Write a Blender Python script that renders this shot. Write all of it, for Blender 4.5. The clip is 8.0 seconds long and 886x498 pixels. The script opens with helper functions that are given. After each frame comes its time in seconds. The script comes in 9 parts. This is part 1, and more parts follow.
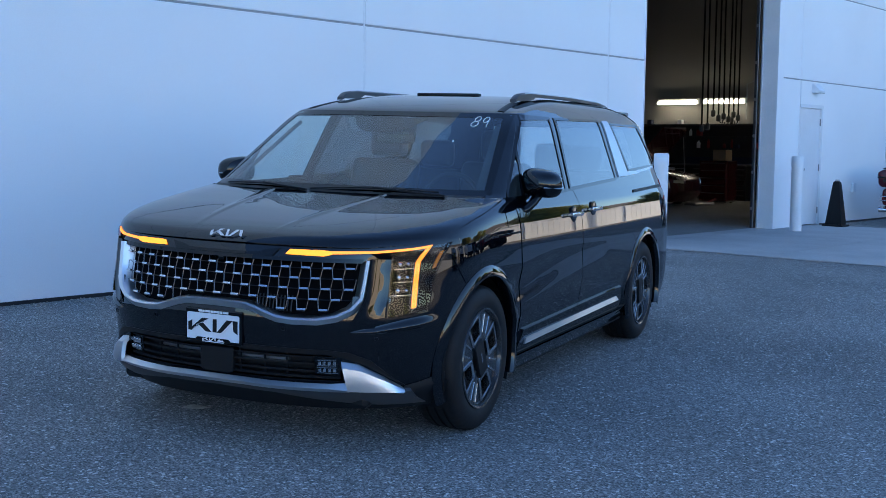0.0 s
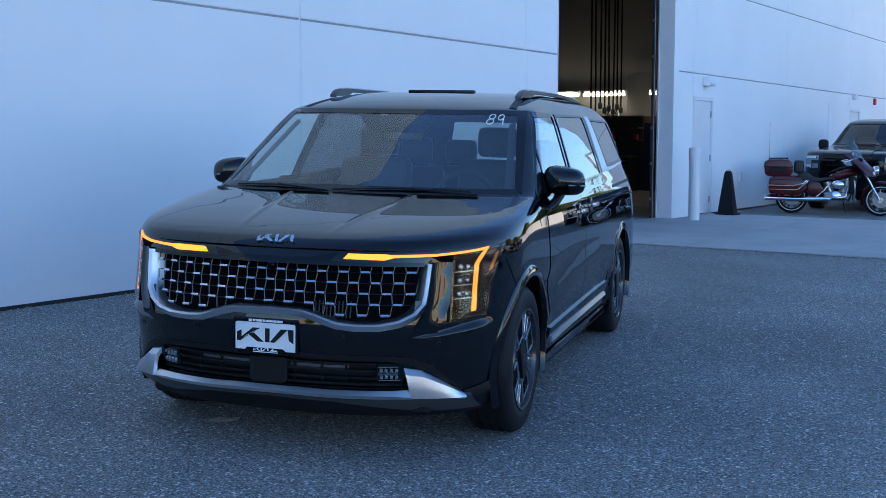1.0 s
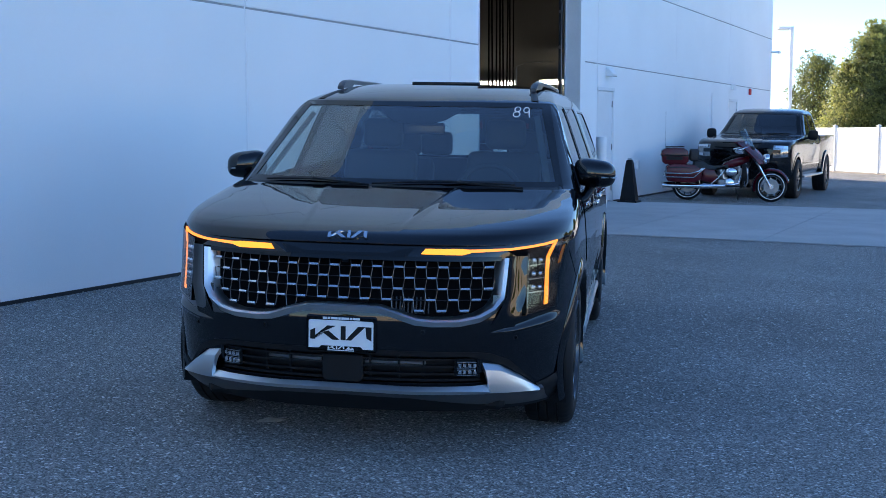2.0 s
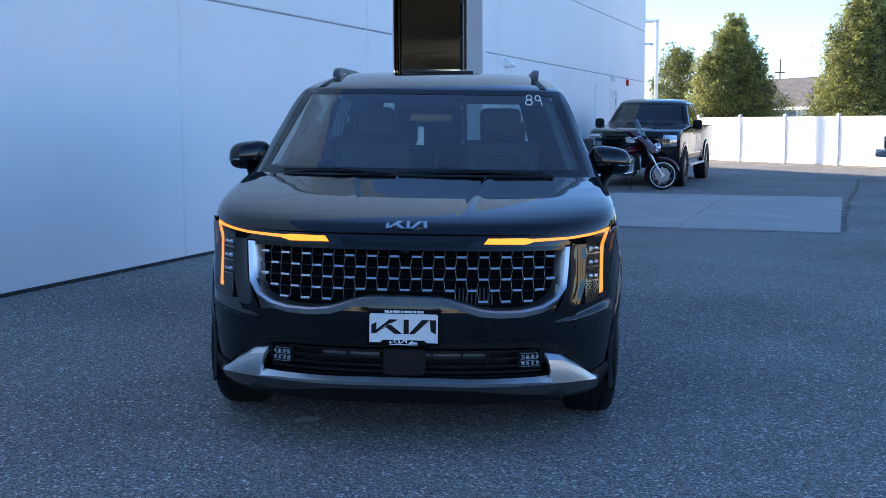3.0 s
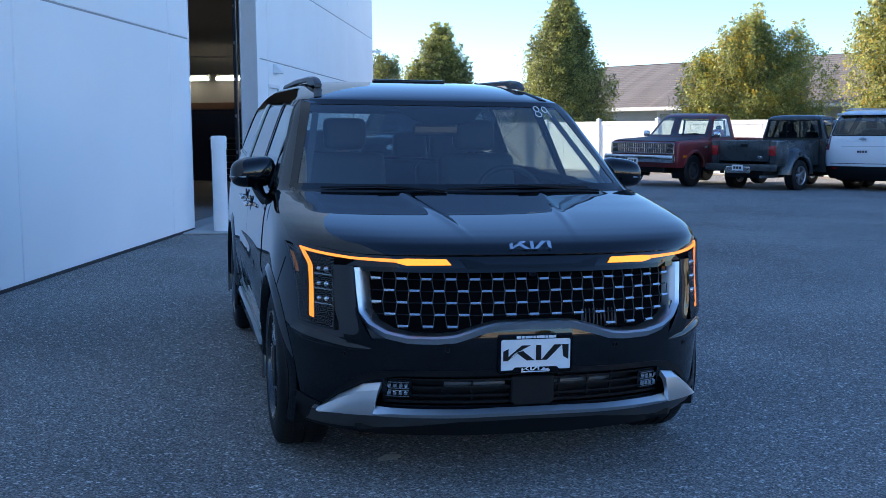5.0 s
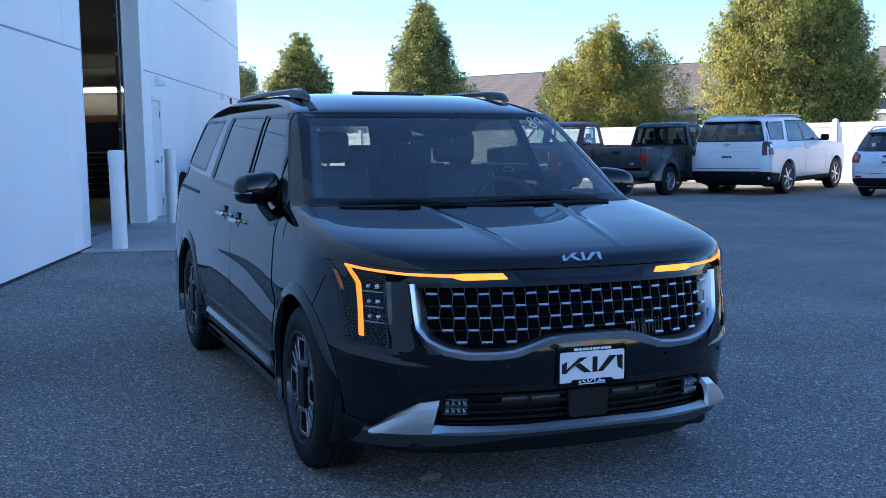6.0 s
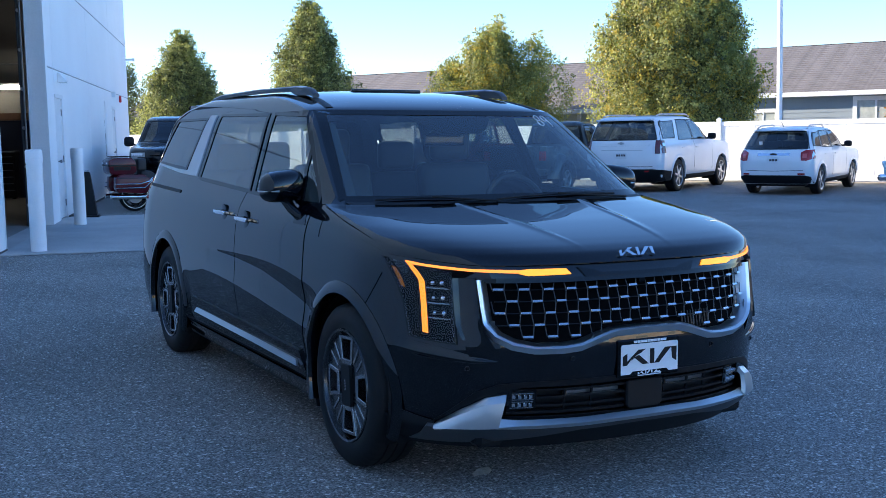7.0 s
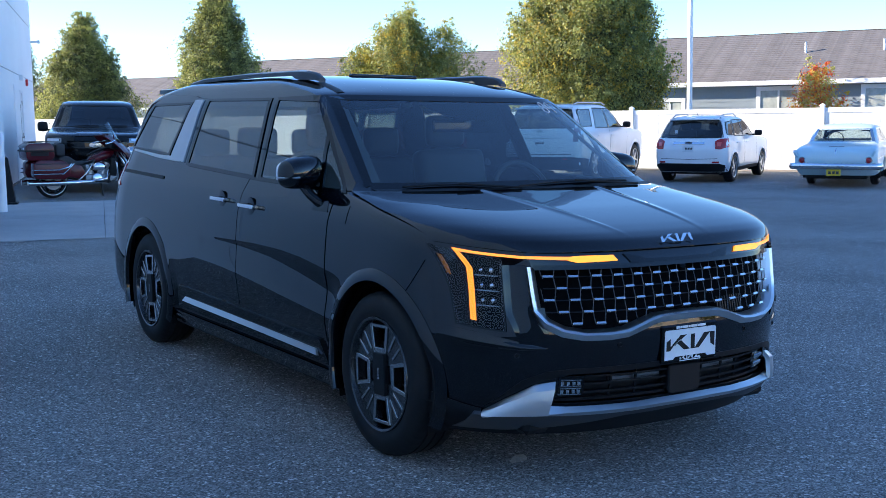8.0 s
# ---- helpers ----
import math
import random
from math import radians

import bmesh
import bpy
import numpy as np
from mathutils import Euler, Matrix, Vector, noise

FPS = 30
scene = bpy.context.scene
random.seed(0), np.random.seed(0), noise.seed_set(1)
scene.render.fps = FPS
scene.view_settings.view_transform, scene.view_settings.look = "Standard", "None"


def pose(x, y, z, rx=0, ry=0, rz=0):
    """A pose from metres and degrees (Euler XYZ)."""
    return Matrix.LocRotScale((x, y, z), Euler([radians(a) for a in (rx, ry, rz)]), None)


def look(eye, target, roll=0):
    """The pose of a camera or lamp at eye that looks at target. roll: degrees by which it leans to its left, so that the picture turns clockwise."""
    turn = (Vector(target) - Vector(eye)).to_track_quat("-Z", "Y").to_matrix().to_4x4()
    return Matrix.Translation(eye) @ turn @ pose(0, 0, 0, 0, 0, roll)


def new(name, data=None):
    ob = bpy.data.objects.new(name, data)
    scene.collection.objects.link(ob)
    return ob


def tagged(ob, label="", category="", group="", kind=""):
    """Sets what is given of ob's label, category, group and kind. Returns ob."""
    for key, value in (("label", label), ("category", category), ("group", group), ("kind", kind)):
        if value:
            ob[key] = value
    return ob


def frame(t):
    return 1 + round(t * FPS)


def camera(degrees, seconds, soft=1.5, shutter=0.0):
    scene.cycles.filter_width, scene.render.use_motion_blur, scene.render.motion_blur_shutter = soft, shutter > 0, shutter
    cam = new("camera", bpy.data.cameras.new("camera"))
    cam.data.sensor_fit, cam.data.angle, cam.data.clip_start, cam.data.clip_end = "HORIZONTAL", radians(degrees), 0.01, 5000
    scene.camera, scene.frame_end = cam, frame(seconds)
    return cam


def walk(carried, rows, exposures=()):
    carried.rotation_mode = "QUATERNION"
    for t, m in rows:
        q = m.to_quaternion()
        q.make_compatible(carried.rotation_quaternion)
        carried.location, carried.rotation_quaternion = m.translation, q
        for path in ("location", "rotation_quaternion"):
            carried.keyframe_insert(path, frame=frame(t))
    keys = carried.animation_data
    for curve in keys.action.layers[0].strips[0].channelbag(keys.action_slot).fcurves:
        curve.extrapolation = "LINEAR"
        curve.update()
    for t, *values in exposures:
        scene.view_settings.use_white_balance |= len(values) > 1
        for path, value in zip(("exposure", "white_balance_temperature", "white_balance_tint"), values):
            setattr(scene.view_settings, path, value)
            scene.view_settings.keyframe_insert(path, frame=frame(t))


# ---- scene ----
cam = camera(42.4, 8.0, soft=0.6)
PATH = [
    (0, (3.168, -5.229, 1.385), (2.335, -3.419, 1.212), 0.7),
    (0.5, (2.718, -5.365, 1.402), (2.005, -3.505, 1.223), 0.4),
    (1, (2.26, -5.473, 1.411), (1.668, -3.572, 1.227), 0.1),
    (1.2, (2.064, -5.536, 1.421), (1.521, -3.62, 1.233), 0.1),
    (2.5, (0.868, -5.708, 1.436), (0.643, -3.732, 1.224), -0.2),
    (3, (0.412, -5.693, 1.421), (0.316, -3.707, 1.202), -0.3),
    (3.5, (-0.073, -5.649, 1.437), (-0.033, -3.661, 1.216), -0.3),
    (4, (-0.523, -5.532, 1.429), (-0.342, -3.552, 1.21), -0.3),
    (4.5, (-0.979, -5.42, 1.447), (-0.656, -3.458, 1.23), -0.3),
    (5.8, (-2.033, -4.96, 1.494), (-1.36, -3.088, 1.291), -1.1),
    (6, (-2.18, -4.92, 1.495), (-1.46, -3.065, 1.295), -1.2),
    (6.5, (-2.546, -4.745, 1.486), (-1.717, -2.936, 1.288), -1.3),
    (7, (-2.899, -4.63, 1.503), (-1.973, -2.869, 1.297), -1.2),
    (7.5, (-3.168, -4.456, 1.497), (-2.157, -2.744, 1.279), -1.0),
    (8, (-3.404, -4.29, 1.508), (-2.324, -2.623, 1.277), -0.8),
]
walk(cam, [(t, look(eye, target, roll)) for t, eye, target, roll in PATH], [(0, 1.42, 6250, 10), (2.5, 1.27, 6150, 10), (5, 1.21, 6000, 10), (8, 1.35, 5850, 10)])

# ---- world and sun ----
SUN_WAY = Vector((0.76, -0.65, 0.0)).normalized()   # the way the light travels over the ground
SUN_HEIGHT = radians(23.3)
world = bpy.data.worlds.new("sky")
scene.world = world
world.use_nodes = True
sky = world.node_tree.nodes.new("ShaderNodeTexSky")
sky.sky_type, sky.sun_disc = "NISHITA", False
sky.sun_elevation = SUN_HEIGHT
sky.sun_rotation = math.atan2(-SUN_WAY.x, -SUN_WAY.y)
sky.air_density, sky.dust_density, sky.ozone_density = 0.9, 0.0, 5.5
back = world.node_tree.nodes["Background"]
world.node_tree.links.new(sky.outputs[0], back.inputs[0])
back.inputs[1].default_value = 0.145
sun = new("sun", bpy.data.lights.new("sun", "SUN"))
sun.data.energy, sun.data.angle, sun.data.color = 5.0, radians(0.5), (1.0, 0.82, 0.60)
ray = Vector((SUN_WAY.x * math.cos(SUN_HEIGHT), SUN_WAY.y * math.cos(SUN_HEIGHT), -math.sin(SUN_HEIGHT)))
sun.matrix_world = Matrix.Translation((-20, 20, 30)) @ ray.to_track_quat("-Z", "Y").to_matrix().to_4x4()

# ---- materials ----
def nodes_of(name):
    m = bpy.data.materials.new(name)
    m.use_nodes = True
    nt = m.node_tree
    return m, nt, nt.nodes["Principled BSDF"]


def surface(name, color, rough=0.5, metal=0.0, vary=0.12, scale=8.0, fine=60.0, bump=0.0, coat=0.0, rough_vary=0.08, spread=0.0, spec=0.5):
    """A painted, cast or woven surface: two scales of variation in colour and gloss, and a fine relief."""
    m, nt, b = nodes_of(name)
    n, l = nt.nodes, nt.links
    tc = n.new("ShaderNodeTexCoord")
    big, small = n.new("ShaderNodeTexNoise"), n.new("ShaderNodeTexNoise")
    big.inputs["Scale"].default_value, small.inputs["Scale"].default_value = scale, fine
    big.inputs["Detail"].default_value, small.inputs["Detail"].default_value = 4, 3
    for t in (big, small):
        l.new(tc.outputs["Object"], t.inputs["Vector"])
    mix = n.new("ShaderNodeMath"); mix.operation = "ADD"
    half = n.new("ShaderNodeMath"); half.operation = "MULTIPLY"; half.inputs[1].default_value = 0.5
    l.new(big.outputs[0], mix.inputs[0]); l.new(small.outputs[0], mix.inputs[1]); l.new(mix.outputs[0], half.inputs[0])
    ramp = n.new("ShaderNodeValToRGB")
    ramp.color_ramp.elements[0].position, ramp.color_ramp.elements[1].position = 0.3, 0.7
    c = Vector(color[:3])
    ramp.color_ramp.elements[0].color = (*(c * (1 - vary)), 1)
    ramp.color_ramp.elements[1].color = (*[min(1, v * (1 + vary)) for v in c], 1)
    l.new(half.outputs[0], ramp.inputs[0])
    out = ramp.outputs[0]
    if spread:
        oi = n.new("ShaderNodeObjectInfo")
        hsv = n.new("ShaderNodeHueSaturation")
        mr = n.new("ShaderNodeMapRange")
        mr.inputs[3].default_value, mr.inputs[4].default_value = 1 - spread, 1 + spread
        l.new(oi.outputs["Random"], mr.inputs[0]); l.new(mr.outputs[0], hsv.inputs["Value"]); l.new(out, hsv.inputs["Color"])
        out = hsv.outputs[0]
    l.new(out, b.inputs["Base Color"])
    rr = n.new("ShaderNodeMapRange")
    rr.inputs[3].default_value, rr.inputs[4].default_value = max(0.02, rough - rough_vary), min(1, rough + rough_vary)
    l.new(half.outputs[0], rr.inputs[0]); l.new(rr.outputs[0], b.inputs["Roughness"])
    b.inputs["Metallic"].default_value, b.inputs["Coat Weight"].default_value = metal, coat
    b.inputs["Coat Roughness"].default_value = 0.03
    b.inputs["Specular IOR Level"].default_value = spec
    if bump:
        bm_ = n.new("ShaderNodeBump")
        bm_.inputs["Strength"].default_value, bm_.inputs["Distance"].default_value = 0.6, bump
        l.new(small.outputs[0], bm_.inputs["Height"]); l.new(bm_.outputs[0], b.inputs["Normal"])
    return m


def clear_glass(name, tint, rough=0.0, gain=0.9, base=0.085):
    """A pane: a mirror skin, stronger at a slant, over a see-through tint."""
    m, nt, b = nodes_of(name)
    n, l = nt.nodes, nt.links
    n.remove(b)
    tr, gl, mx, lw = n.new("ShaderNodeBsdfTransparent"), n.new("ShaderNodeBsdfGlossy"), n.new("ShaderNodeMixShader"), n.new("ShaderNodeLayerWeight")
    tr.inputs[0].default_value = (*tint, 1)
    gl.inputs["Roughness"].default_value = rough
    lw.inputs[0].default_value = 0.5
    pw, ma = n.new("ShaderNodeMath"), n.new("ShaderNodeMath")
    pw.operation, ma.operation = "POWER", "MULTIPLY_ADD"
    pw.inputs[1].default_value, ma.inputs[1].default_value, ma.inputs[2].default_value = 3.6, gain, base
    l.new(lw.outputs["Facing"], pw.inputs[0]); l.new(pw.outputs[0], ma.inputs[0]); l.new(ma.outputs[0], mx.inputs[0])
    l.new(tr.outputs[0], mx.inputs[1]); l.new(gl.outputs[0], mx.inputs[2])
    l.new(mx.outputs[0], n["Material Output"].inputs[0])
    return m


def glow(name, color, strength):
    m, nt, b = nodes_of(name)
    b.inputs["Base Color"].default_value = (*color, 1)
    b.inputs["Emission Color"].default_value = (*color, 1)
    b.inputs["Emission Strength"].default_value = strength
    return m


def asphalt():
    m, nt, b = nodes_of("asphalt")
    n, l = nt.nodes, nt.links
    tc = n.new("ShaderNodeTexCoord")
    vor = n.new("ShaderNodeTexVoronoi"); vor.inputs["Scale"].default_value = 140
    stones = n.new("ShaderNodeValToRGB")
    e = stones.color_ramp.elements
    e[0].position, e[0].color = 0.0, (0.060, 0.058, 0.055, 1)
    e[1].position, e[1].color = 1.0, (0.50, 0.48, 0.455, 1)
    k = e.new(0.5); k.color = (0.185, 0.178, 0.168, 1)
    k = e.new(0.88); k.color = (0.315, 0.303, 0.288, 1)
    sep = n.new("ShaderNodeSeparateColor")
    l.new(tc.outputs["Object"], vor.inputs["Vector"]); l.new(vor.outputs["Color"], sep.inputs[0]); l.new(sep.outputs[0], stones.inputs[0])
    wide = n.new("ShaderNodeTexNoise"); wide.inputs["Scale"].default_value, wide.inputs["Detail"].default_value = 0.5, 6
    l.new(tc.outputs["Object"], wide.inputs["Vector"])
    tone = n.new("ShaderNodeMapRange"); tone.inputs[1].default_value, tone.inputs[2].default_value = 0.3, 0.7
    tone.inputs[3].default_value, tone.inputs[4].default_value = 0.78, 1.25
    l.new(wide.outputs[0], tone.inputs[0])
    hsv = n.new("ShaderNodeHueSaturation")
    l.new(tone.outputs[0], hsv.inputs["Value"]); l.new(stones.outputs[0], hsv.inputs["Color"])
    chips = n.new("ShaderNodeTexVoronoi"); chips.inputs["Scale"].default_value = 85
    pick, near = n.new("ShaderNodeSeparateColor"), n.new("ShaderNodeMapRange")
    near.inputs[1].default_value, near.inputs[2].default_value = 0.955, 0.975
    l.new(tc.outputs["Object"], chips.inputs["Vector"]); l.new(chips.outputs["Color"], pick.inputs[0]); l.new(pick.outputs[1], near.inputs[0])
    mx = n.new("ShaderNodeMix"); mx.data_type = "RGBA"; mx.inputs["B"].default_value = (0.66, 0.64, 0.60, 1)
    l.new(near.outputs[0], mx.inputs["Factor"]); l.new(hsv.outputs[0], mx.inputs["A"])
    l.new(mx.outputs["Result"], b.inputs["Base Color"])
    b.inputs["Roughness"].default_value = 0.85
    grain = n.new("ShaderNodeTexNoise"); grain.inputs["Scale"].default_value, grain.inputs["Detail"].default_value = 70, 4
    l.new(tc.outputs["Object"], grain.inputs["Vector"])
    bp = n.new("ShaderNodeBump"); bp.inputs["Strength"].default_value, bp.inputs["Distance"].default_value = 1.0, 0.010
    l.new(grain.outputs[0], bp.inputs["Height"]); l.new(bp.outputs[0], b.inputs["Normal"])
    return m


M = {}
M["asphalt"] = asphalt()
M["concrete"] = surface("concrete", (0.42, 0.41, 0.40), 0.9, vary=0.2, scale=1.2, fine=45, bump=0.002)
M["wall"] = surface("wall_paint", (0.90, 0.90, 0.90), 0.75, vary=0.05, scale=0.6, fine=90, bump=0.0008)
M["white_metal"] = surface("white_metal", (0.78, 0.79, 0.80), 0.45, vary=0.06, scale=3, fine=40)
M["dark_metal"] = surface("dark_metal", (0.05, 0.05, 0.055), 0.5, vary=0.3, scale=4, fine=50)
M["grey_wall"] = surface("shop_wall", (0.42, 0.40, 0.38), 0.8, vary=0.08, scale=1, fine=30)
M["black_paint"] = surface("black_paint", (0.0012, 0.0016, 0.003), 0.3, vary=0.2, scale=3, fine=200, coat=1.0, rough_vary=0.02, spec=0.0)
M["black_paint"].node_tree.nodes["Principled BSDF"].inputs["Coat IOR"].default_value = 1.58
M["black_paint"].node_tree.nodes["Principled BSDF"].inputs["Coat Roughness"].default_value = 0.008
M["black_plastic"] = surface("black_plastic", (0.006, 0.006, 0.007), 0.5, vary=0.25, scale=12, fine=220, bump=0.0003, spec=0.25)
M["gloss_black"] = surface("gloss_black", (0.002, 0.002, 0.0025), 0.3, vary=0.1, scale=12, fine=220, coat=0.8, rough_vary=0.02, spec=0.0)
M["rubber"] = surface("rubber", (0.010, 0.010, 0.011), 0.6, vary=0.25, scale=14, fine=160, bump=0.0006, spec=0.25)
M["chrome"] = surface("satin_chrome", (0.72, 0.73, 0.75), 0.18, metal=1.0, vary=0.04, scale=10, fine=150, rough_vary=0.04)
M["fence"] = surface("vinyl", (0.86, 0.86, 0.84), 0.5, vary=0.04, scale=1.5, fine=30)
M["glass"] = clear_glass("glass", (0.76, 0.88, 0.86), gain=0.85, base=0.10)
M["tint"] = clear_glass("tinted_glass", (0.16, 0.19, 0.20))
M["lamp_on"] = glow("amber_light", (1.0, 0.29, 0.02), 0.80)
M["lamp_leg"] = glow("orange_light", (1.0, 0.25, 0.012), 0.78)
M["lamp_run"] = glow("orange_amber_light", (1.0, 0.25, 0.03), 0.78)
M["rim_dark"] = surface("rim_grey", (0.08, 0.08, 0.082), 0.25, metal=0.8, vary=0.1, scale=10, fine=120, coat=0.3)
M["rim_bright"] = surface("machined_alloy", (0.46, 0.465, 0.475), 0.24, metal=1.0, vary=0.06, scale=30, fine=300)
M["steel"] = surface("brake_steel", (0.25, 0.25, 0.26), 0.45, metal=1.0, vary=0.2, scale=20, fine=120)
M["seat"] = surface("seat_leather", (0.018, 0.018, 0.02), 0.55, vary=0.15, scale=12, fine=200, bump=0.0006)
M["cabin"] = surface("cabin_plastic", (0.015, 0.0155, 0.017), 0.6, vary=0.15, scale=10, fine=200)
M["satin"] = surface("satin_metal", (0.50, 0.51, 0.53), 0.32, metal=1.0, vary=0.05, scale=10, fine=150)
M["grille_bar"] = surface("bright_bar", (0.62, 0.63, 0.65), 0.22, metal=1.0, vary=0.04, scale=20, fine=200)
M["sealant"] = surface("sealant", (0.36, 0.36, 0.365), 0.8, vary=0.25, scale=1.5, fine=30)
M["lamp_grey"] = surface("lamp_grey", (0.30, 0.30, 0.30), 0.12, metal=1.0, vary=0.3, scale=25, fine=80, rough_vary=0.03)
M["lamp_glass"] = clear_glass("lamp_glass", (0.85, 0.86, 0.88), gain=0.75, base=0.045)
M["web"] = surface("web_grey", (0.11, 0.11, 0.115), 0.3, metal=1.0, vary=0.1, scale=20, fine=200)
M["sealant_pale"] = surface("sealant_pale", (0.84, 0.84, 0.84), 0.8, vary=0.12, scale=1.5, fine=30)
M["lattice"] = surface("lattice_grey", (0.022, 0.022, 0.025), 0.35, metal=0.6, vary=0.1, scale=20, fine=200)
M["grey_trim"] = surface("grey_trim", (0.055, 0.057, 0.062), 0.4, metal=0.2, vary=0.1, scale=10, fine=150)
M["lamp_chrome"] = surface("lamp_chrome", (0.7, 0.71, 0.73), 0.08, metal=1.0, vary=0.05, scale=20, fine=100, rough_vary=0.03)
M["amber"] = surface("amber_lens", (0.75, 0.20, 0.01), 0.15, vary=0.1, scale=30, fine=120, coat=0.6)
M["red_lens"] = surface("red_lens", (0.35, 0.01, 0.012), 0.15, vary=0.15, scale=30, fine=120, coat=0.6)
M["void"] = surface("matt_black", (0.003, 0.003, 0.0035), 0.9, vary=0.2, scale=10, fine=120, spec=0.05)
M["lining"] = surface("cloth_grey", (0.07, 0.07, 0.07), 0.9, vary=0.1, scale=12, fine=220, spec=0.2)
M["can_red"] = surface("can_red", (0.55, 0.03, 0.035), 0.4, vary=0.1, scale=8, fine=80)
M["amber_red"] = surface("pale_red_lens", (0.62, 0.10, 0.09), 0.15, vary=0.1, scale=30, fine=120, coat=0.6)
M["plate"] = surface("plate_white", (0.78, 0.79, 0.80), 0.35, vary=0.03, scale=20, fine=200)
M["ink"] = surface("window_marker", (0.75, 0.76, 0.78), 0.8, vary=0.1, scale=60, fine=300)
M["mirror"] = surface("mirror_silver", (0.85, 0.86, 0.87), 0.03, metal=1.0, vary=0.01, rough_vary=0.01)
M["glass_side"] = clear_glass("side_glass", (0.74, 0.82, 0.80))
M["tint_light"] = clear_glass("rear_glass", (0.45, 0.5, 0.5))
M["silver"] = surface("silver_paint", (0.68, 0.69, 0.70), 0.34, metal=1.0, vary=0.015, scale=3, fine=60, coat=0.0, rough_vary=0.02)
M["tar"] = surface("tar", (0.018, 0.018, 0.02), 0.6, vary=0.3, scale=10, fine=80)
M["tan_ground"] = surface("tan_rough_ground", (0.30, 0.25, 0.19), 0.95, vary=0.35, scale=2.5, fine=40, bump=0.004)
M["white_paint"] = surface("white_paint", (0.84, 0.84, 0.85), 0.25, vary=0.03, scale=3, fine=60, coat=0.6)
M["pale_blue"] = surface("pale_blue_paint", (0.60, 0.73, 0.75), 0.3, vary=0.05, scale=3, fine=60, coat=0.5)
M["truck_black"] = surface("truck_black", (0.004, 0.0045, 0.006), 0.25, vary=0.2, scale=3, fine=120, coat=0.6, spec=0.2, rough_vary=0.03)
M["old_red"] = surface("faded_red", (0.17, 0.018, 0.022), 0.4, vary=0.25, scale=2, fine=40, coat=0.2)
M["primer"] = surface("dark_primer", (0.035, 0.024, 0.026), 0.55, vary=0.35, scale=3, fine=40)
M["grey_green"] = surface("grey_green_paint", (0.050, 0.058, 0.062), 0.28, metal=0.3, vary=0.12, scale=3, fine=80, coat=0.5)
M["alloy"] = surface("alloy", (0.55, 0.56, 0.58), 0.3, metal=0.9, vary=0.08, scale=20, fine=120)
M["dark_lens"] = surface("smoked_lens", (0.09, 0.015, 0.02), 0.15, vary=0.3, scale=20, fine=60, coat=0.6)
M["yellow"] = surface("yellow_plate", (0.70, 0.48, 0.03), 0.4, vary=0.08, scale=20, fine=100)
M["glass_old"] = clear_glass("old_glass", (0.7, 0.78, 0.76))


def leaf(name, color, back):
    """A leaf: matt upper side and light shining through."""
    m, nt, b = nodes_of(name)
    n, l = nt.nodes, nt.links
    geo = n.new("ShaderNodeNewGeometry")
    hsv = n.new("ShaderNodeHueSaturation")
    mr = n.new("ShaderNodeMapRange")
    mr.inputs[3].default_value, mr.inputs[4].default_value = 0.55, 1.5
    l.new(geo.outputs["Random Per Island"], mr.inputs[0]); l.new(mr.outputs[0], hsv.inputs["Value"])
    hsv.inputs["Color"].default_value = (*color, 1)
    l.new(hsv.outputs[0], b.inputs["Base Color"])
    b.inputs["Roughness"].default_value = 0.5
    tr = n.new("ShaderNodeBsdfTranslucent")
    tr.inputs[0].default_value = (*back, 1)
    mx = n.new("ShaderNodeMixShader")
    mx.inputs[0].default_value = 0.5
    l.new(b.outputs[0], mx.inputs[1]); l.new(tr.outputs[0], mx.inputs[2]); l.new(mx.outputs[0], n["Material Output"].inputs[0])
    return m


M["leaf_dark"] = leaf("leaf_dark", (0.085, 0.098, 0.038), (0.16, 0.18, 0.05))
M["leaf"] = leaf("leaf_green", (0.205, 0.225, 0.072), (0.36, 0.385, 0.085))
M["leaf_light"] = leaf("leaf_light", (0.38, 0.385, 0.125), (0.56, 0.56, 0.13))
M["leaf_yellow"] = leaf("leaf_yellow", (0.46, 0.36, 0.06), (0.58, 0.46, 0.06))
M["leaf_orange"] = leaf("leaf_orange", (0.60, 0.25, 0.04), (0.70, 0.32, 0.05))
M["leaf_red"] = leaf("leaf_red", (0.50, 0.10, 0.04), (0.60, 0.14, 0.04))
M["bark"] = surface("bark", (0.12, 0.09, 0.065), 0.9, vary=0.35, scale=5, fine=40, bump=0.006)
M["siding_blue"] = surface("siding_blue", (0.25, 0.30, 0.34), 0.7, vary=0.08, scale=2, fine=30, spread=0.05)
M["siding_pale"] = surface("siding_pale", (0.56, 0.56, 0.53), 0.7, vary=0.08, scale=2, fine=30, spread=0.04)
M["shingle"] = surface("shingle", (0.17, 0.155, 0.15), 0.95, vary=0.35, scale=3, fine=9, spread=0.05, bump=0.004)
M["pane"] = surface("house_pane", (0.42, 0.45, 0.41), 0.08, vary=0.3, scale=1.5, fine=5, coat=0.5)
M["maroon"] = surface("maroon_paint", (0.075, 0.003, 0.008), 0.25, vary=0.2, scale=5, fine=120, coat=0.2, rough_vary=0.03, spec=0.3)
M["alarm_red"] = surface("alarm_red", (0.55, 0.02, 0.02), 0.4, vary=0.08)
M["white_plastic"] = surface("white_plastic", (0.78, 0.79, 0.80), 0.45, vary=0.05, scale=4, fine=60)
M["shop_floor"] = surface("shop_floor", (0.16, 0.155, 0.15), 0.45, vary=0.3, scale=1.2, fine=20)
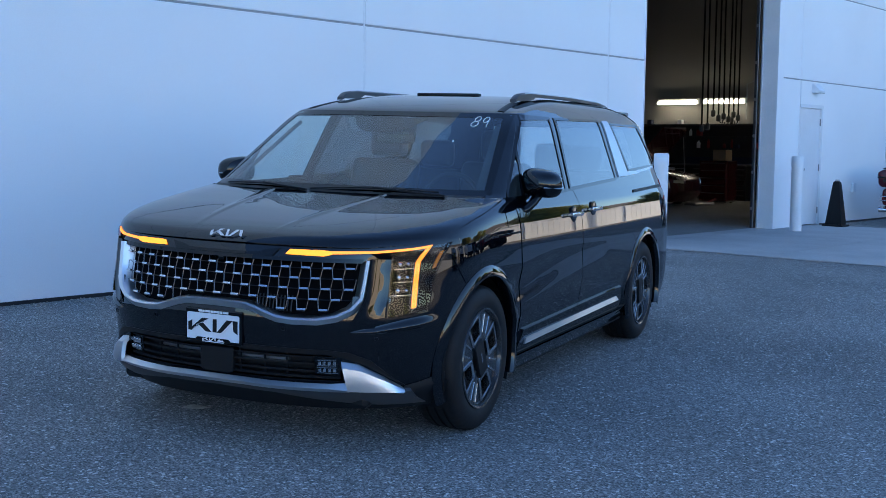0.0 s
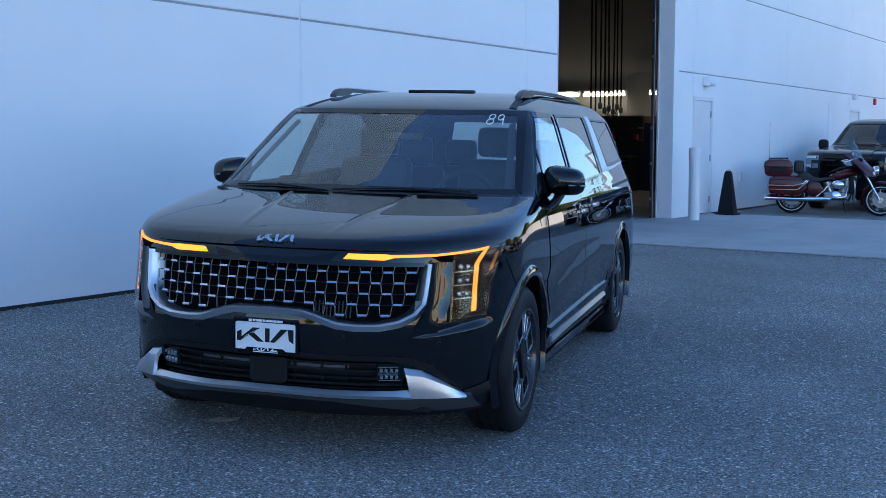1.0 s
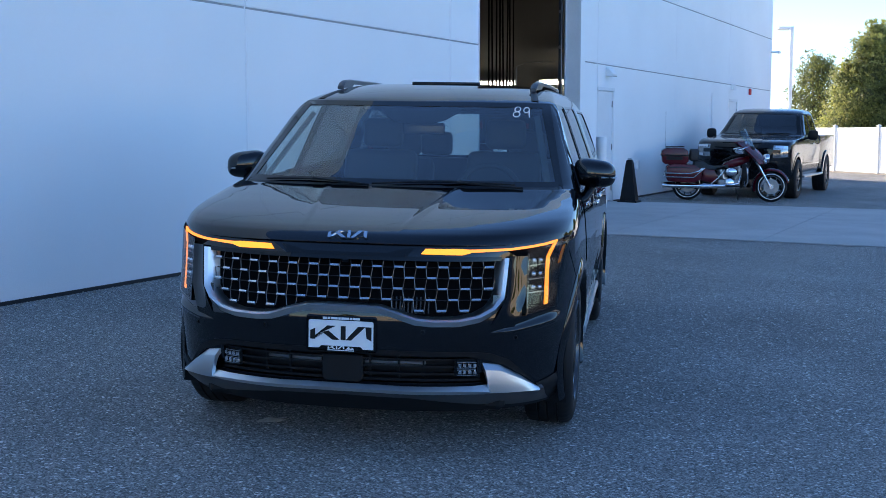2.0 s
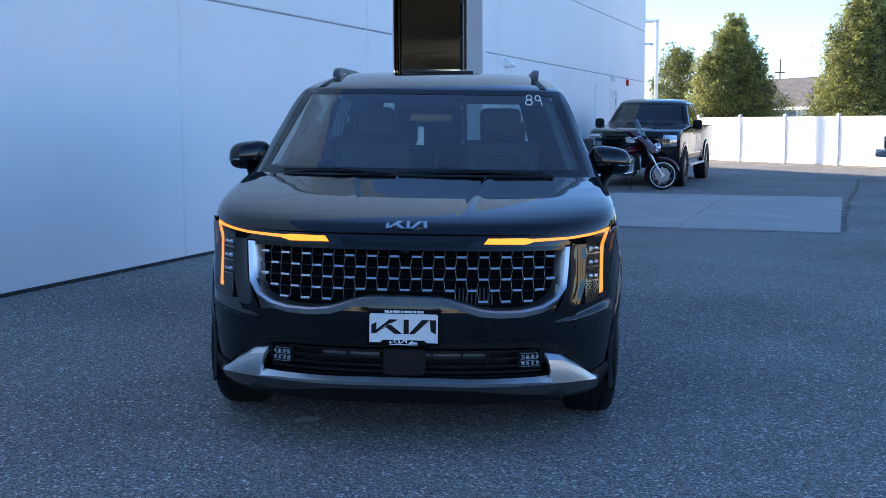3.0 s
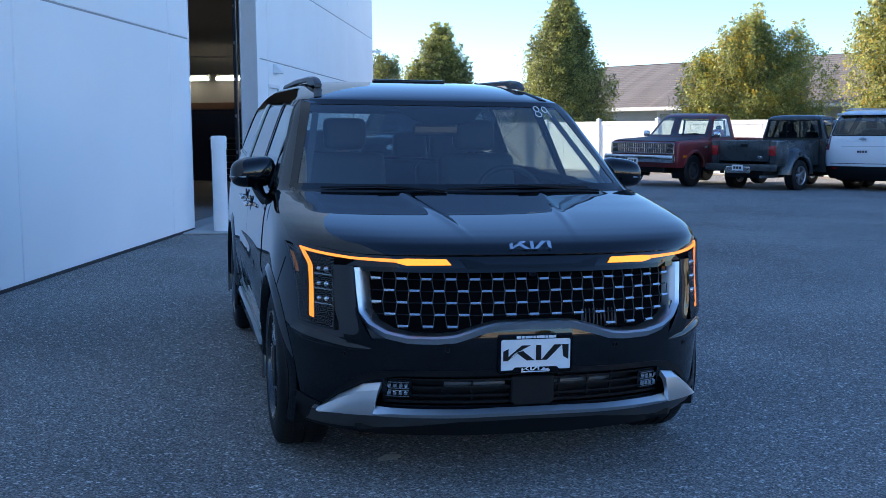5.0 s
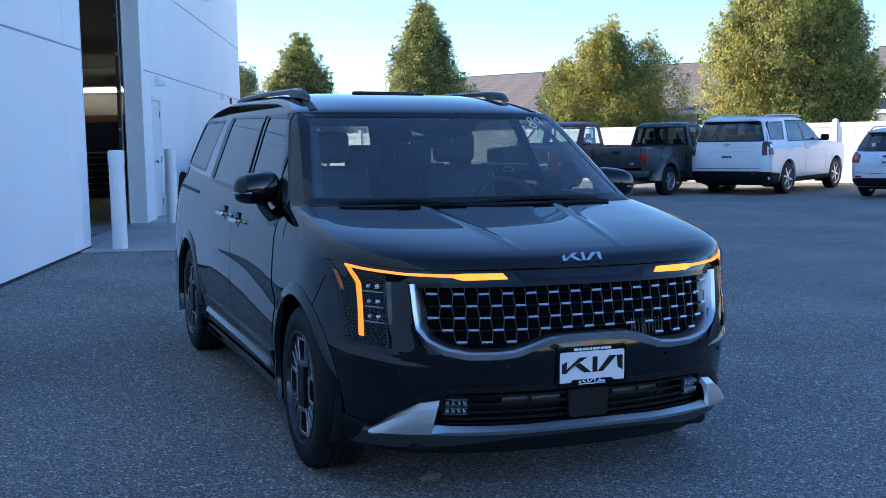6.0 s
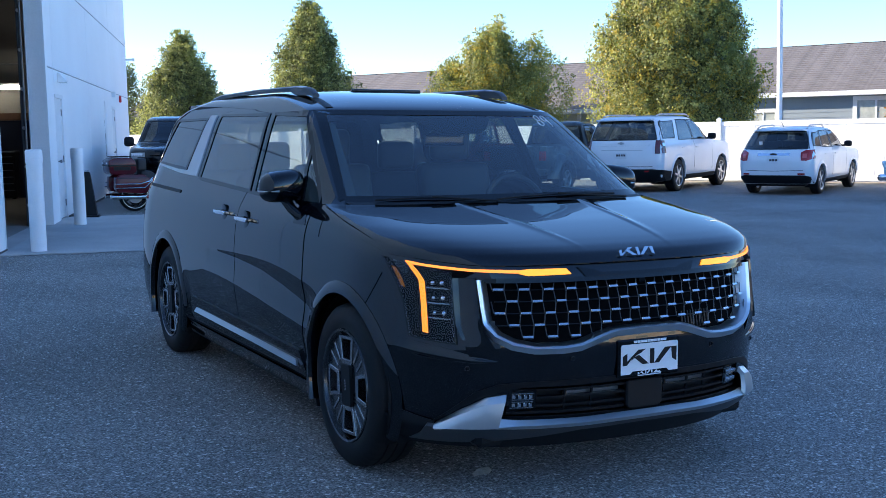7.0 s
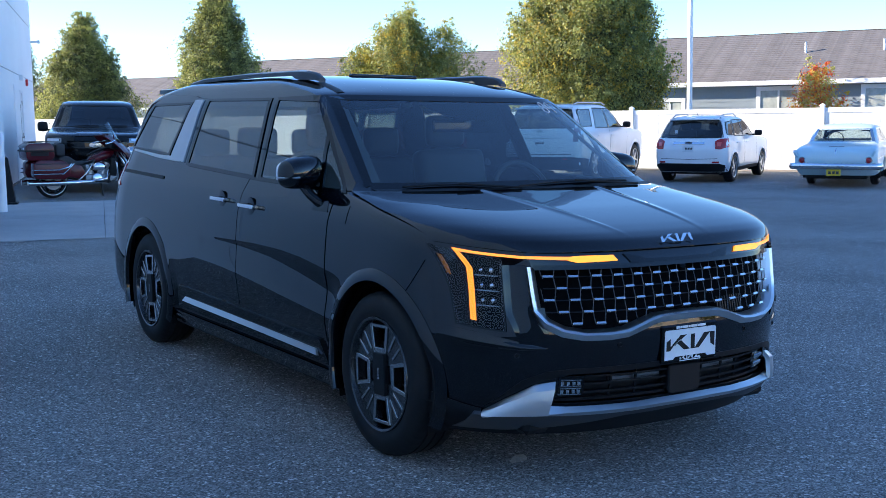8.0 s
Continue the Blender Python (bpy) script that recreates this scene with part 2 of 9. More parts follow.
M["navy"] = surface("navy_paint", (0.02, 0.03, 0.07), 0.5, vary=0.15, scale=2, fine=30)
M["brown"] = surface("brown_paint", (0.20, 0.11, 0.07), 0.6, vary=0.15, scale=2, fine=30)
M["tube_light"] = glow("tube_light", (1.0, 0.90, 0.68), 7.0)
M["tool_black"] = surface("tool_black", (0.015, 0.015, 0.017), 0.35, vary=0.2, scale=6, fine=60)
M["tool_red"] = surface("tool_red", (0.30, 0.015, 0.015), 0.4, vary=0.15, scale=6, fine=60)
M["cardboard"] = surface("cardboard", (0.38, 0.26, 0.15), 0.85, vary=0.12, scale=6, fine=60)
M["shop_red"] = surface("dark_red_paint", (0.07, 0.006, 0.008), 0.2, vary=0.15, scale=4, fine=80, coat=0.7)
M["dry_leaf"] = surface("dry_leaf", (0.42, 0.38, 0.32), 0.85, vary=0.35, scale=30, fine=150)
M["grit"] = surface("grit", (0.42, 0.41, 0.40), 0.8, vary=0.4, scale=3, fine=20)
M["cream"] = surface("cream_render", (0.74, 0.65, 0.52), 0.85, vary=0.08, scale=0.6, fine=12)

# ---- shaping helpers ----
def link_mesh(name, bm, material, parent=None, label="", smooth=None):
    """One bmesh as one mesh object, under a thing or part if a parent is given. smooth: the angle under which edges are shaded round."""
    me = bpy.data.meshes.new(name)
    bmesh.ops.recalc_face_normals(bm, faces=bm.faces)
    bm.to_mesh(me)
    bm.free()
    for m in material if isinstance(material, (list, tuple)) else [material]:
        me.materials.append(m)
    if smooth is not None:
        me.polygons.foreach_set("use_smooth", [True] * len(me.polygons))
        me.set_sharp_from_angle(angle=radians(smooth))
    ob = new(name, me)
    if parent:
        ob.parent = parent
    if label:
        ob["label"] = label
    return ob


def part(name, bm, material, parent, label="", smooth=None):
    return link_mesh(name, bm, material, parent, label, smooth)


def thing(name, label, category, m=None, group="", kind=""):
    """An empty at the thing's base, which carries its parts."""
    ob = new(name)
    ob.empty_display_size = 0.1
    if m is not None:
        ob.matrix_world = m
    return tagged(ob, label, category, group, kind)


def box(x0, x1, y0, y1, z0, z1, bevel=0.0, bm=None, seg=1):
    own = bmesh.new()
    bmesh.ops.create_cube(own, size=1)
    for v in own.verts:
        v.co = Vector((x0 + (v.co.x + 0.5) * (x1 - x0), y0 + (v.co.y + 0.5) * (y1 - y0), z0 + (v.co.z + 0.5) * (z1 - z0)))
    if bevel:
        bmesh.ops.bevel(own, geom=own.edges[:], offset=bevel, segments=seg, affect="EDGES", profile=0.6)
    return merged(bm, own) if bm is not None else own


def merged(bm, other):
    me = bpy.data.meshes.new("tmp")
    other.to_mesh(me)
    other.free()
    bm.from_mesh(me)
    bpy.data.meshes.remove(me)
    return bm


def prism(points, axis, a, b, bevel=0.0, bm=None, seg=1):
    """A polygon pushed along an axis. points are in the two other axes, in the order x, y, z."""
    own = bmesh.new()
    def at(p, k):
        q = list(p)
        q.insert("xyz".index(axis), k)
        return Vector(q)
    lo, hi = [own.verts.new(at(p, a)) for p in points], [own.verts.new(at(p, b)) for p in points]
    n = len(points)
    for i in range(n):
        own.faces.new((lo[i], lo[(i + 1) % n], hi[(i + 1) % n], hi[i]))
    own.faces.new(lo[::-1]); own.faces.new(hi)
    bmesh.ops.recalc_face_normals(own, faces=own.faces)
    if bevel:
        bmesh.ops.bevel(own, geom=own.edges[:], offset=bevel, segments=seg, affect="EDGES", profile=0.6)
    return merged(bm, own) if bm is not None else own


def lathe(profile, n=32, axis="x", bm=None, closed=False):
    """Turns a list of (along, radius) about an axis through the origin."""
    own = bmesh.new()
    rings = []
    for a, r in profile:
        ring = []
        for i in range(n):
            t = math.tau * i / n
            c, s = r * math.cos(t), r * math.sin(t)
            ring.append(own.verts.new({"x": (a, c, s), "y": (c, a, s), "z": (c, s, a)}[axis]))
        rings.append(ring)
    if closed:
        rings.append(rings[0])
    for r0, r1 in zip(rings, rings[1:]):
        for i in range(n):
            own.faces.new((r0[i], r0[(i + 1) % n], r1[(i + 1) % n], r1[i]))
    if not closed:
        own.faces.new(rings[0][::-1]); own.faces.new(rings[-1])
    bmesh.ops.recalc_face_normals(own, faces=own.faces)
    return merged(bm, own) if bm is not None else own


def tube(points, r, n=8, bm=None, caps=True, flat=1.0):
    """A round bar along a line of points; r is one radius or one for each point."""
    own = bmesh.new()
    pts = [Vector(p) for p in points]
    rs = r if isinstance(r, (list, tuple)) else [r] * len(pts)
    rings, up = [], None
    for i, p in enumerate(pts):
        d = (pts[min(i + 1, len(pts) - 1)] - pts[max(i - 1, 0)]).normalized()
        if up is None:
            up = Vector((0, 0, 1)) if abs(d.z) < 0.9 else Vector((1, 0, 0))
        a = d.cross(up).normalized()
        b = a.cross(d).normalized()
        up = b
        rings.append([own.verts.new(p + rs[i] * (math.cos(math.tau * k / n) * a + flat * math.sin(math.tau * k / n) * b)) for k in range(n)])
    for r0, r1 in zip(rings, rings[1:]):
        for k in range(n):
            own.faces.new((r0[k], r0[(k + 1) % n], r1[(k + 1) % n], r1[k]))
    if caps:
        own.faces.new(rings[0][::-1]); own.faces.new(rings[-1])
    return merged(bm, own) if bm is not None else own


def grid(rows, bm=None, thick=0.0, close=False):
    """A sheet from rows of points; thick gives it a back side that far behind along its normals."""
    own = bmesh.new()
    vs = [[own.verts.new(p) for p in row] for row in rows]
    for r0, r1 in zip(vs, vs[1:]):
        m = len(r0)
        for k in range(m if close else m - 1):
            try:
                own.faces.new((r0[k], r0[(k + 1) % m], r1[(k + 1) % m], r1[k]))
            except ValueError:
                pass
    if thick:
        bmesh.ops.recalc_face_normals(own, faces=own.faces)
        bmesh.ops.solidify(own, geom=own.faces[:], thickness=thick)
    return merged(bm, own) if bm is not None else own


def mix(a, b, t):
    return a + (b - a) * t


def curve_at(table, v):
    """Smooth value of a table of (v, value) rows at v."""
    if v <= table[0][0]:
        return table[0][1]
    for (a, p), (b, q) in zip(table, table[1:]):
        if v <= b:
            t = (v - a) / (b - a)
            return p + (q - p) * t
    return table[-1][1]


def soft_at(table, v):
    """As curve_at, through a monotone cubic, so that the line has no corners."""
    xs, ys = [r[0] for r in table], [r[1] for r in table]
    if v <= xs[0]:
        return ys[0]
    if v >= xs[-1]:
        return ys[-1]
    d = [(ys[i + 1] - ys[i]) / (xs[i + 1] - xs[i]) for i in range(len(xs) - 1)]
    m = [d[0]] + [0 if d[i - 1] * d[i] <= 0 else 2 * d[i - 1] * d[i] / (d[i - 1] + d[i]) for i in range(1, len(d))] + [d[-1]]
    i = max(k for k in range(len(xs) - 1) if xs[k] <= v)
    h = xs[i + 1] - xs[i]
    t = (v - xs[i]) / h
    return (2 * t**3 - 3 * t**2 + 1) * ys[i] + (t**3 - 2 * t**2 + t) * h * m[i] + (3 * t**2 - 2 * t**3) * ys[i + 1] + (t**3 - t**2) * h * m[i + 1]


# ---- the lie of the land ----
FENCE_P, FENCE_N = Vector((10.15, 41.04, 0)), Vector((0.874, 0.486, 0))


def ground_z(x, y):
    d = -(Vector((x, y, 0)) - FENCE_P).dot(FENCE_N)
    w = min(1, max(0, (d - 1) / 8))
    w = w * w * (3 - 2 * w)
    far = max(-30.0, min(60.0, math.hypot(x, y)))
    fade = 1 if far < 30 else max(0, 1 - (far - 30) / 30)
    return fade * (w * (-0.01994 * x + 0.00675 * y) + (1 - w) * -0.2) - (1 - fade) * 0.2


def stand(x, y, turn, dz=0.0):
    """The pose of a thing that stands on the ground, leaning with it. turn: degrees about the upright."""
    e = 0.5
    nx, ny = (ground_z(x - e, y) - ground_z(x + e, y)) / (2 * e), (ground_z(x, y - e) - ground_z(x, y + e)) / (2 * e)
    lean = Vector((0, 0, 1)).rotation_difference(Vector((nx, ny, 1)).normalized()).to_matrix().to_4x4()
    return Matrix.Translation((x, y, ground_z(x, y) + dz)) @ lean @ pose(0, 0, 0, 0, 0, turn)

# ---- ground ----
def ground_sheet():
    xs = [-400, -150, -70, -40] + [-30 + 2 * i for i in range(36)] + [50, 70, 100, 150, 400]
    ys = [-400, -150, -60, -30] + [-20 + 2 * i for i in range(36)] + [60, 80, 110, 150, 400]
    bm = bmesh.new()
    vs = [[bm.verts.new((x, y, ground_z(x, y))) for x in xs] for y in ys]
    for r0, r1 in zip(vs, vs[1:]):
        for k in range(len(xs) - 1):
            bm.faces.new((r0[k], r0[k + 1], r1[k + 1], r1[k]))
    g = link_mesh("ground", bm, M["asphalt"], smooth=60)
    return tagged(g, "worn dark grey asphalt car park", "ground", kind="structure")


GROUND = ground_sheet()

# ---- the workshop building; in the wall's own frame x runs along it, y into the building, z up ----
WALL_P = Vector((-2.688, 5.456, 0))
WALL_M = Matrix.Translation(WALL_P) @ Matrix(((0.2903, -0.9569, 0, 0), (0.9569, 0.2903, 0, 0), (0, 0, 1, 0), (0, 0, 0, 1)))
S0, S1, GATE_A, GATE_B, WALL_H, THICK, GATE_H = -24.0, 26.6, 5.52, 9.72, 9.7, 0.27, 4.24
DOORS = ((10.66, 11.62, 2.26), (21.10, 22.10, 2.30))
JOINTS_Z = (-1.2, 2.68, 4.24, 6.4, 8.2, WALL_H)


def at_wall(ob):
    ob.matrix_world = WALL_M
    return ob


def wall_run(name, x0, x1, z0, z1, label, openings=(), cuts=()):
    """A wall core with its cast panels in front, a narrow joint between each two."""
    front = 0.03
    bm = bmesh.new()
    x = x0
    for a, b, top in openings:
        box(x, a, front, THICK, z0, z1, 0, bm)
        box(a, b, front, THICK, top, z1, 0, bm)
        x = b
    box(x, x1, front, THICK, z0, z1, 0, bm)
    w = at_wall(link_mesh(name, bm, M["wall"]))
    tagged(w, label, "wall", kind="structure")
    xs = [x0] + [c for c in cuts if x0 < c < x1] + [x1]
    zs = [z0] + [z for z in JOINTS_Z if z0 < z < z1] + [z1]
    g = 0.011
    for xa, xb in zip(xs, xs[1:]):
        for za, zb in zip(zs, zs[1:]):
            xl, xr = xa + (g if xa > x0 else 0), xb - (g if xb < x1 else 0)
            zl, zr = za + (g if za > z0 else 0), zb - (g if zb < z1 else 0)
            hole = [(a, b, top) for a, b, top in openings if a < xr and b > xl and za < top]
            p = bmesh.new()
            if hole:
                a, b, top = hole[0]
                if a > xl + 0.02:
                    box(xl, a, 0, front - 0.001, zl, zr, 0, p)
                box(max(a, xl), b, 0, front - 0.001, top, zr, 0, p)
                box(b, xr, 0, front - 0.001, zl, zr, 0, p)
            else:
                box(xl, xr, 0, front - 0.001, zl, zr, 0.006, p)
            part("panel", p, M["wall"], w)
    seal, pale = bmesh.new(), bmesh.new()
    for z in zs[1:-1]:
        box(x0, x1, 0.012, front - 0.002, z - g, z + g, 0, seal)
    for x in xs[1:-1]:
        if not any(a < x < b for a, b, top in openings):
            box(x - g, x + g, 0.005, front - 0.001, max(z0, 2.3), z1, 0, pale)
            if z0 < 2.3:
                box(x - g, x + g, 0.005, front - 0.001, z0, 2.3, 0, pale)
    if pale.verts:
        part("upright_sealant", pale, M["sealant_pale"], w, "pale joint sealant")
    else:
        pale.free()
    if seal.verts:
        part("joint_sealant", seal, M["sealant"], w, "grey joint sealant")
    else:
        seal.free()
    return w


WEST = wall_run("wall_south", S0, GATE_A, -1.2, WALL_H, "white painted concrete panel wall", cuts=(-19.6, -14.7, -9.8, -4.9, 0.0, 4.61))
wall_run("wall_north", GATE_B, S1, -1.2, WALL_H, "white painted concrete panel wall with steel doors", DOORS, (10.64, 15.9, 21.05))
wall_run("wall_over_gate", GATE_A, GATE_B, GATE_H, WALL_H, "white painted concrete wall over the workshop gate")
for nm, x0, x1, y0, y1 in (("wall_end_north", S1 - THICK, S1, THICK, 22), ("wall_end_south", S0, S0 + THICK, THICK, 22), ("wall_west", S0 + THICK, S1 - THICK, 21.7, 22)):
    tagged(at_wall(link_mesh(nm, box(x0, x1, y0, y1, -1.2, WALL_H), M["wall"])), "white painted concrete wall", "wall", kind="structure")
tagged(at_wall(link_mesh("ceiling", box(S0 + THICK, S1 - THICK, THICK, 21.7, WALL_H - 0.6, WALL_H - 0.3), M["grey_wall"])), "workshop roof deck", "ceiling", kind="structure")
# tar-coloured strip that paints the shadowed gap under the wall panels
foot_strip = box(S0, GATE_A, -0.018, 0.0, -0.5, 0.0)
for v in foot_strip.verts:
    w = WALL_M @ v.co
    if v.co.z > -0.1:
        v.co.z = ground_z(w.x, w.y) + 0.03
tagged(at_wall(link_mesh("trim", foot_strip, M["tar"])), "dark strip painted as the shadow gap at the foot of the wall", "trim", kind="structure")
# the same painted shadow gap between the two steel doors
foot_strip = box(11.64, 21.08, -0.035, 0.0, -0.5, 0.0)
for v in foot_strip.verts:
    w = WALL_M @ v.co
    if v.co.z > -0.1:
        v.co.z = ground_z(w.x, w.y) + 0.03
tagged(at_wall(link_mesh("trim", foot_strip, M["tar"])), "dark strip painted as the shadow gap at the foot of the wall", "trim", kind="structure")

# concrete apron, in slabs
APRON = [(-1.25, 10.15), (4.87, 9.35), (6.95, 16.3), (0.62, 16.55)]


def apron():
    a, b, c, d = [Vector(p) for p in APRON]
    root = thing("apron", "pale worn concrete apron before the workshop gate", "pavement", kind="structure")
    us, vs = (0, 0.33, 0.66, 1), (0, 0.5, 1)
    for u0, u1 in zip(us, us[1:]):
        for v0, v1 in zip(vs, vs[1:]):
            q = [(a * (1 - u) + b * u) * (1 - v) + (d * (1 - u) + c * u) * v for u, v in ((u0 + .0008, v0 + .0008), (u1 - .0008, v0 + .0008), (u1 - .0008, v1 - .0008), (u0 + .0008, v1 - .0008))]
            s = prism([tuple(p) for p in q], "z", -0.12, 0.0)
            for v in s.verts:
                v.co.z += ground_z(v.co.x, v.co.y) + 0.014
            part("slab", s, M["concrete"], root)


apron()


def crack(points, width, seed, name="crack", mat="tar"):
    """A tar-filled crack: a ragged ribbon just over the asphalt."""
    rnd = random.Random(seed)
    line = []
    for (x0, y0), (x1, y1) in zip(points, points[1:]):
        n = max(2, int(math.hypot(x1 - x0, y1 - y0) / 0.18))
        for i in range(n):
            line.append(Vector((mix(x0, x1, i / n) + rnd.uniform(-.05, .05), mix(y0, y1, i / n) + rnd.uniform(-.05, .05), 0)))
    rows = [[], []]
    for i, p in enumerate(line):
        d = (line[min(i + 1, len(line) - 1)] - line[max(i - 1, 0)]).normalized()
        n = Vector((-d.y, d.x, 0)) * width * rnd.uniform(0.3, 1.0)
        for r, sgn in zip(rows, (1, -1)):
            q = p + n * sgn
            r.append((q.x, q.y, ground_z(q.x, q.y) + 0.006))
    ob = link_mesh(name, grid(rows), M[mat])
    return tagged(ob, "dark tar-filled crack across the asphalt", "crack", kind="structure")


crack([(9.3, 23.0), (8.1, 19.2), (7.05, 16.2), (5.9, 12.6), (4.92, 9.4)], 0.045, 3)
crack([(-1.25, 10.1), (1.8, 9.72), (4.87, 9.30), (6.2, 8.95), (7.6, 8.2), (10.5, 6.6)], 0.022, 4)
crack([(0.7, 16.6), (3.5, 16.5), (6.95, 16.36), (9.5, 16.9)], 0.02, 5)


# ---- white vinyl fence ----
FENCE_D = Vector((0.486, -0.874, 0))


def fence_at(k, out=0.0):
    p = FENCE_P + FENCE_D * k + FENCE_N * out
    p.z = ground_z(p.x, p.y)
    return p


def fence():
    root = thing("fence", "white vinyl privacy fence with square capped posts", "fence", kind="structure")
    turn = math.degrees(math.atan2(FENCE_D.y, FENCE_D.x))
    posts = [-15.6, -13.0, -10.4, -7.8, -5.2, -2.6, 0.0, 2.55, 5.25, 7.82, 10.45, 13.2, 16.0, 18.8, 21.65, 27.28, 29.9, 32.5, 35.1, 37.7, 40.3]
    post_me = rail_me = slat_me = None
    H = 1.80
    for k in posts:
        if post_me is None:
            b = box(-0.064, 0.064, -0.064, 0.064, -0.3, H + 0.05, 0.006)
            b2 = prism([(-0.075, -0.075), (0.075, -0.075), (0.075, 0.075), (-0.075, 0.075)], "z", H + 0.05, H + 0.075, 0.004)
            merged(b, b2)
            cone = bmesh.ops.create_cone(b, segments=4, radius1=0.1, radius2=0.004, depth=0.05)
            bmesh.ops.rotate(b, cent=(0, 0, 0), matrix=Matrix.Rotation(math.pi / 4, 3, "Z"), verts=cone["verts"])
            bmesh.ops.translate(b, vec=(0, 0, H + 0.10), verts=cone["verts"])
            ob = part("post", b, M["fence"], root)
            post_me = ob.data
        else:
            ob = new("post", post_me); ob.parent = root
        ob.matrix_basis = Matrix.Translation(fence_at(k)) @ pose(0, 0, 0, 0, 0, turn)
    for a, b in zip(posts, posts[1:]):
        n = max(6, round((b - a - 0.13) / 0.26))
        pa, pb = fence_at(a), fence_at(b)
        zg = (pa.z + pb.z) / 2
        ln = b - a - 0.128
        mid = FENCE_P + FENCE_D * ((a + b) / 2)
        for z0, z1 in ((0.03, 0.17), (H - 0.14, H)):
            r = part("rail", box(-ln / 2, ln / 2, -0.028, 0.028, z0, z1, 0.004), M["fence"], root)
            r.matrix_basis = Matrix.Translation((mid.x, mid.y, zg)) @ pose(0, 0, 0, 0, 0, turn)
        w = ln / n
        me = None
        for i in range(n):
            if me is None:
                ob = part("slat", box(-w / 2 + 0.003, w / 2 - 0.003, -0.012, 0.012, 0.16, H - 0.13, 0.004), M["fence"], root)
                me = ob.data
            else:
                ob = new("slat", me); ob.parent = root
            p = FENCE_P + FENCE_D * (a + 0.064 + w * (i + 0.5))
            ob.matrix_basis = Matrix.Translation((p.x, p.y, zg)) @ pose(0, 0, 0, 0, 0, turn)


fence()
# narrow tan strip laid along the foot of the fence
strip = bmesh.new()
rows = [[fence_at(-16 + 2 * i, o) + Vector((0, 0, 0.02 if o > -0.5 else 0.012)) for i in range(30)] for o in (-0.75, -0.1)]
grid(rows, strip)
tagged(link_mesh("verge", strip, M["tan_ground"]), "tan strip along the foot of the fence", "ground", kind="structure")

# ---- car bodies: a stack of level outlines ----
class Shell:
    """A body given level by level: z, front y, depth and roundness of the front, half width, rear y, depth and roundness of the rear."""

    def __init__(self, rows, arch=()):
        self.rows = rows
        self.cols = [[(r[0], r[k]) for r in rows] for k in range(8)]
        self.memo = {}
        self.sculpt = None

    def level(self, z):
        key = round(z, 4)
        if key not in self.memo:
            self.memo[key] = [soft_at(c, z) for c in self.cols[1:]]
        return self.memo[key]

    def front_y(self, x, z):
        yf, d, n, w, *_ = self.level(z)
        k = min(1.0, abs(x) / w)
        return yf + d - d * (1 - k**n) ** (1 / n)

    def rear_y(self, x, z):
        _, _, _, w, yr, d, n = self.level(z)
        k = min(1.0, abs(x) / w)
        return yr - d + d * (1 - k**n) ** (1 / n)

    def side_x(self, y, z):
        yf, df, nf, w, yr, dr, nr = self.level(z)
        if y < yf + df:
            return w * (1 - min(1.0, (yf + df - y) / df) ** nf) ** (1 / nf)
        if y > yr - dr:
            return w * (1 - min(1.0, (y - yr + dr) / dr) ** nr) ** (1 / nr)
        return w + (self.sculpt(y, z) if self.sculpt else 0.0)

    def outline(self, z, nf, ns, nr):
        yf, df, ef, w, yr, dr, er = self.level(z)
        half = []
        for i in range(nf):
            t = math.pi / 2 * i / nf
            half.append((w * math.sin(t) ** (2 / ef), yf + df - df * math.cos(t) ** (2 / ef)))
        for i in range(ns):
            y = mix(yf + df, yr - dr, i / ns)
            half.append((w + (self.sculpt(y, z) if self.sculpt else 0.0), y))
        for i in range(nr + 1):
            t = math.pi / 2 * (1 - i / nr)
            half.append((w * math.sin(t) ** (2 / er), yr - dr + dr * math.cos(t) ** (2 / er)))
        return half

    def skin(self, levels, nf=16, ns=80, nr=10, hole=None, shape=None):
        bm = bmesh.new()
        rows = []
        for z in levels:
            half = self.outline(z, nf, ns, nr)
            ring = [(x, y, z) for x, y in half] + [(-x, y, z) for x, y in half[-2:0:-1]]
            rows.append([bm.verts.new(shape(*p) if shape else p) for p in ring])
        m = len(rows[0])
        for r0, r1 in zip(rows, rows[1:]):
            for k in range(m):
                q = (r0[k], r0[(k + 1) % m], r1[(k + 1) % m], r1[k])
                c = (q[0].co + q[1].co + q[2].co + q[3].co) / 4
                if not (hole and hole(c.x, c.y, c.z)):
                    bm.faces.new(q)
        # the lid is filled across, so that it stays as flat as its rim
        top = rows[-1]
        for k in range(1, m // 2):
            try:
                bm.faces.new((top[k - 1], top[k], top[-k % m], top[-(k - 1) % m]) if k > 1 else (top[0], top[1], top[-1]))
            except ValueError:
                pass
        bm.faces.new((top[m // 2 - 1], top[m // 2], top[m // 2 + 1]))
        return bm

    # patches that lie on the skin, a little proud of it
    def side_patch(self, sign, quad, off=0.004, nu=10, nv=8, thick=0.0, grow=0.0):
        """quad: (y, z) of the low front, high front, high rear and low rear corner."""
        a, b, c, d = [Vector(p) for p in quad]
        rows = []
        for j in range(nv + 1):
            v = -grow + (1 + 2 * grow) * j / nv
            row = []
            for i in range(nu + 1):
                u = -grow + (1 + 2 * grow) * i / nu
                p = (a * (1 - u) + d * u) * (1 - v) + (b * (1 - u) + c * u) * v
                row.append((sign * (self.side_x(p.x, p.y) + off), p.x, p.y))
            rows.append(row)
        return grid(rows, thick=thick)

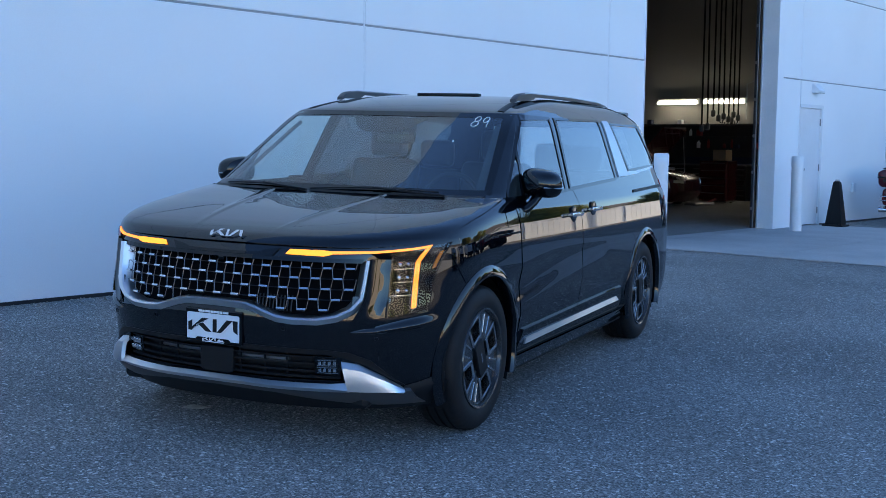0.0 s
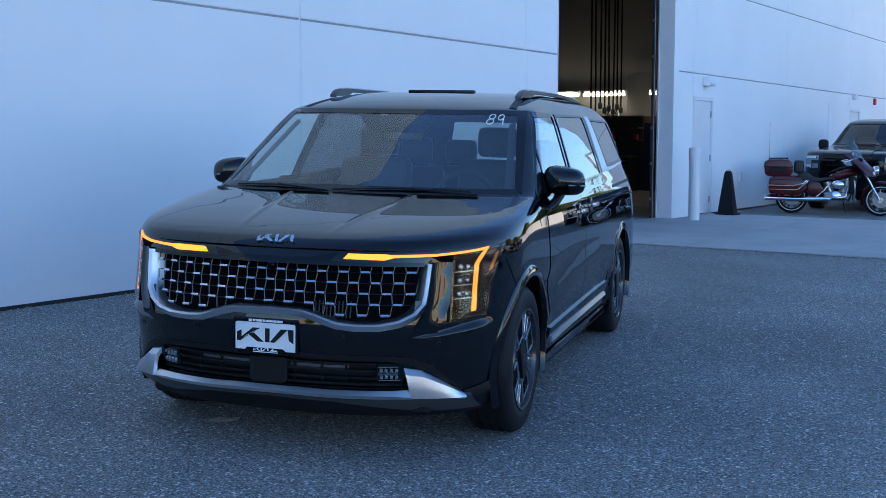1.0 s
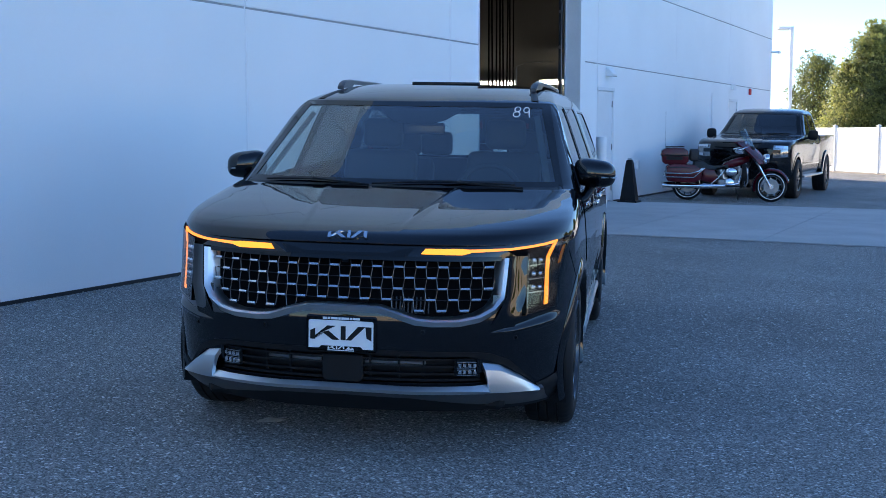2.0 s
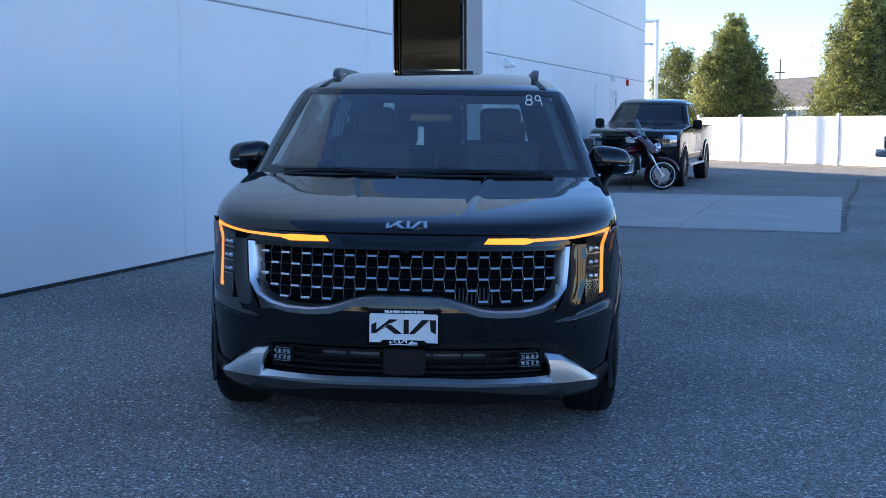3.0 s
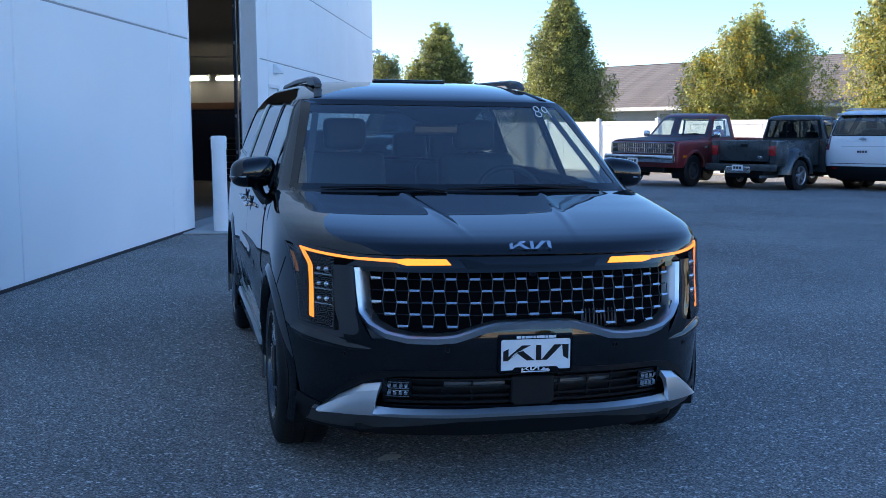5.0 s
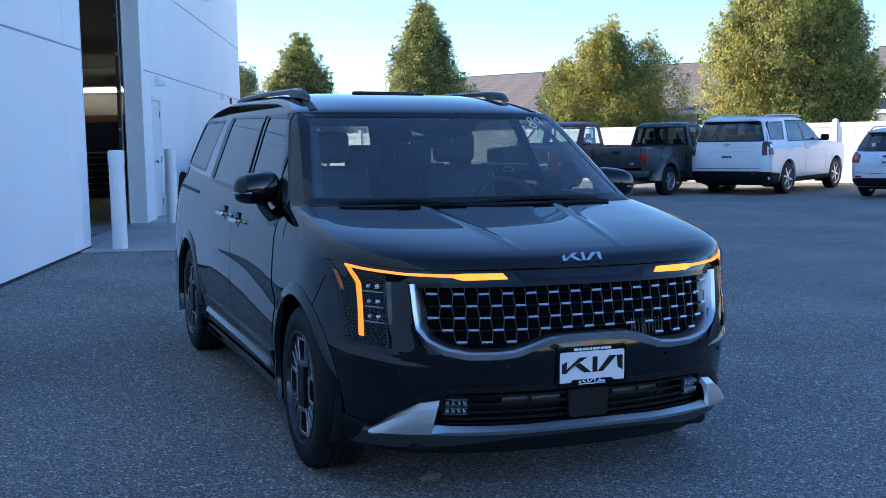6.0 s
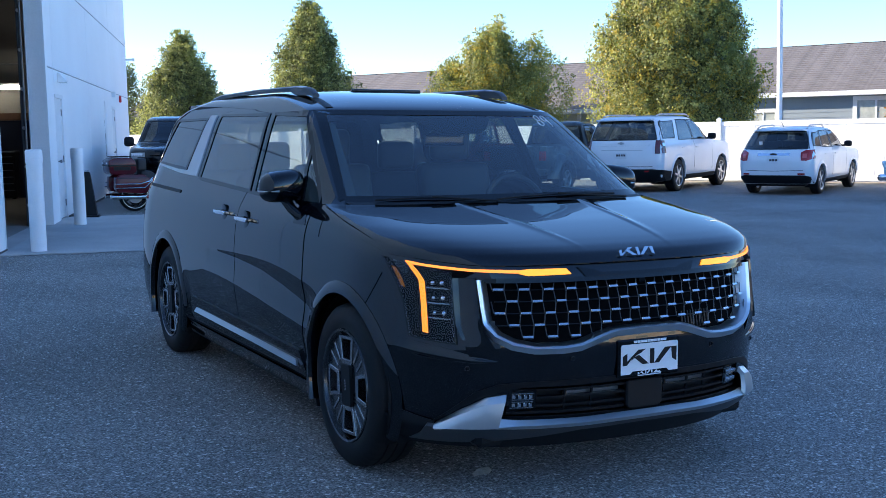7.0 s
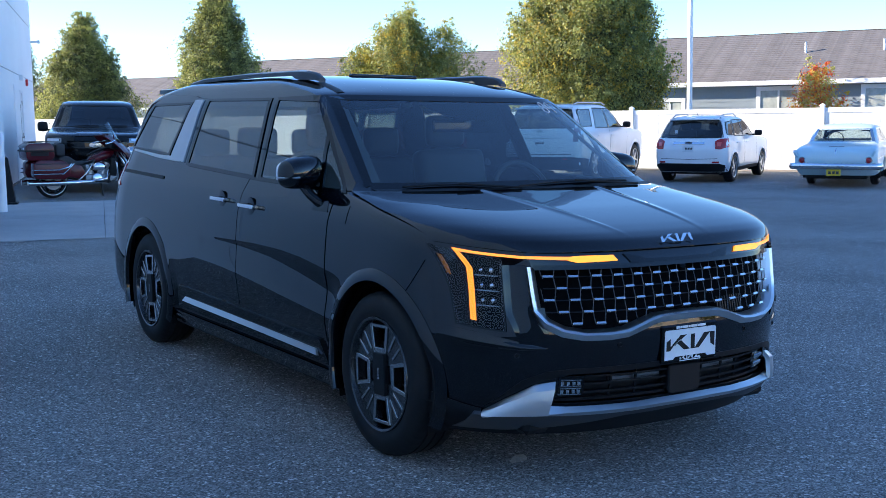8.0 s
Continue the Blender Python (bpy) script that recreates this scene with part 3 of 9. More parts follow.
    def side_strip(self, sign, line_a, line_b, off=0.004, thick=0.006, sub=4, bm=None):
        """A band between two lines of (y, z) on the flank."""
        rows = []
        for ln, o in zip((line_a, line_b), off if isinstance(off, list) else (off, off)):
            row = []
            for p, q in zip(ln, ln[1:]):
                for k in range(sub):
                    y, z = mix(p[0], q[0], k / sub), mix(p[1], q[1], k / sub)
                    row.append((sign * (self.side_x(y, z) + o), y, z))
            y, z = ln[-1]
            row.append((sign * (self.side_x(y, z) + o), y, z))
            rows.append(row)
        return grid(rows, bm, thick)

    def front_pt(self, x, z, off):
        e = 0.004
        y = self.front_y(x, z)
        nx = (self.front_y(x + e, z) - self.front_y(x - e, z)) / (2 * e)
        nz = (self.front_y(x, z + e) - self.front_y(x, z - e)) / (2 * e)
        n = Vector((nx, -1, nz)).normalized()
        return Vector((x, y, z)) + n * off

    def front_strip(self, line_a, line_b, off=0.004, thick=0.006, sub=4, across=1, bm=None, flip=1):
        """A band between two lines of (x, z) on the nose; off may be a table over its width."""
        def run(ln):
            out = []
            for p, q in zip(ln, ln[1:]):
                out += [(mix(p[0], q[0], k / sub), mix(p[1], q[1], k / sub)) for k in range(sub)]
            return out + [ln[-1]]
        a, b = run(line_a), run(line_b)
        rows = []
        for j in range(across + 1):
            t = j / across
            o = curve_at(off, t) if isinstance(off, list) else off
            rows.append([self.front_pt(flip * mix(p[0], q[0], t), mix(p[1], q[1], t), o) for p, q in zip(a, b)])
        return grid(rows, bm, thick)

    def rear_strip(self, line_a, line_b, off=0.004, thick=0.006, sub=4, across=1, bm=None):
        def run(ln):
            out = []
            for p, q in zip(ln, ln[1:]):
                out += [(mix(p[0], q[0], k / sub), mix(p[1], q[1], k / sub)) for k in range(sub)]
            return out + [ln[-1]]
        a, b = run(line_a), run(line_b)
        rows = []
        for j in range(across + 1):
            t = j / across
            rows.append([(mix(p[0], q[0], t), self.rear_y(mix(p[0], q[0], t), mix(p[1], q[1], t)) + off, mix(p[1], q[1], t)) for p, q in zip(a, b)])
        return grid(rows, bm, thick)


def inside(quad, y, z, grow=0.0):
    """Whether (y, z) lies in a convex outline."""
    n, sign = len(quad), 0
    for i in range(n):
        (ay, az), (by, bz) = quad[i], quad[(i + 1) % n]
        c = (by - ay) * (z - az) - (bz - az) * (y - ay)
        ln = math.hypot(by - ay, bz - az) or 1
        c /= ln
        if abs(c) < 1e-9:
            continue
        if sign == 0:
            sign = 1 if sum((quad[k][0] * quad[(k + 1) % n][1] - quad[(k + 1) % n][0] * quad[k][1]) for k in range(n)) > 0 else -1
        if c * sign < -grow:
            return False
    return True

# ---- the black minivan ----
VAN = [
    # z, front y, depth, roundness, half width, rear y, depth, roundness
    (0.20, -0.770, 0.75, 2.5, 0.930, 4.02, 0.6, 3.0),
    (0.30, -0.858, 0.84, 2.5, 0.976, 4.12, 0.6, 3.0),
    (0.45, -0.882, 0.85, 2.5, 0.986, 4.18, 0.6, 3.0),
    (0.60, -0.898, 0.86, 2.5, 0.9895, 4.18, 0.6, 3.0),
    (0.75, -0.876, 0.86, 2.5, 0.9892, 4.17, 0.6, 3.0),
    (0.88, -0.846, 0.86, 2.6, 0.984, 4.15, 0.6, 3.0),
    (0.95, -0.812, 0.87, 2.85, 0.9785, 4.13, 0.6, 3.0),
    (0.985, -0.776, 0.90, 3.1, 0.975, 4.12, 0.6, 3.0),
    (1.005, -0.725, 0.93, 3.4, 0.9725, 4.11, 0.6, 3.0),
    (1.02, -0.665, 0.94, 3.7, 0.9705, 4.11, 0.6, 3.0),
    (1.045, -0.540, 0.94, 4.2, 0.966, 4.10, 0.6, 3.0),
    (1.075, -0.360, 0.90, 4.5, 0.959, 4.09, 0.6, 3.0),
    (1.102, -0.165, 0.75, 4.5, 0.949, 4.08, 0.6, 3.0),
    (1.125, 0.000, 0.55, 3.8, 0.940, 4.07, 0.6, 3.0),
    (1.145, 0.120, 0.42, 3.0, 0.932, 4.06, 0.6, 3.0),
    (1.20, 0.210, 0.40, 2.8, 0.912, 4.04, 0.6, 3.0),
    (1.40, 0.540, 0.30, 2.8, 0.838, 3.96, 0.5, 3.0),
    (1.58, 0.840, 0.22, 2.8, 0.765, 3.85, 0.4, 3.0),
    (1.61, 0.895, 0.24, 3.0, 0.745, 3.80, 0.4, 3.0),
    (1.64, 0.990, 0.35, 3.0, 0.724, 3.72, 0.4, 3.0),
    (1.68, 1.180, 0.50, 3.0, 0.690, 3.55, 0.5, 3.0),
    (1.71, 1.400, 0.60, 3.2, 0.640, 3.35, 0.5, 3.0),
    (1.73, 1.640, 0.60, 3.2, 0.540, 3.10, 0.5, 2.8),
    (1.738, 1.950, 0.50, 2.8, 0.380, 2.90, 0.4, 2.6),
]
van_shell = Shell(VAN)


def ease(t):
    t = min(1.0, max(0.0, t))
    return t * t * (3 - 2 * t)


def flank_hollow(y, z):
    """The long scoop pressed into the doors, and the tuck above the sill."""
    if not 0.30 < z < 0.95:
        return 0.0
    up = curve_at([(0.40, 0.770), (0.55, 0.795), (0.75, 0.822), (1.0, 0.838), (1.3, 0.838), (1.6, 0.828), (2.1, 0.806)], y)
    mid = curve_at([(0.40, 0.660), (0.55, 0.690), (0.82, 0.728), (1.13, 0.763), (1.53, 0.784), (2.1, 0.799)], y)
    low = curve_at([(0.40, 0.520), (0.9, 0.570), (1.24, 0.607), (1.54, 0.634), (1.84, 0.655), (2.18, 0.664), (2.47, 0.617)], y)
    fade = ease((y - 0.34) / 0.10) * ease((2.12 - y) / 0.10)
    depth = 0.15 * max(0.0, up - mid) * fade
    if z >= up:
        x = 0.0
    elif z >= mid:
        x = -depth * ease((up - z) / max(1e-4, up - mid))
    else:
        x = -depth * (1 - ease((mid - z) / max(1e-4, mid - low)))
    reach = ease((y - 0.34) / 0.12) * ease((2.66 - y) / 0.14)
    under = max(0.0, low - z)
    return x - reach * min(0.030, 0.12 * under * ease(under / 0.03))


van_shell.sculpt = flank_hollow
HUBS = (0.02, 3.07)
HUB_Z, TYRE_R = 0.362, 0.366
WIN_FRONT = [(0.42, 1.150), (0.98, 1.570), (1.455, 1.582), (1.352, 1.172)]
WIN_SLIDE = [(1.470, 1.178), (1.590, 1.582), (2.47, 1.590), (2.46, 1.212)]
WIN_REAR_SIDE = [(2.865, 1.262), (2.775, 1.572), (3.44, 1.565), (3.60, 1.290)]
SHIELD = [(-0.842, 1.165), (-0.698, 1.590), (0.698, 1.590), (0.842, 1.165)]
REAR_GLASS = [(-0.66, 1.20), (-0.56, 1.56), (0.56, 1.56), (0.66, 1.20)]
GRILLE_OUT = [(0.697, 0.899), (0.691, 0.80), (0.684, 0.722), (0.650, 0.676), (0.590, 0.643), (0.511, 0.628), (0.400, 0.627), (0.328, 0.633), (0.219, 0.668), (0.159, 0.682), (0.0, 0.686)]
GRILLE_IN = [(0.674, 0.899), (0.668, 0.80), (0.662, 0.733), (0.632, 0.690), (0.578, 0.661), (0.501, 0.645), (0.400, 0.644), (0.328, 0.651), (0.229, 0.682), (0.169, 0.697), (0.0, 0.700)]


def grille_low(x):
    return curve_at([(p, q) for p, q in GRILLE_IN[::-1]], abs(x)) if abs(x) < 0.66 else 0.75


def van_hole(x, y, z):
    ax = abs(x)
    if ax > 0.6 and z < 0.9 and any((y - h) ** 2 + (z - HUB_Z) ** 2 < 0.430**2 for h in HUBS):
        return True
    if z > 1.14 and ax > 0.5:
        if any(inside(q, y, z) for q in (WIN_FRONT, WIN_SLIDE, WIN_REAR_SIDE)):
            return True
    if 1.14 < z < 1.6 and y < 1.1 and inside(SHIELD, x, z):
        return True
    if 1.14 < z < 1.6 and y > 3.4 and inside(REAR_GLASS, x, z):
        return True
    if y < -0.3 and ax < 0.675 and grille_low(x) - 0.012 < z < 0.893:
        return True
    if y < -0.3 and ax < 0.60 and 0.35 < z < 0.485:
        return True
    return False


def both(bm_of):
    """Runs a builder for the two sides of a car."""
    for sign in (1, -1):
        bm_of(sign)


def make_seat(parent, x, y, z, w=0.50, name="seat"):
    bm = box(x - w / 2, x + w / 2, y - 0.25, y + 0.25, z, z + 0.18, 0.06, seg=3)
    s = part(name, bm, M["seat"], parent, smooth=50)
    back = box(x - w / 2, x + w / 2, -0.07, 0.07, 0, 0.62, 0.055, seg=3)
    bmesh.ops.rotate(back, cent=(x, 0, 0), matrix=Matrix.Rotation(radians(-14), 3, "X"), verts=back.verts)
    bmesh.ops.translate(back, vec=(0, y + 0.24, z + 0.12), verts=back.verts)
    part("backrest", back, M["seat"], s, smooth=50)
    head = box(x - 0.13, x + 0.13, y + 0.37, y + 0.47, z + 0.74, z + 0.93, 0.05, seg=3)
    part("headrest", head, M["seat"], s, smooth=50)


def make_wheel(parent, sign, y, turn, shell_x=0.975):
    """A tyre with tread and an alloy rim with four framed windows round a long hub block."""
    w = new("wheel")
    w.parent = parent
    w.matrix_parent_inverse = Matrix.Identity(4)
    w.location = (sign * (shell_x - 0.235 / 2), y, HUB_Z)
    if sign < 0:
        w.rotation_euler = (0, 0, math.pi)
    half, r = 0.118, TYRE_R
    prof = [(-half + 0.012, 0.246), (-half, 0.265), (-half - 0.004, 0.305), (-half + 0.006, 0.342), (-half + 0.024, r - 0.006), (-0.07, r)]
    for g in (-0.045, 0.0, 0.045):
        prof += [(g - 0.006, r), (g - 0.004, r - 0.008), (g + 0.004, r - 0.008), (g + 0.006, r)]
    prof += [(0.07, r), (half - 0.024, r - 0.006), (half - 0.006, 0.342), (half + 0.004, 0.305), (half, 0.265), (half - 0.012, 0.246)]
    tyre = lathe(prof + [(0.05, 0.236), (-0.05, 0.236)], 150, "x", closed=True)
    # cross cuts in the shoulders
    for v in tyre.verts:
        rad = math.hypot(v.co.y, v.co.z)
        if abs(v.co.x) > 0.06 and rad > r - 0.012 and round(math.atan2(v.co.z, v.co.y) / math.tau * 150) % 3 == 0:
            v.co.y *= (rad - 0.0025) / rad
            v.co.z *= (rad - 0.0025) / rad
    t = part("tyre", tyre, M["rubber"], w, "black rubber tyre", smooth=35)
    rim = lathe([(0.118, 0.243), (0.121, 0.252), (0.112, 0.256), (0.06, 0.236), (-0.11, 0.228), (-0.11, 0.222), (0.03, 0.226), (0.098, 0.238)], 64, "x", closed=True)
    part("rim", rim, M["rim_dark"], w, smooth=40)
    part("brake_disc", lathe([(-0.03, 0.165), (-0.01, 0.165), (-0.01, 0.07), (-0.03, 0.07)], 40, "x", closed=True), M["steel"], w, smooth=30)
    part("inner_shade", lathe([(-0.108, 0.225), (-0.10, 0.225), (-0.10, 0.02), (-0.108, 0.02)], 40, "x", closed=True), M["black_plastic"], w)
    # spokes: one dark web in each quarter, bright framed windows between
    face = bmesh.new()
    bright = bmesh.new()
    for k in range(4):
        rot = Matrix.Rotation(math.pi / 2 * k, 3, "X")
        web = [(0.046, 0.100), (0.066, 0.214)]
        for j in range(7):
            a = mix(math.atan2(0.232, 0.07), math.atan2(0.07, 0.232), j / 6)
            web.append((0.240 * math.cos(a), 0.240 * math.sin(a)))
        web += [(0.214, 0.066), (0.100, 0.046), (0.03, 0.03)]
        b = prism(web, "x", 0.070, 0.098, 0.004)
        bmesh.ops.rotate(b, cent=(0, 0, 0), matrix=rot, verts=b.verts)
        merged(face, b)
        for pa, pb, wd in (((-0.046, 0.100), (-0.068, 0.220), 0.019), ((0.046, 0.100), (0.068, 0.220), 0.019), ((-0.050, 0.104), (0.050, 0.104), 0.024), ((-0.066, 0.214), (0.066, 0.214), 0.016)):
            d = (Vector(pb) - Vector(pa)).normalized()
            n = Vector((-d.y, d.x)) * wd / 2
            q = [Vector(pa) - n, Vector(pb) - n, Vector(pb) + n, Vector(pa) + n]
            b = prism([tuple(v) for v in q], "x", 0.060, 0.1045, 0.002)
            bmesh.ops.rotate(b, cent=(0, 0, 0), matrix=rot, verts=b.verts)
            merged(bright, b)
        # slanting bright edges out to the rim
        for s2 in (-1, 1):
            pa, pb = Vector((s2 * 0.075, 0.105)), Vector((s2 * 0.135, 0.178))
            d = (pb - pa).normalized()
            n = Vector((-d.y, d.x)) * 0.006
            b = prism([tuple(pa - n), tuple(pb - n), tuple(pb + n), tuple(pa + n)], "x", 0.09, 0.1035, 0.0015)
            bmesh.ops.rotate(b, cent=(0, 0, 0), matrix=rot, verts=b.verts)
            merged(bright, b)
    merged(bright, lathe([(0.113, 0.247), (0.119, 0.250), (0.119, 0.2535), (0.113, 0.2535)], 64, "x", closed=True))
    for bm, nm, mt, lb in ((face, "spokes", "rim_dark", ""), (bright, "spoke_edges", "rim_bright", "machined bright alloy edges")):
        bmesh.ops.rotate(bm, cent=(0, 0, 0), matrix=Matrix.Rotation(turn, 3, "X"), verts=bm.verts)
        part(nm, bm, M[mt], w, lb, smooth=30)
    cap = prism([(-0.042, -0.095), (0.042, -0.095), (0.050, -0.08), (0.050, 0.08), (0.042, 0.095), (-0.042, 0.095), (-0.050, 0.08), (-0.050, -0.08)], "x", 0.08, 0.112, 0.004)
    bmesh.ops.rotate(cap, cent=(0, 0, 0), matrix=Matrix.Rotation(turn, 3, "X"), verts=cap.verts)
    hub = part("hub_cap", cap, M["black_plastic"], w)
    mark = bmesh.new()
    for j, (s0, s1) in enumerate(((-0.024, -0.014), (-0.009, -0.003), (0.002, 0.010), (0.014, 0.024))):
        prism([(-0.007, s0), (0.007, s0 + 0.004), (0.007, s1 + 0.004), (-0.007, s1)], "x", 0.1125, 0.114, bm=mark)
    bmesh.ops.rotate(mark, cent=(0, 0, 0), matrix=Matrix.Rotation(turn, 3, "X"), verts=mark.verts)
    part("badge", mark, M["chrome"], w)
    return w


def logo_bars(width, height, depth, place, bm=None):
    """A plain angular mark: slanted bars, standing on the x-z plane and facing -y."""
    bm = bm or bmesh.new()
    w, h = width, height
    shapes = [
        [(-0.50, -0.5), (-0.42, -0.5), (-0.42, 0.30), (-0.50, 0.12)],
        [(-0.42, -0.22), (-0.42, -0.45), (-0.22, 0.5), (-0.08, 0.5)],
        [(-0.30, 0.02), (-0.20, 0.14), (-0.02, -0.5), (-0.14, -0.5)],
        [(0.0, -0.5), (0.08, -0.5), (0.08, 0.5), (0.0, 0.5)],
        [(0.08, -0.5), (0.17, -0.5), (0.40, 0.5), (0.28, 0.5)],
        [(0.42, -0.30), (0.50, -0.5), (0.50, 0.5), (0.40, 0.5)],
    ]
    for s in shapes:
        own = prism([(p[0] * w, p[1] * h) for p in s], "y", -depth, 0.0)
        own.transform(place)
        merged(bm, own)
    return bm


def make_van():
    van = thing("minivan", "glossy black minivan with amber running lights parked on asphalt", "car", stand(0, 0, 0))
    S = van_shell
    zs = [0.2 + 0.0078 * i for i in range(100)] + [0.98 + 0.0055 * i for i in range(31)] + [1.155 + 0.025 * i for i in range(18)] + [1.60 + 0.012 * i for i in range(11)] + [1.728, 1.733, 1.737]
    body = part("body", S.skin(zs, 40, 120, 12, van_hole), M["black_paint"], van, "glossy black painted body", smooth=40)
    # underside and the dark lining of the wheel houses
    under = box(-0.86, 0.86, 0.50, 2.60, 0.20, 0.34, 0.02)
    box(-0.70, 0.70, -0.70, 4.0, 0.21, 0.30, 0.02, under)
    box(-0.60, 0.60, -0.55, 0.30, 0.30, 0.90, 0.02, under)
    part("underbody", under, M["black_plastic"], van)
    for h in HUBS:
        for sg in (1, -1):
            rows = []
            for xx in (0.955, 0.66):
                rows.append([(sg * xx, h + 0.426 * math.cos(radians(a)), HUB_Z + 0.426 * math.sin(radians(a))) for a in range(-25, 206, 10)])
            house = grid(rows)
            grid([rows[1], [(sg * 0.66, h, HUB_Z)] * len(rows[1])], house)
            part("wheel_house", house, M["black_plastic"], van)
            # the arch lip
            rows = []
            for rr, oo in ((0.412, 0.004), (0.417, 0.013), (0.452, 0.012), (0.470, 0.0015)):
                row = []
                for a in range(-20, 201, 4):
                    y, z = h + rr * math.cos(radians(a)), HUB_Z + rr * math.sin(radians(a))
                    row.append((sg * (S.side_x(y, max(z, 0.42)) + oo), y, max(z, 0.2)))
                rows.append(row)
            rows.insert(0, [(p[0] - sg * 0.05, p[1], p[2]) for p in rows[0]])
            part("wheel_arch", grid(rows), M["black_paint"], van, "gloss black wheel arch trim", smooth=50)
    for h in HUBS:
        for sg in (1, -1):
            make_wheel(van, sg, h, {(1, 0.02): 0.45, (-1, 0.02): 0.06, (1, 3.07): 0.2, (-1, 3.07): 0.1}[(sg, h)])
    # bonnet with its two ridges
    rows = []
    for j in range(60):
        row = []
        for i in range(241):
            s = -1 + 2 * i / 240
            z = mix(0.952 + 0.030 * max(0.0, (abs(s) - 0.70) / 0.30) ** 1.5, 1.142, (j / 59) ** 1.15)
            yf, df, nf, w, *_ = S.level(z)
            wide = w * math.sin(min(1.36, mix(1.16, 1.33, max(0, (z - 0.952) / 0.19)))) ** (2 / nf)
            x = wide * abs(s)
            y = S.front_y(x, z)
            ridge = mix(0.225, 0.345, min(1, max(0, (y + 0.73) / 0.86)))
            d = x - ridge
            k = (math.exp(-((d / 0.011) ** 2)) if d < 0 else math.exp(-((d / 0.026) ** 2))) * min(1, max(0, (y + 0.78) / 0.4))
            e = 1.0 if z > 1.03 else mix(0.3, 1.0, (z - 0.95) / 0.08)
            row.append((math.copysign(x, s), y - 0.005 * (1.3 - e), z + 0.005 * e + 0.0045 * k))
        rows.append(row)
    part("bonnet", grid(rows, thick=-0.006), M["black_paint"], van, smooth=60)
    # doors
    for sg in (1, -1):
        d1 = [[(0.50, 0.43), (0.50, 0.75), (0.495, 1.00), (0.47, 1.09), (0.42, 1.135)], [(1.555, 0.43), (1.555, 0.75), (1.545, 0.97), (1.515, 1.09), (1.485, 1.155)]]
        d2 = [[(1.563, 0.43), (1.563, 0.75), (1.553, 0.97), (1.523, 1.09), (1.493, 1.157)], [(2.60, 0.46), (2.72, 0.72), (2.80, 0.97), (2.77, 1.12), (2.72, 1.195)]]
        for nm, (fr, re), hy, hz in (("front_door", d1, 1.375, 1.018), ("sliding_door", d2, 1.775, 1.033)):
            rows = []
            for j in range(97):
                t = j / 96 * (len(fr) - 1)
                k = min(int(t), len(fr) - 2)
                a = Vector(fr[k]).lerp(Vector(fr[k + 1]), t - k)
                b = Vector(re[k]).lerp(Vector(re[k + 1]), t - k)
                row = []
                for i in range(61):
                    p = a.lerp(b, i / 60)
                    row.append((sg * (S.side_x(p.x, p.y) + 0.003), p.x, p.y))
                rows.append(row)
            door = part(nm, grid(rows, thick=0.002), M["black_paint"], van, smooth=60)
            cup = lathe([(-0.004, 0.058), (0.0035, 0.058), (0.005, 0.052), (0.0035, 0.0)], 28, "x")
            cup.transform(Matrix.Translation((sg * (S.side_x(hy, hz) + 0.004), hy + 0.01, hz - 0.003)) @ Matrix.Diagonal((sg, 1.0, 0.85, 1)))
            part("handle_cup", cup, M["gloss_black"], door, smooth=40)
            hx = sg * (S.side_x(hy, hz) + 0.034)
            bar = box(hx - 0.010, hx + 0.010, hy - 0.100, hy + 0.100, hz - 0.012, hz + 0.012, 0.007, seg=2)
            for e in (-0.085, 0.085):
                box(min(hx, hx - sg * 0.030), max(hx, hx - sg * 0.030), hy + e - 0.012, hy + e + 0.012, hz - 0.009, hz + 0.009, 0.003, bar)
            part("handle", bar, M["chrome"], door, "satin chrome door handle", smooth=40)
        # windows
        panes = (("front_door_window", WIN_FRONT, "glass_side"), ("sliding_door_window", WIN_SLIDE, "tint"), ("rear_side_window", WIN_REAR_SIDE, "tint"))
        for nm, q, mt in panes:
            pane = part(nm, S.side_patch(sg, q, 0.001, 12, 10, grow=0.012), M[mt], van, smooth=60)
            pane.visible_shadow = False
            a, b, c, d = [Vector(p) for p in q]
            mid = (a + b + c + d) / 4
            e = 0.024
            def out(p):
                return tuple(p + (p - mid).normalized() * e * 1.5)
            trim = bmesh.new()
            for p0, p1 in ((a, b), (b, c), (c, d), (d, a)):
                S.side_strip(sg, [tuple(p0), tuple(p1)], [out(p0), out(p1)], 0.006, 0.008, 10, trim)
            part("window_trim", trim, M["gloss_black"], van, "gloss black window frame")
        part("window_divider", S.side_strip(sg, [(0.618, 1.145), (0.755, 1.445)], [(0.650, 1.145), (0.787, 1.458)], 0.005, 0.01, 8), M["gloss_black"], van)
        part("belt_trim", S.side_strip(sg, [(0.42, 1.133), (1.40, 1.155), (2.45, 1.193)], [(0.42, 1.146), (1.40, 1.168), (2.45, 1.206)], 0.008, 0.01, 10), M["gloss_black"], van)
        # satin metal blade behind the sliding window
        blade = S.side_strip(sg, [(2.545, 1.212), (2.555, 1.40), (2.575, 1.60)], [(2.80, 1.232), (2.765, 1.40), (2.715, 1.60)], 0.009, 0.008, 8)
        S.side_strip(sg, [(2.62, 1.214), (3.0, 1.226), (3.55, 1.262)], [(2.72, 1.245), (3.0, 1.246), (3.55, 1.275)], 0.009, 0.008, 8, blade)
        part("pillar_blade", blade, M["satin"], van, "satin silver pillar trim")
        part("slide_rail", S.side_strip(sg, [(2.80, 1.098), (3.62, 1.116)], [(2.81, 1.118), (3.62, 1.136)], 0.006, 0.006, 14), M["black_plastic"], van)
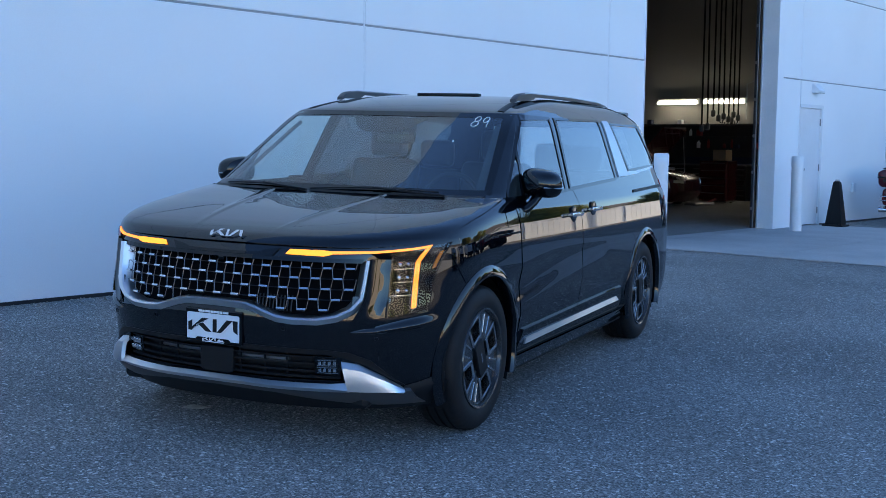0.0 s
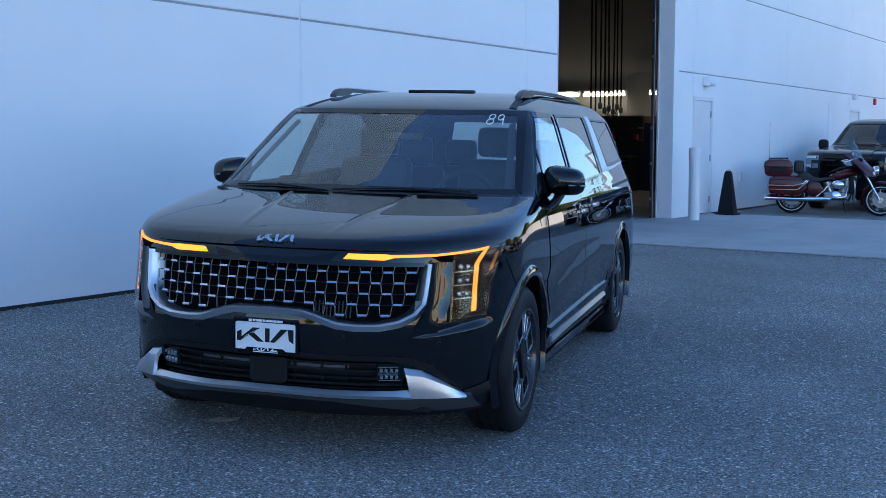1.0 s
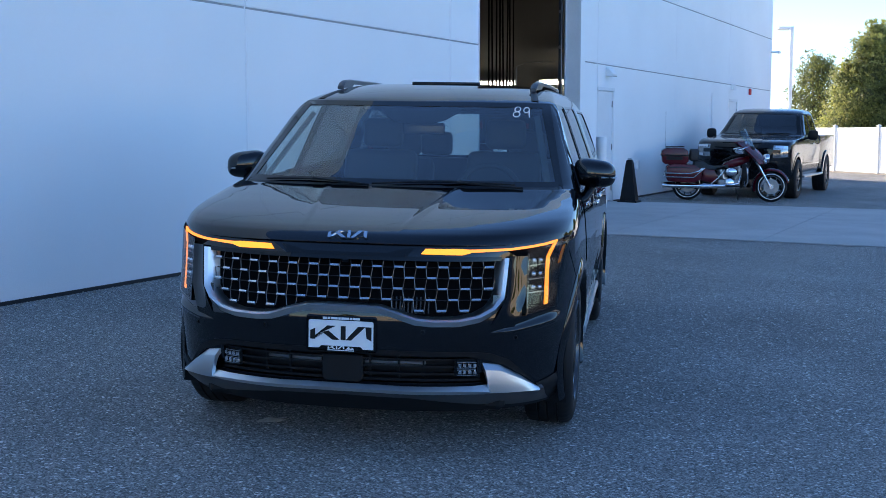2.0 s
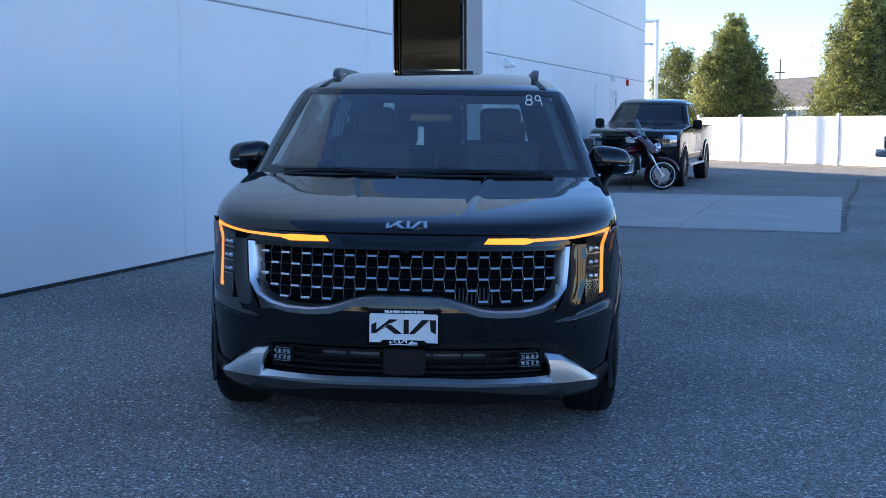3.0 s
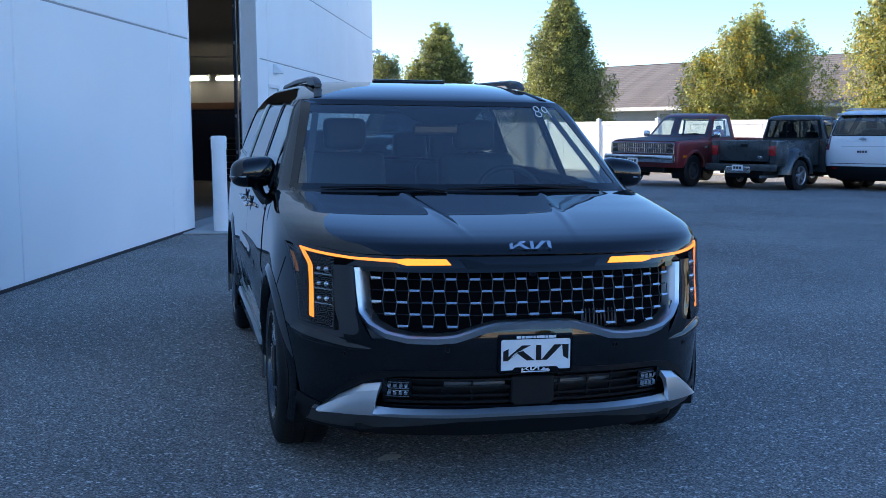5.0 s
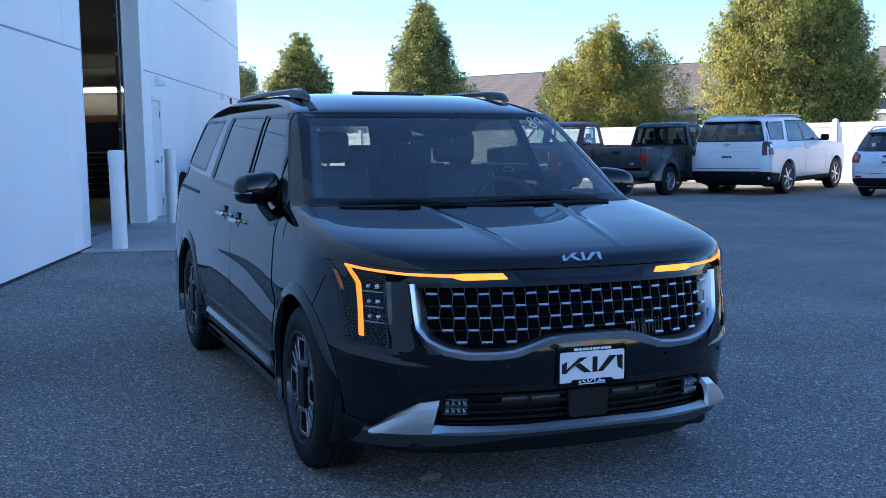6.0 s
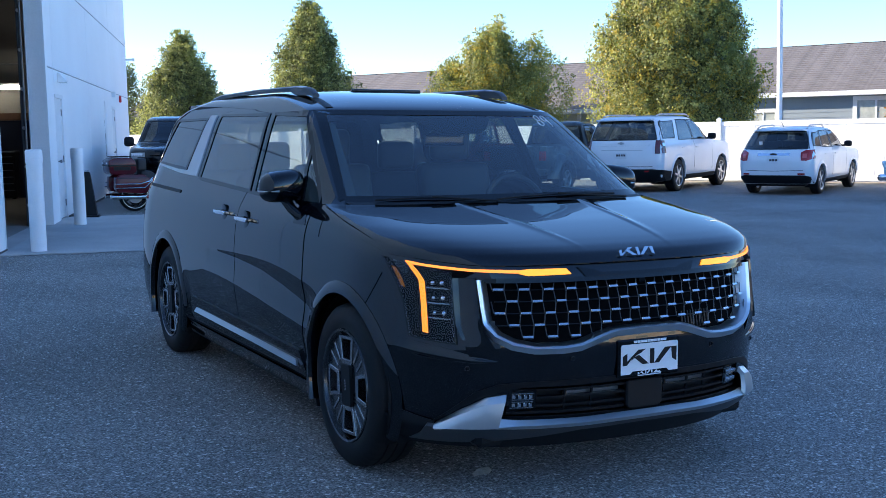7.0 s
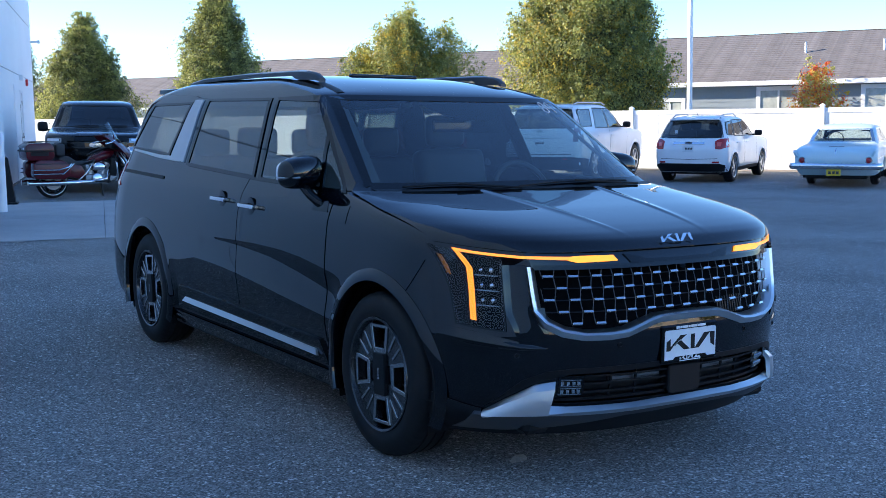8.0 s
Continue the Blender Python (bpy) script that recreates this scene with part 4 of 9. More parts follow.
        # sill with its bright strip
        sill = S.side_strip(sg, [(0.49, 0.315), (2.62, 0.318)], [(0.56, 0.43), (2.50, 0.455)], 0.016, 0.02, 24)
        part("sill", sill, M["gloss_black"], van)
        part("sill_strip", S.side_strip(sg, [(0.58, 0.350), (2.42, 0.368)], [(0.60, 0.380), (2.38, 0.398)], [0.034, 0.024], 0.012, 24), M["silver"], van, "satin silver sill strip")
        part("lower_sill", S.side_strip(sg, [(0.46, 0.205), (2.64, 0.205)], [(0.47, 0.315), (2.62, 0.318)], 0.004, 0.012, 20), M["black_plastic"], van)
    # smooth pillar between windscreen and front window
    for sg in (1, -1):
        rows = []
        for j in range(40):
            z = mix(1.150, 1.600, j / 39)
            yf, df, nf, w, *_ = S.level(z)
            x0 = mix(0.860, 0.724, j / 39)
            y1 = mix(0.405, 0.985, max(0.0, j / 39))
            t0 = math.asin(min(1.0, x0 / w) ** (nf / 2))
            c1 = max(0.0, min(1.0, (yf + df - y1) / df))
            t1 = math.acos(c1 ** (nf / 2))
            row = []
            for i in range(13):
                t = mix(t0, max(t0 + 0.02, t1), i / 12)
                x, y = w * math.sin(t) ** (2 / nf), yf + df - df * math.cos(t) ** (2 / nf)
                row.append((sg * (x + 0.004), y - 0.002, z + 0.001))
            if y1 > yf + df:
                row.append((sg * (w + 0.004), y1, z + 0.001))
            else:
                row.append((row[-1][0], row[-1][1] + 0.001, row[-1][2]))
            rows.append(row)
        part("windscreen_pillar", grid(rows), M["black_paint"], van, smooth=70)
    # windscreen
    def shield_patch(quad, off, nu, nv, grow):
        a, b, c, d = [Vector(p) for p in quad]
        return grid([[S.front_pt(*((a * (1 - u) + d * u) * (1 - v) + (b * (1 - u) + c * u) * v), off) for u in [-grow + (1 + 2 * grow) * i / nu for i in range(nu + 1)]] for v in [-grow + (1 + 2 * grow) * j / nv for j in range(nv + 1)]])
    ws = part("windscreen", shield_patch(SHIELD, 0.001, 30, 14, 0.012), M["glass"], van, smooth=60)
    ws.visible_shadow = False
    rim = bmesh.new()
    a, b, c, d = [Vector(p) for p in SHIELD]
    S.front_strip([(-0.85, 1.150), (0, 1.150), (0.85, 1.150)], [(-0.83, 1.186), (0, 1.186), (0.83, 1.186)], 0.003, 0.004, 14, 1, rim)
    S.front_strip([(-0.725, 1.603), (0, 1.603), (0.725, 1.603)], [(-0.69, 1.576), (0, 1.576), (0.69, 1.576)], 0.003, 0.004, 14, 1, rim)
    for sg in (1, -1):
        S.front_strip([(sg * 0.864, 1.160), (sg * 0.727, 1.603)], [(sg * 0.824, 1.178), (sg * 0.684, 1.582)], 0.003, 0.004, 16, 1, rim)
    part("windscreen_rim", rim, M["gloss_black"], van, smooth=50)
    part("sensor_housing", S.front_strip([(-0.25, 1.578), (-0.12, 1.578), (0.12, 1.578), (0.25, 1.578)], [(-0.165, 1.515), (-0.09, 1.492), (0.09, 1.492), (0.165, 1.515)], -0.012, 0.004, 6, 3), M["void"], van, "black sensor housing behind the glass", smooth=50)
    for sg in (1, -1):
        part("pillar_lining", S.front_strip([(sg * 0.81, 1.20), (sg * 0.685, 1.57)], [(sg * 0.77, 1.21), (sg * 0.655, 1.56)], -0.035, 0.01, 10, 2), M["lining"], van, "grey fabric pillar lining", smooth=50)
    rg = part("rear_window", grid([[(x * mix(0.66, 0.56, v) , S.rear_y(x * 0.6, mix(1.20, 1.56, v)) + 0.001, mix(1.20, 1.56, v)) for x in [-1 + i / 6 for i in range(13)]] for v in [j / 8 for j in range(9)]]), M["tint_light"], van, smooth=60)
    rg.visible_shadow = False
    # figures written by hand on the screen
    ink = bmesh.new()
    for pts in ([(0.556 + 0.016 * math.cos(t), 1.566 + 0.0135 * math.sin(t)) for t in [math.tau * i / 14 for i in range(15)]],
                [(0.555 + 0.019 * math.cos(t), 1.538 + 0.0145 * math.sin(t)) for t in [math.tau * i / 14 for i in range(15)]],
                [(0.605 + 0.015 * math.cos(t), 1.563 + 0.015 * math.sin(t)) for t in [math.tau * i / 14 for i in range(15)]] + [(0.621, 1.555), (0.625, 1.535), (0.629, 1.522)]):
        tube([S.front_pt(x, z, 0.003) for x, z in pts], 0.0028, 6, ink)
    part("figures", ink, M["ink"], van, "white figures 89 written on the glass")
    # wipers and cowl
    cowl = S.front_strip([(-0.83, 1.132), (0, 1.135), (0.83, 1.132)], [(-0.84, 1.157), (0, 1.157), (0.84, 1.157)], 0.005, 0.008, 16)
    part("cowl", cowl, M["black_plastic"], van)
    for x0, x1, z0, z1 in ((-0.72, -0.18, 1.160, 1.152), (-0.12, 0.62, 1.154, 1.163)):
        w = tube([S.front_pt(mix(x0, x1, i / 14), mix(z0, z1, i / 14) + 0.012 * math.sin(math.pi * i / 14), 0.013) for i in range(15)], 0.005, 6)
        arm = tube([S.front_pt(mix(x1 + 0.05, mix(x0, x1, 0.5), i / 8), mix(1.142, mix(z0, z1, .5) + .012, i / 8), 0.018) for i in range(9)], 0.006, 6, w)
        part("wiper", w, M["black_plastic"], van, smooth=60)
    # grille
    grille = new("grille"); grille.parent = van
    xs = [-0.672 + 1.344 * i / 48 for i in range(49)]
    part("grille_back", grid([[S.front_pt(x, mix(grille_low(x) - 0.01, 0.905, j / 6), -0.05) for x in xs] for j in range(7)]), M["void"], grille)
    fr = bmesh.new()
    for fl in (1, -1):
        mid = [((a[0] + b[0]) / 2, (a[1] + b[1]) / 2) for a, b in zip(GRILLE_OUT, GRILLE_IN)]
        S.front_strip(GRILLE_OUT, mid, [(0, 0.022), (1, 0.011)], 0.03, 4, 2, fr, fl)
        rows = [[S.front_pt(fl * p[0], p[1], o) for p in ln] for ln, o in ((mid, 0.011), (GRILLE_IN, -0.012), ([(p[0] - 0.006, p[1] + 0.004) for p in GRILLE_IN], -0.045))]
        grid(rows, fr)
    part("grille_frame", fr, M["silver"], grille, "satin chrome grille surround", smooth=50)
    inner = bmesh.new()
    S.front_strip([(-0.674, 0.886), (0, 0.886), (0.674, 0.886)], [(-0.674, 0.905), (0, 0.905), (0.674, 0.905)], 0.003, 0.03, 16, 1, inner)
    part("grille_top", inner, M["gloss_black"], grille)
    lat, web_ = bmesh.new(), bmesh.new()
    bar = box(-0.021, 0.021, -0.006, 0.006, -0.0056, 0.0056, 0.0015)
    bar_me = None
    pitch = 0.0965
    for r in range(6):
        z = 0.860 - 0.0467 * r
        prev = None
        for c in range(-8, 9):
            x = c * pitch + (pitch / 2 if r % 2 == 0 else 0)
            if abs(x) > 0.652:
                continue
            low = grille_low(x)
            if z > low + 0.012 and abs(x) < 0.645:
                p = S.front_pt(x, z, -0.006)
                e = S.front_pt(x + 0.01, z, -0.006) - S.front_pt(x - 0.01, z, -0.006)
                if bar_me is None:
                    ob = part("grille_bar", bar, M["grille_bar"], grille, "bright grille bar")
                    bar_me = ob.data
                else:
                    ob = new("grille_bar", bar_me); ob.parent = grille
                ob.matrix_basis = Matrix.Translation(p) @ pose(0, 0, 0, -32, 0, math.degrees(math.atan2(e.y, e.x)))
            for s2 in (-1, 1):
                if z > low - 0.01:
                    za = z + 0.0467
                    tube([S.front_pt(x + s2 * 0.021, z, -0.012), S.front_pt(x + s2 * 0.0275, min(za, 0.89), -0.012)], 0.0024, 4, web_)
        line = [S.front_pt(x, z, -0.014) for x in xs if abs(x) < 0.662 and grille_low(x) < z + 0.004]
        if len(line) > 2 and r < 4:
            tube(line, 0.0026, 4, lat)
    part("lattice", lat, M["lattice"], grille)
    part("lattice_web", web_, M["web"], grille, "satin grey grille webbing")["kind"] = "stuff"
    for i in range(10):
        xx = 0.215 + 0.018 * i
        part("louvre", S.front_strip([(xx, 0.735), (xx + 0.006, 0.735)], [(xx, 0.662), (xx + 0.006, 0.662)], -0.030, 0.004, 2), M["lattice"], grille)
    part("camera_eye", box(-0.016, 0.016, S.front_y(0, 0.875) - 0.004, S.front_y(0, 0.875) + 0.02, 0.868, 0.888, 0.004), M["gloss_black"], grille)
    # panel over the grille, with its stepped seam
    part("nose_panel", S.front_strip([(-0.30, 0.941), (-0.225, 0.928), (-0.19, 0.917), (0, 0.915), (0.19, 0.917), (0.225, 0.928), (0.30, 0.941)], [(-0.27, 0.903), (-0.225, 0.903), (-0.19, 0.903), (0, 0.903), (0.19, 0.903), (0.225, 0.903), (0.27, 0.903)], 0.005, 0.006, 6), M["gloss_black"], van)
    # lamps
    for fl in (1, -1):
        lamp = new("headlight"); lamp.parent = van
        up = [(0.896, 0.966), (0.855, 0.957), (0.80, 0.950), (0.709, 0.941), (0.538, 0.936), (0.505, 0.9385), (0.352, 0.937)]
        lo = [(0.882, 0.950), (0.85, 0.945), (0.80, 0.938), (0.714, 0.929), (0.545, 0.922), (0.510, 0.9135), (0.334, 0.916)]
        part("light_strip", S.front_strip(up[4:], lo[4:], 0.008, 0.008, 6, 1, flip=fl), M["lamp_on"], lamp, "lit amber light strip")
        part("light_run", S.front_strip(up[:5], [(x, z + 0.002) for x, z in lo[:5]], 0.008, 0.008, 6, 1, flip=fl), M["lamp_run"], lamp, "lit orange amber light strip")
        part("light_leg", S.front_strip([(0.896, 0.964), (0.880, 0.925), (0.866, 0.893), (0.864, 0.80), (0.866, 0.684)], [(0.881, 0.950), (0.866, 0.920), (0.852, 0.886), (0.850, 0.80), (0.853, 0.680)], 0.008, 0.008, 5, 1, flip=fl), M["lamp_leg"], lamp, "lit orange light strip")
        part("housing", S.front_strip([(0.936, 0.972), (0.915, 0.88), (0.902, 0.80), (0.894, 0.665)], [(0.700, 0.928), (0.776, 0.88), (0.776, 0.80), (0.782, 0.648)], 0.002, 0.004, 6, 4, flip=fl), M["void"], lamp)
        part("lamp_rim", S.front_strip([(0.938, 0.974), (0.918, 0.88), (0.905, 0.80), (0.899, 0.662), (0.86, 0.652), (0.775, 0.640), (0.772, 0.80), (0.772, 0.915)], [(0.932, 0.970), (0.911, 0.88), (0.898, 0.80), (0.890, 0.670), (0.855, 0.661), (0.783, 0.650), (0.780, 0.80), (0.780, 0.915)], 0.016, 0.018, 5, 1, flip=fl), M["gloss_black"], lamp)
        for zc in (0.882, 0.822, 0.762):
            cell = new("projector"); cell.parent = lamp
            for xc, rr in ((0.829, 0.010), (0.802, 0.012)):
                p = S.front_pt(fl * xc, zc, 0.006)
                ball = bmesh.new()
                bmesh.ops.create_uvsphere(ball, u_segments=14, v_segments=8, radius=rr)
                ball.transform(Matrix.Translation(p) @ Matrix.Diagonal((1.15, 0.5, 1, 1)))
                part("projector_lens", ball, M["lamp_chrome"], cell, "clear round lamp lens", smooth=60)
            part("projector_shelf", S.front_strip([(0.846, zc - 0.017), (0.786, zc - 0.020)], [(0.848, zc - 0.022), (0.784, zc - 0.025)], 0.010, 0.004, 5, 1, flip=fl), M["lamp_grey"], cell, smooth=40)
        part("reflector", S.front_strip([(0.852, 0.920), (0.850, 0.80), (0.850, 0.70)], [(0.785, 0.918), (0.784, 0.80), (0.786, 0.69)], [(0, 0.006), (0.5, 0.003), (1, 0.006)], 0.002, 6, 4, flip=fl), M["void"], lamp, "dark lamp bowl", smooth=40)
        cover = part("lens", S.front_strip([(0.935, 0.970), (0.914, 0.88), (0.902, 0.80), (0.896, 0.666)], [(0.770, 0.93), (0.774, 0.88), (0.774, 0.80), (0.778, 0.646)], 0.0175, 0.0, 8, 5, flip=fl), M["lamp_glass"], lamp, smooth=60)
        cover.visible_shadow = False
        part("side_marker", S.front_strip([(0.930, 0.942), (0.917, 0.898), (0.910, 0.866)], [(0.918, 0.935), (0.906, 0.892), (0.901, 0.858)], 0.010, 0.006, 4, 2, flip=fl), M["amber"], lamp, "amber side marker")
        rows = []
        for i in range(11):
            t = i / 10
            o = curve_at([(0, 0.016), (0.2, 0.007), (0.45, 0.004), (0.75, 0.007), (0.9, 0.014), (1, 0.020)], t)
            row = []
            for j in range(15):
                v = j / 14
                z = mix(0.905, mix(0.585, 0.605, t), v)
                xa = curve_at([(0, 0.772), (0.6, 0.772), (1, 0.735)], v)
                xb = curve_at([(0, 0.700), (0.55, 0.694), (0.8, 0.672), (1, 0.640)], v)
                row.append(S.front_pt(fl * mix(xa, xb, t), z, o * (1 - v**3) + 0.0012))
            rows.append(row)
        part("cheek", grid(rows), M["black_paint"], van, smooth=60)
        for line in ([(-0.33, 0.905), (-0.30, 0.86), (-0.255, 0.80), (-0.225, 0.765)], [(0.30, 1.085), (0.31, 1.04), (0.315, 1.005)]):
            part("panel_seam", S.side_strip(fl, line, [(y + 0.004, z + 0.001) for y, z in line], 0.0012, 0.001, 6), M["void"], van)
        # crease that runs down from the lamp into the bumper
        rows = []
        for j in range(11):
            t = j / 10
            row = []
            for i in range(25):
                u = i / 24
                top_ = (mix(0.930, 0.645, u), curve_at([(0, 0.652), (0.35, 0.630), (0.7, 0.600), (1, 0.577)], u))
                low_ = (mix(0.945, 0.645, u), curve_at([(0, 0.592), (0.35, 0.572), (0.7, 0.562), (1, 0.574)], u))
                rise = 0.020 * ease(u / 0.25) * (1 - u) ** 0.7 * (ease(t / 0.62) if t < 0.62 else 1 - ease((t - 0.62) / 0.38))
                row.append(S.front_pt(fl * mix(top_[0], low_[0], t), mix(top_[1], low_[1], t), 0.0008 + rise))
            rows.append(row)
        part("cheek_fin", grid(rows), M["black_paint"], van, smooth=70)
        # lower corner blade, fog lamp, grey lip
        blade = bmesh.new()
        S.front_strip([(0.822, 0.313), (0.763, 0.370), (0.675, 0.429), (0.606, 0.441)], [(0.818, 0.304), (0.745, 0.310), (0.685, 0.313), (0.626, 0.316)], [(0, 0.002), (0.2, 0.030), (0.6, 0.040), (1, 0.046)], 0.02, 5, 5, blade, fl)
        part("corner_blade", blade, M["silver"], van, "satin chrome bumper blade", smooth=30)
        part("corner_guard", S.front_strip([(0.938, 0.362), (0.910, 0.346), (0.870, 0.330), (0.826, 0.318)], [(0.918, 0.240), (0.900, 0.235), (0.875, 0.231), (0.842, 0.230)], [(0, 0.006), (0.15, 0.016), (1, 0.010)], 0.012, 5, 4, flip=fl), M["black_plastic"], van, "matt black bumper corner", smooth=40)
        part("intake_rim", S.front_strip([(0.83, 0.322), (0.72, 0.445), (0.64, 0.482), (0.55, 0.492), (0.0, 0.500)], [(0.80, 0.345), (0.70, 0.424), (0.62, 0.455), (0.55, 0.470), (0.0, 0.480)], 0.006, 0.03, 5, 1, flip=fl), M["black_plastic"], van)
        fog = new("fog_lamp"); fog.parent = van
        part("fog_frame", S.front_strip([(0.602, 0.448), (0.492, 0.455)], [(0.602, 0.366), (0.492, 0.376)], -0.012, 0.01, 4, 2, flip=fl), M["gloss_black"], fog)
        for zc in (0.428, 0.394):
            for xc in (0.515, 0.535, 0.557, 0.579):
                p = S.front_pt(fl * xc, zc, -0.008)
                part("fog_cell", box(p.x - 0.008, p.x + 0.008, p.y - 0.006, p.y + 0.004, p.z - 0.009, p.z + 0.009, 0.003), M["lamp_chrome"], fog, "clear lamp cell")
            for dz in (0.0125, -0.0125):
                part("fog_rib", S.front_strip([(0.592, zc + dz + 0.0015), (0.503, zc + dz + 0.0015)], [(0.592, zc + dz - 0.0015), (0.503, zc + dz - 0.0015)], -0.006, 0.003, 3, 1, flip=fl), M["lamp_chrome"], fog)
        for x, z in ((0.358, 0.581), (0.743, 0.545)):
            p = S.front_pt(fl * x, z, 0.0)
            ring = lathe([(-0.004, 0.010), (0.002, 0.0105), (0.002, 0.008), (-0.004, 0.0075)], 20, "y", closed=True)
            ring.transform(Matrix.Translation(p) @ pose(0, 0, 0, 0, 0, fl * 18 if x > 0.5 else fl * 5))
            part("parking_sensor", ring, M["lattice"], van)
    part("intake_back", grid([[S.front_pt(-0.63 + 1.26 * i / 30, mix(0.33, 0.50, j / 3), -0.06) for i in range(31)] for j in range(4)]), M["black_plastic"], van)
    for zc, hh in ((0.452, 0.004), (0.420, 0.0045), (0.386, 0.0045), (0.358, 0.006)):
        part("intake_slat", S.front_strip([(-0.60, zc + hh), (-0.2, zc + hh), (0, zc + hh), (0.2, zc + hh), (0.60, zc + hh)], [(-0.60, zc - hh), (-0.2, zc - hh), (0, zc - hh), (0.2, zc - hh), (0.60, zc - hh)], -0.012, 0.02, 5), M["black_plastic"], van)
    for xa, xb in ((-0.37, -0.11), (0.09, 0.37)):
        part("radiator_bar", S.front_strip([(xa, 0.434), (xb, 0.434)], [(xa, 0.410), (xb, 0.410)], -0.04, 0.012, 8), M["satin"], van)
    for xx in (-0.37, -0.25, 0.12, 0.25, 0.36):
        part("intake_post", S.front_strip([(xx - 0.004, 0.48), (xx + 0.004, 0.48)], [(xx - 0.004, 0.35), (xx + 0.004, 0.35)], -0.02, 0.01, 2), M["black_plastic"], van)
    y0 = S.front_y(0, 0.4)
    part("radar_box", prism([(-0.075, 0.345), (0.075, 0.345), (0.092, 0.36), (0.092, 0.468), (-0.092, 0.468), (-0.092, 0.36)], "y", y0 - 0.004, y0 + 0.05, 0.006), M["black_plastic"], van)
    low = bmesh.new()
    S.front_strip([(-0.632, 0.343), (-0.56, 0.338), (-0.286, 0.338), (-0.15, 0.342), (0, 0.342), (0.15, 0.342), (0.286, 0.338), (0.56, 0.338), (0.632, 0.343)], [(-0.632, 0.317), (-0.56, 0.324), (-0.286, 0.327), (-0.15, 0.330), (0, 0.330), (0.15, 0.330), (0.286, 0.327), (0.56, 0.324), (0.632, 0.317)], [(0, 0.012), (1, 0.040)], 0.02, 5, 1, low)
    part("lower_strip", low, M["silver"], van, "satin chrome lower bumper strip", smooth=40)
    part("lip", S.front_strip([(-0.84, 0.304), (-0.634, 0.313), (-0.286, 0.325), (0, 0.328), (0.286, 0.325), (0.634, 0.313), (0.84, 0.304)], [(-0.865, 0.226), (-0.724, 0.232), (-0.30, 0.284), (0, 0.290), (0.30, 0.284), (0.724, 0.232), (0.865, 0.226)], [(0, 0.033), (1, 0.012)], 0.02, 6, 2), M["grey_trim"], van, "dark grey bumper lip", smooth=40)
    part("chin", S.front_strip([(-0.955, 0.318), (-0.86, 0.300), (-0.5, 0.29), (0, 0.29), (0.5, 0.29), (0.86, 0.300), (0.955, 0.318)], [(-0.90, 0.20), (-0.80, 0.20), (-0.5, 0.20), (0, 0.20), (0.5, 0.20), (0.80, 0.20), (0.90, 0.20)], 0.003, 0.01, 6, 2), M["black_plastic"], van, smooth=40)
    # plate on the bumper
    py = S.front_y(0, 0.55) - 0.006
    plate = new("license_plate"); plate.parent = van
    frame_ = box(-0.158, 0.158, py - 0.004, py + 0.035, 0.484, 0.642, 0.006)
    part("plate_frame", frame_, M["gloss_black"], plate)
    part("plate_face", prism([(-0.146, 0.498), (-0.10, 0.498), (-0.088, 0.509), (0.088, 0.509), (0.10, 0.498), (0.146, 0.498), (0.146, 0.616), (0.140, 0.622), (-0.140, 0.622), (-0.146, 0.616)], "y", py - 0.0065, py - 0.002), M["plate"], plate, "white dealer plate")
    tagged(part("plate_mark", logo_bars(0.276, 0.062, 0.0015, Matrix.Translation((0, py - 0.0065, 0.567))), M["black_plastic"], plate), kind="stuff")
    bars = bmesh.new()
    x = -0.082
    for wd in (0.018, 0.012, 0.030, 0.010, 0.034, 0.012, 0.030):
        box(x, x + wd, py - 0.0055, py - 0.003, 0.626, 0.636, 0, bars)
        x += wd + 0.0035
    logo_bars(0.075, 0.014, 0.0015, Matrix.Translation((-0.022, py - 0.004, 0.501)), bars)
    box(-0.06, 0.06, py - 0.0055, py - 0.003, 0.4875, 0.4915, 0, bars)
    prism([(0.02, 0.494), (0.062, 0.494), (0.052, 0.502), (0.044, 0.498), (0.036, 0.507), (0.028, 0.500)], "y", py - 0.0055, py - 0.003, bm=bars)
    tagged(part("plate_writing", bars, M["plate"], plate), kind="stuff")
    # bonnet emblem
    p = Vector((0, S.front_y(0, 0.985), 0.985))
    part("emblem", logo_bars(0.178, 0.036, 0.004, Matrix.Translation((0.0, -0.803, 0.992)) @ pose(0, 0, 0, -32, 0, 0)), M["chrome"], van, "bright bonnet emblem")
    # mirrors
    for sg in (1, -1):
        mir = new("mirror"); mir.parent = van
        head = bmesh.new()
        bmesh.ops.create_uvsphere(head, u_segments=28, v_segments=18, radius=1)
        for v in head.verts:
            x, y, z = v.co
            f = (abs(x) ** 3.2 + abs(y) ** 2.4 + abs(z) ** 3.0) ** (-1 / 2.9) if v.co.length > 0 else 1
            v.co = Vector((x * f * 0.114, y * f * 0.092 * (1 if y < 0 else 0.55), z * f * 0.080 * (1.0 if z > 0 else 0.95)))
            v.co.z += 0.012 * (v.co.x / 0.1) * (1 if z > 0 else 0.2) * -1
        head.transform(Matrix.Translation((sg * 1.010, 0.720, 1.222)) @ Matrix.Diagonal((sg, 1, 1, 1)) @ pose(0, 0, 0, 0, 0, -10))
        part("mirror_cap", head, M["black_paint"], mir, "glossy black mirror housing", smooth=60)
        glass = box(-0.074, 0.074, -0.003, 0.003, -0.050, 0.050, 0.02)
        glass.transform(Matrix.Translation((sg * 1.026, 0.772, 1.219)) @ Matrix.Diagonal((sg, 1, 1, 1)) @ pose(0, 0, 0, 0, 0, -10))
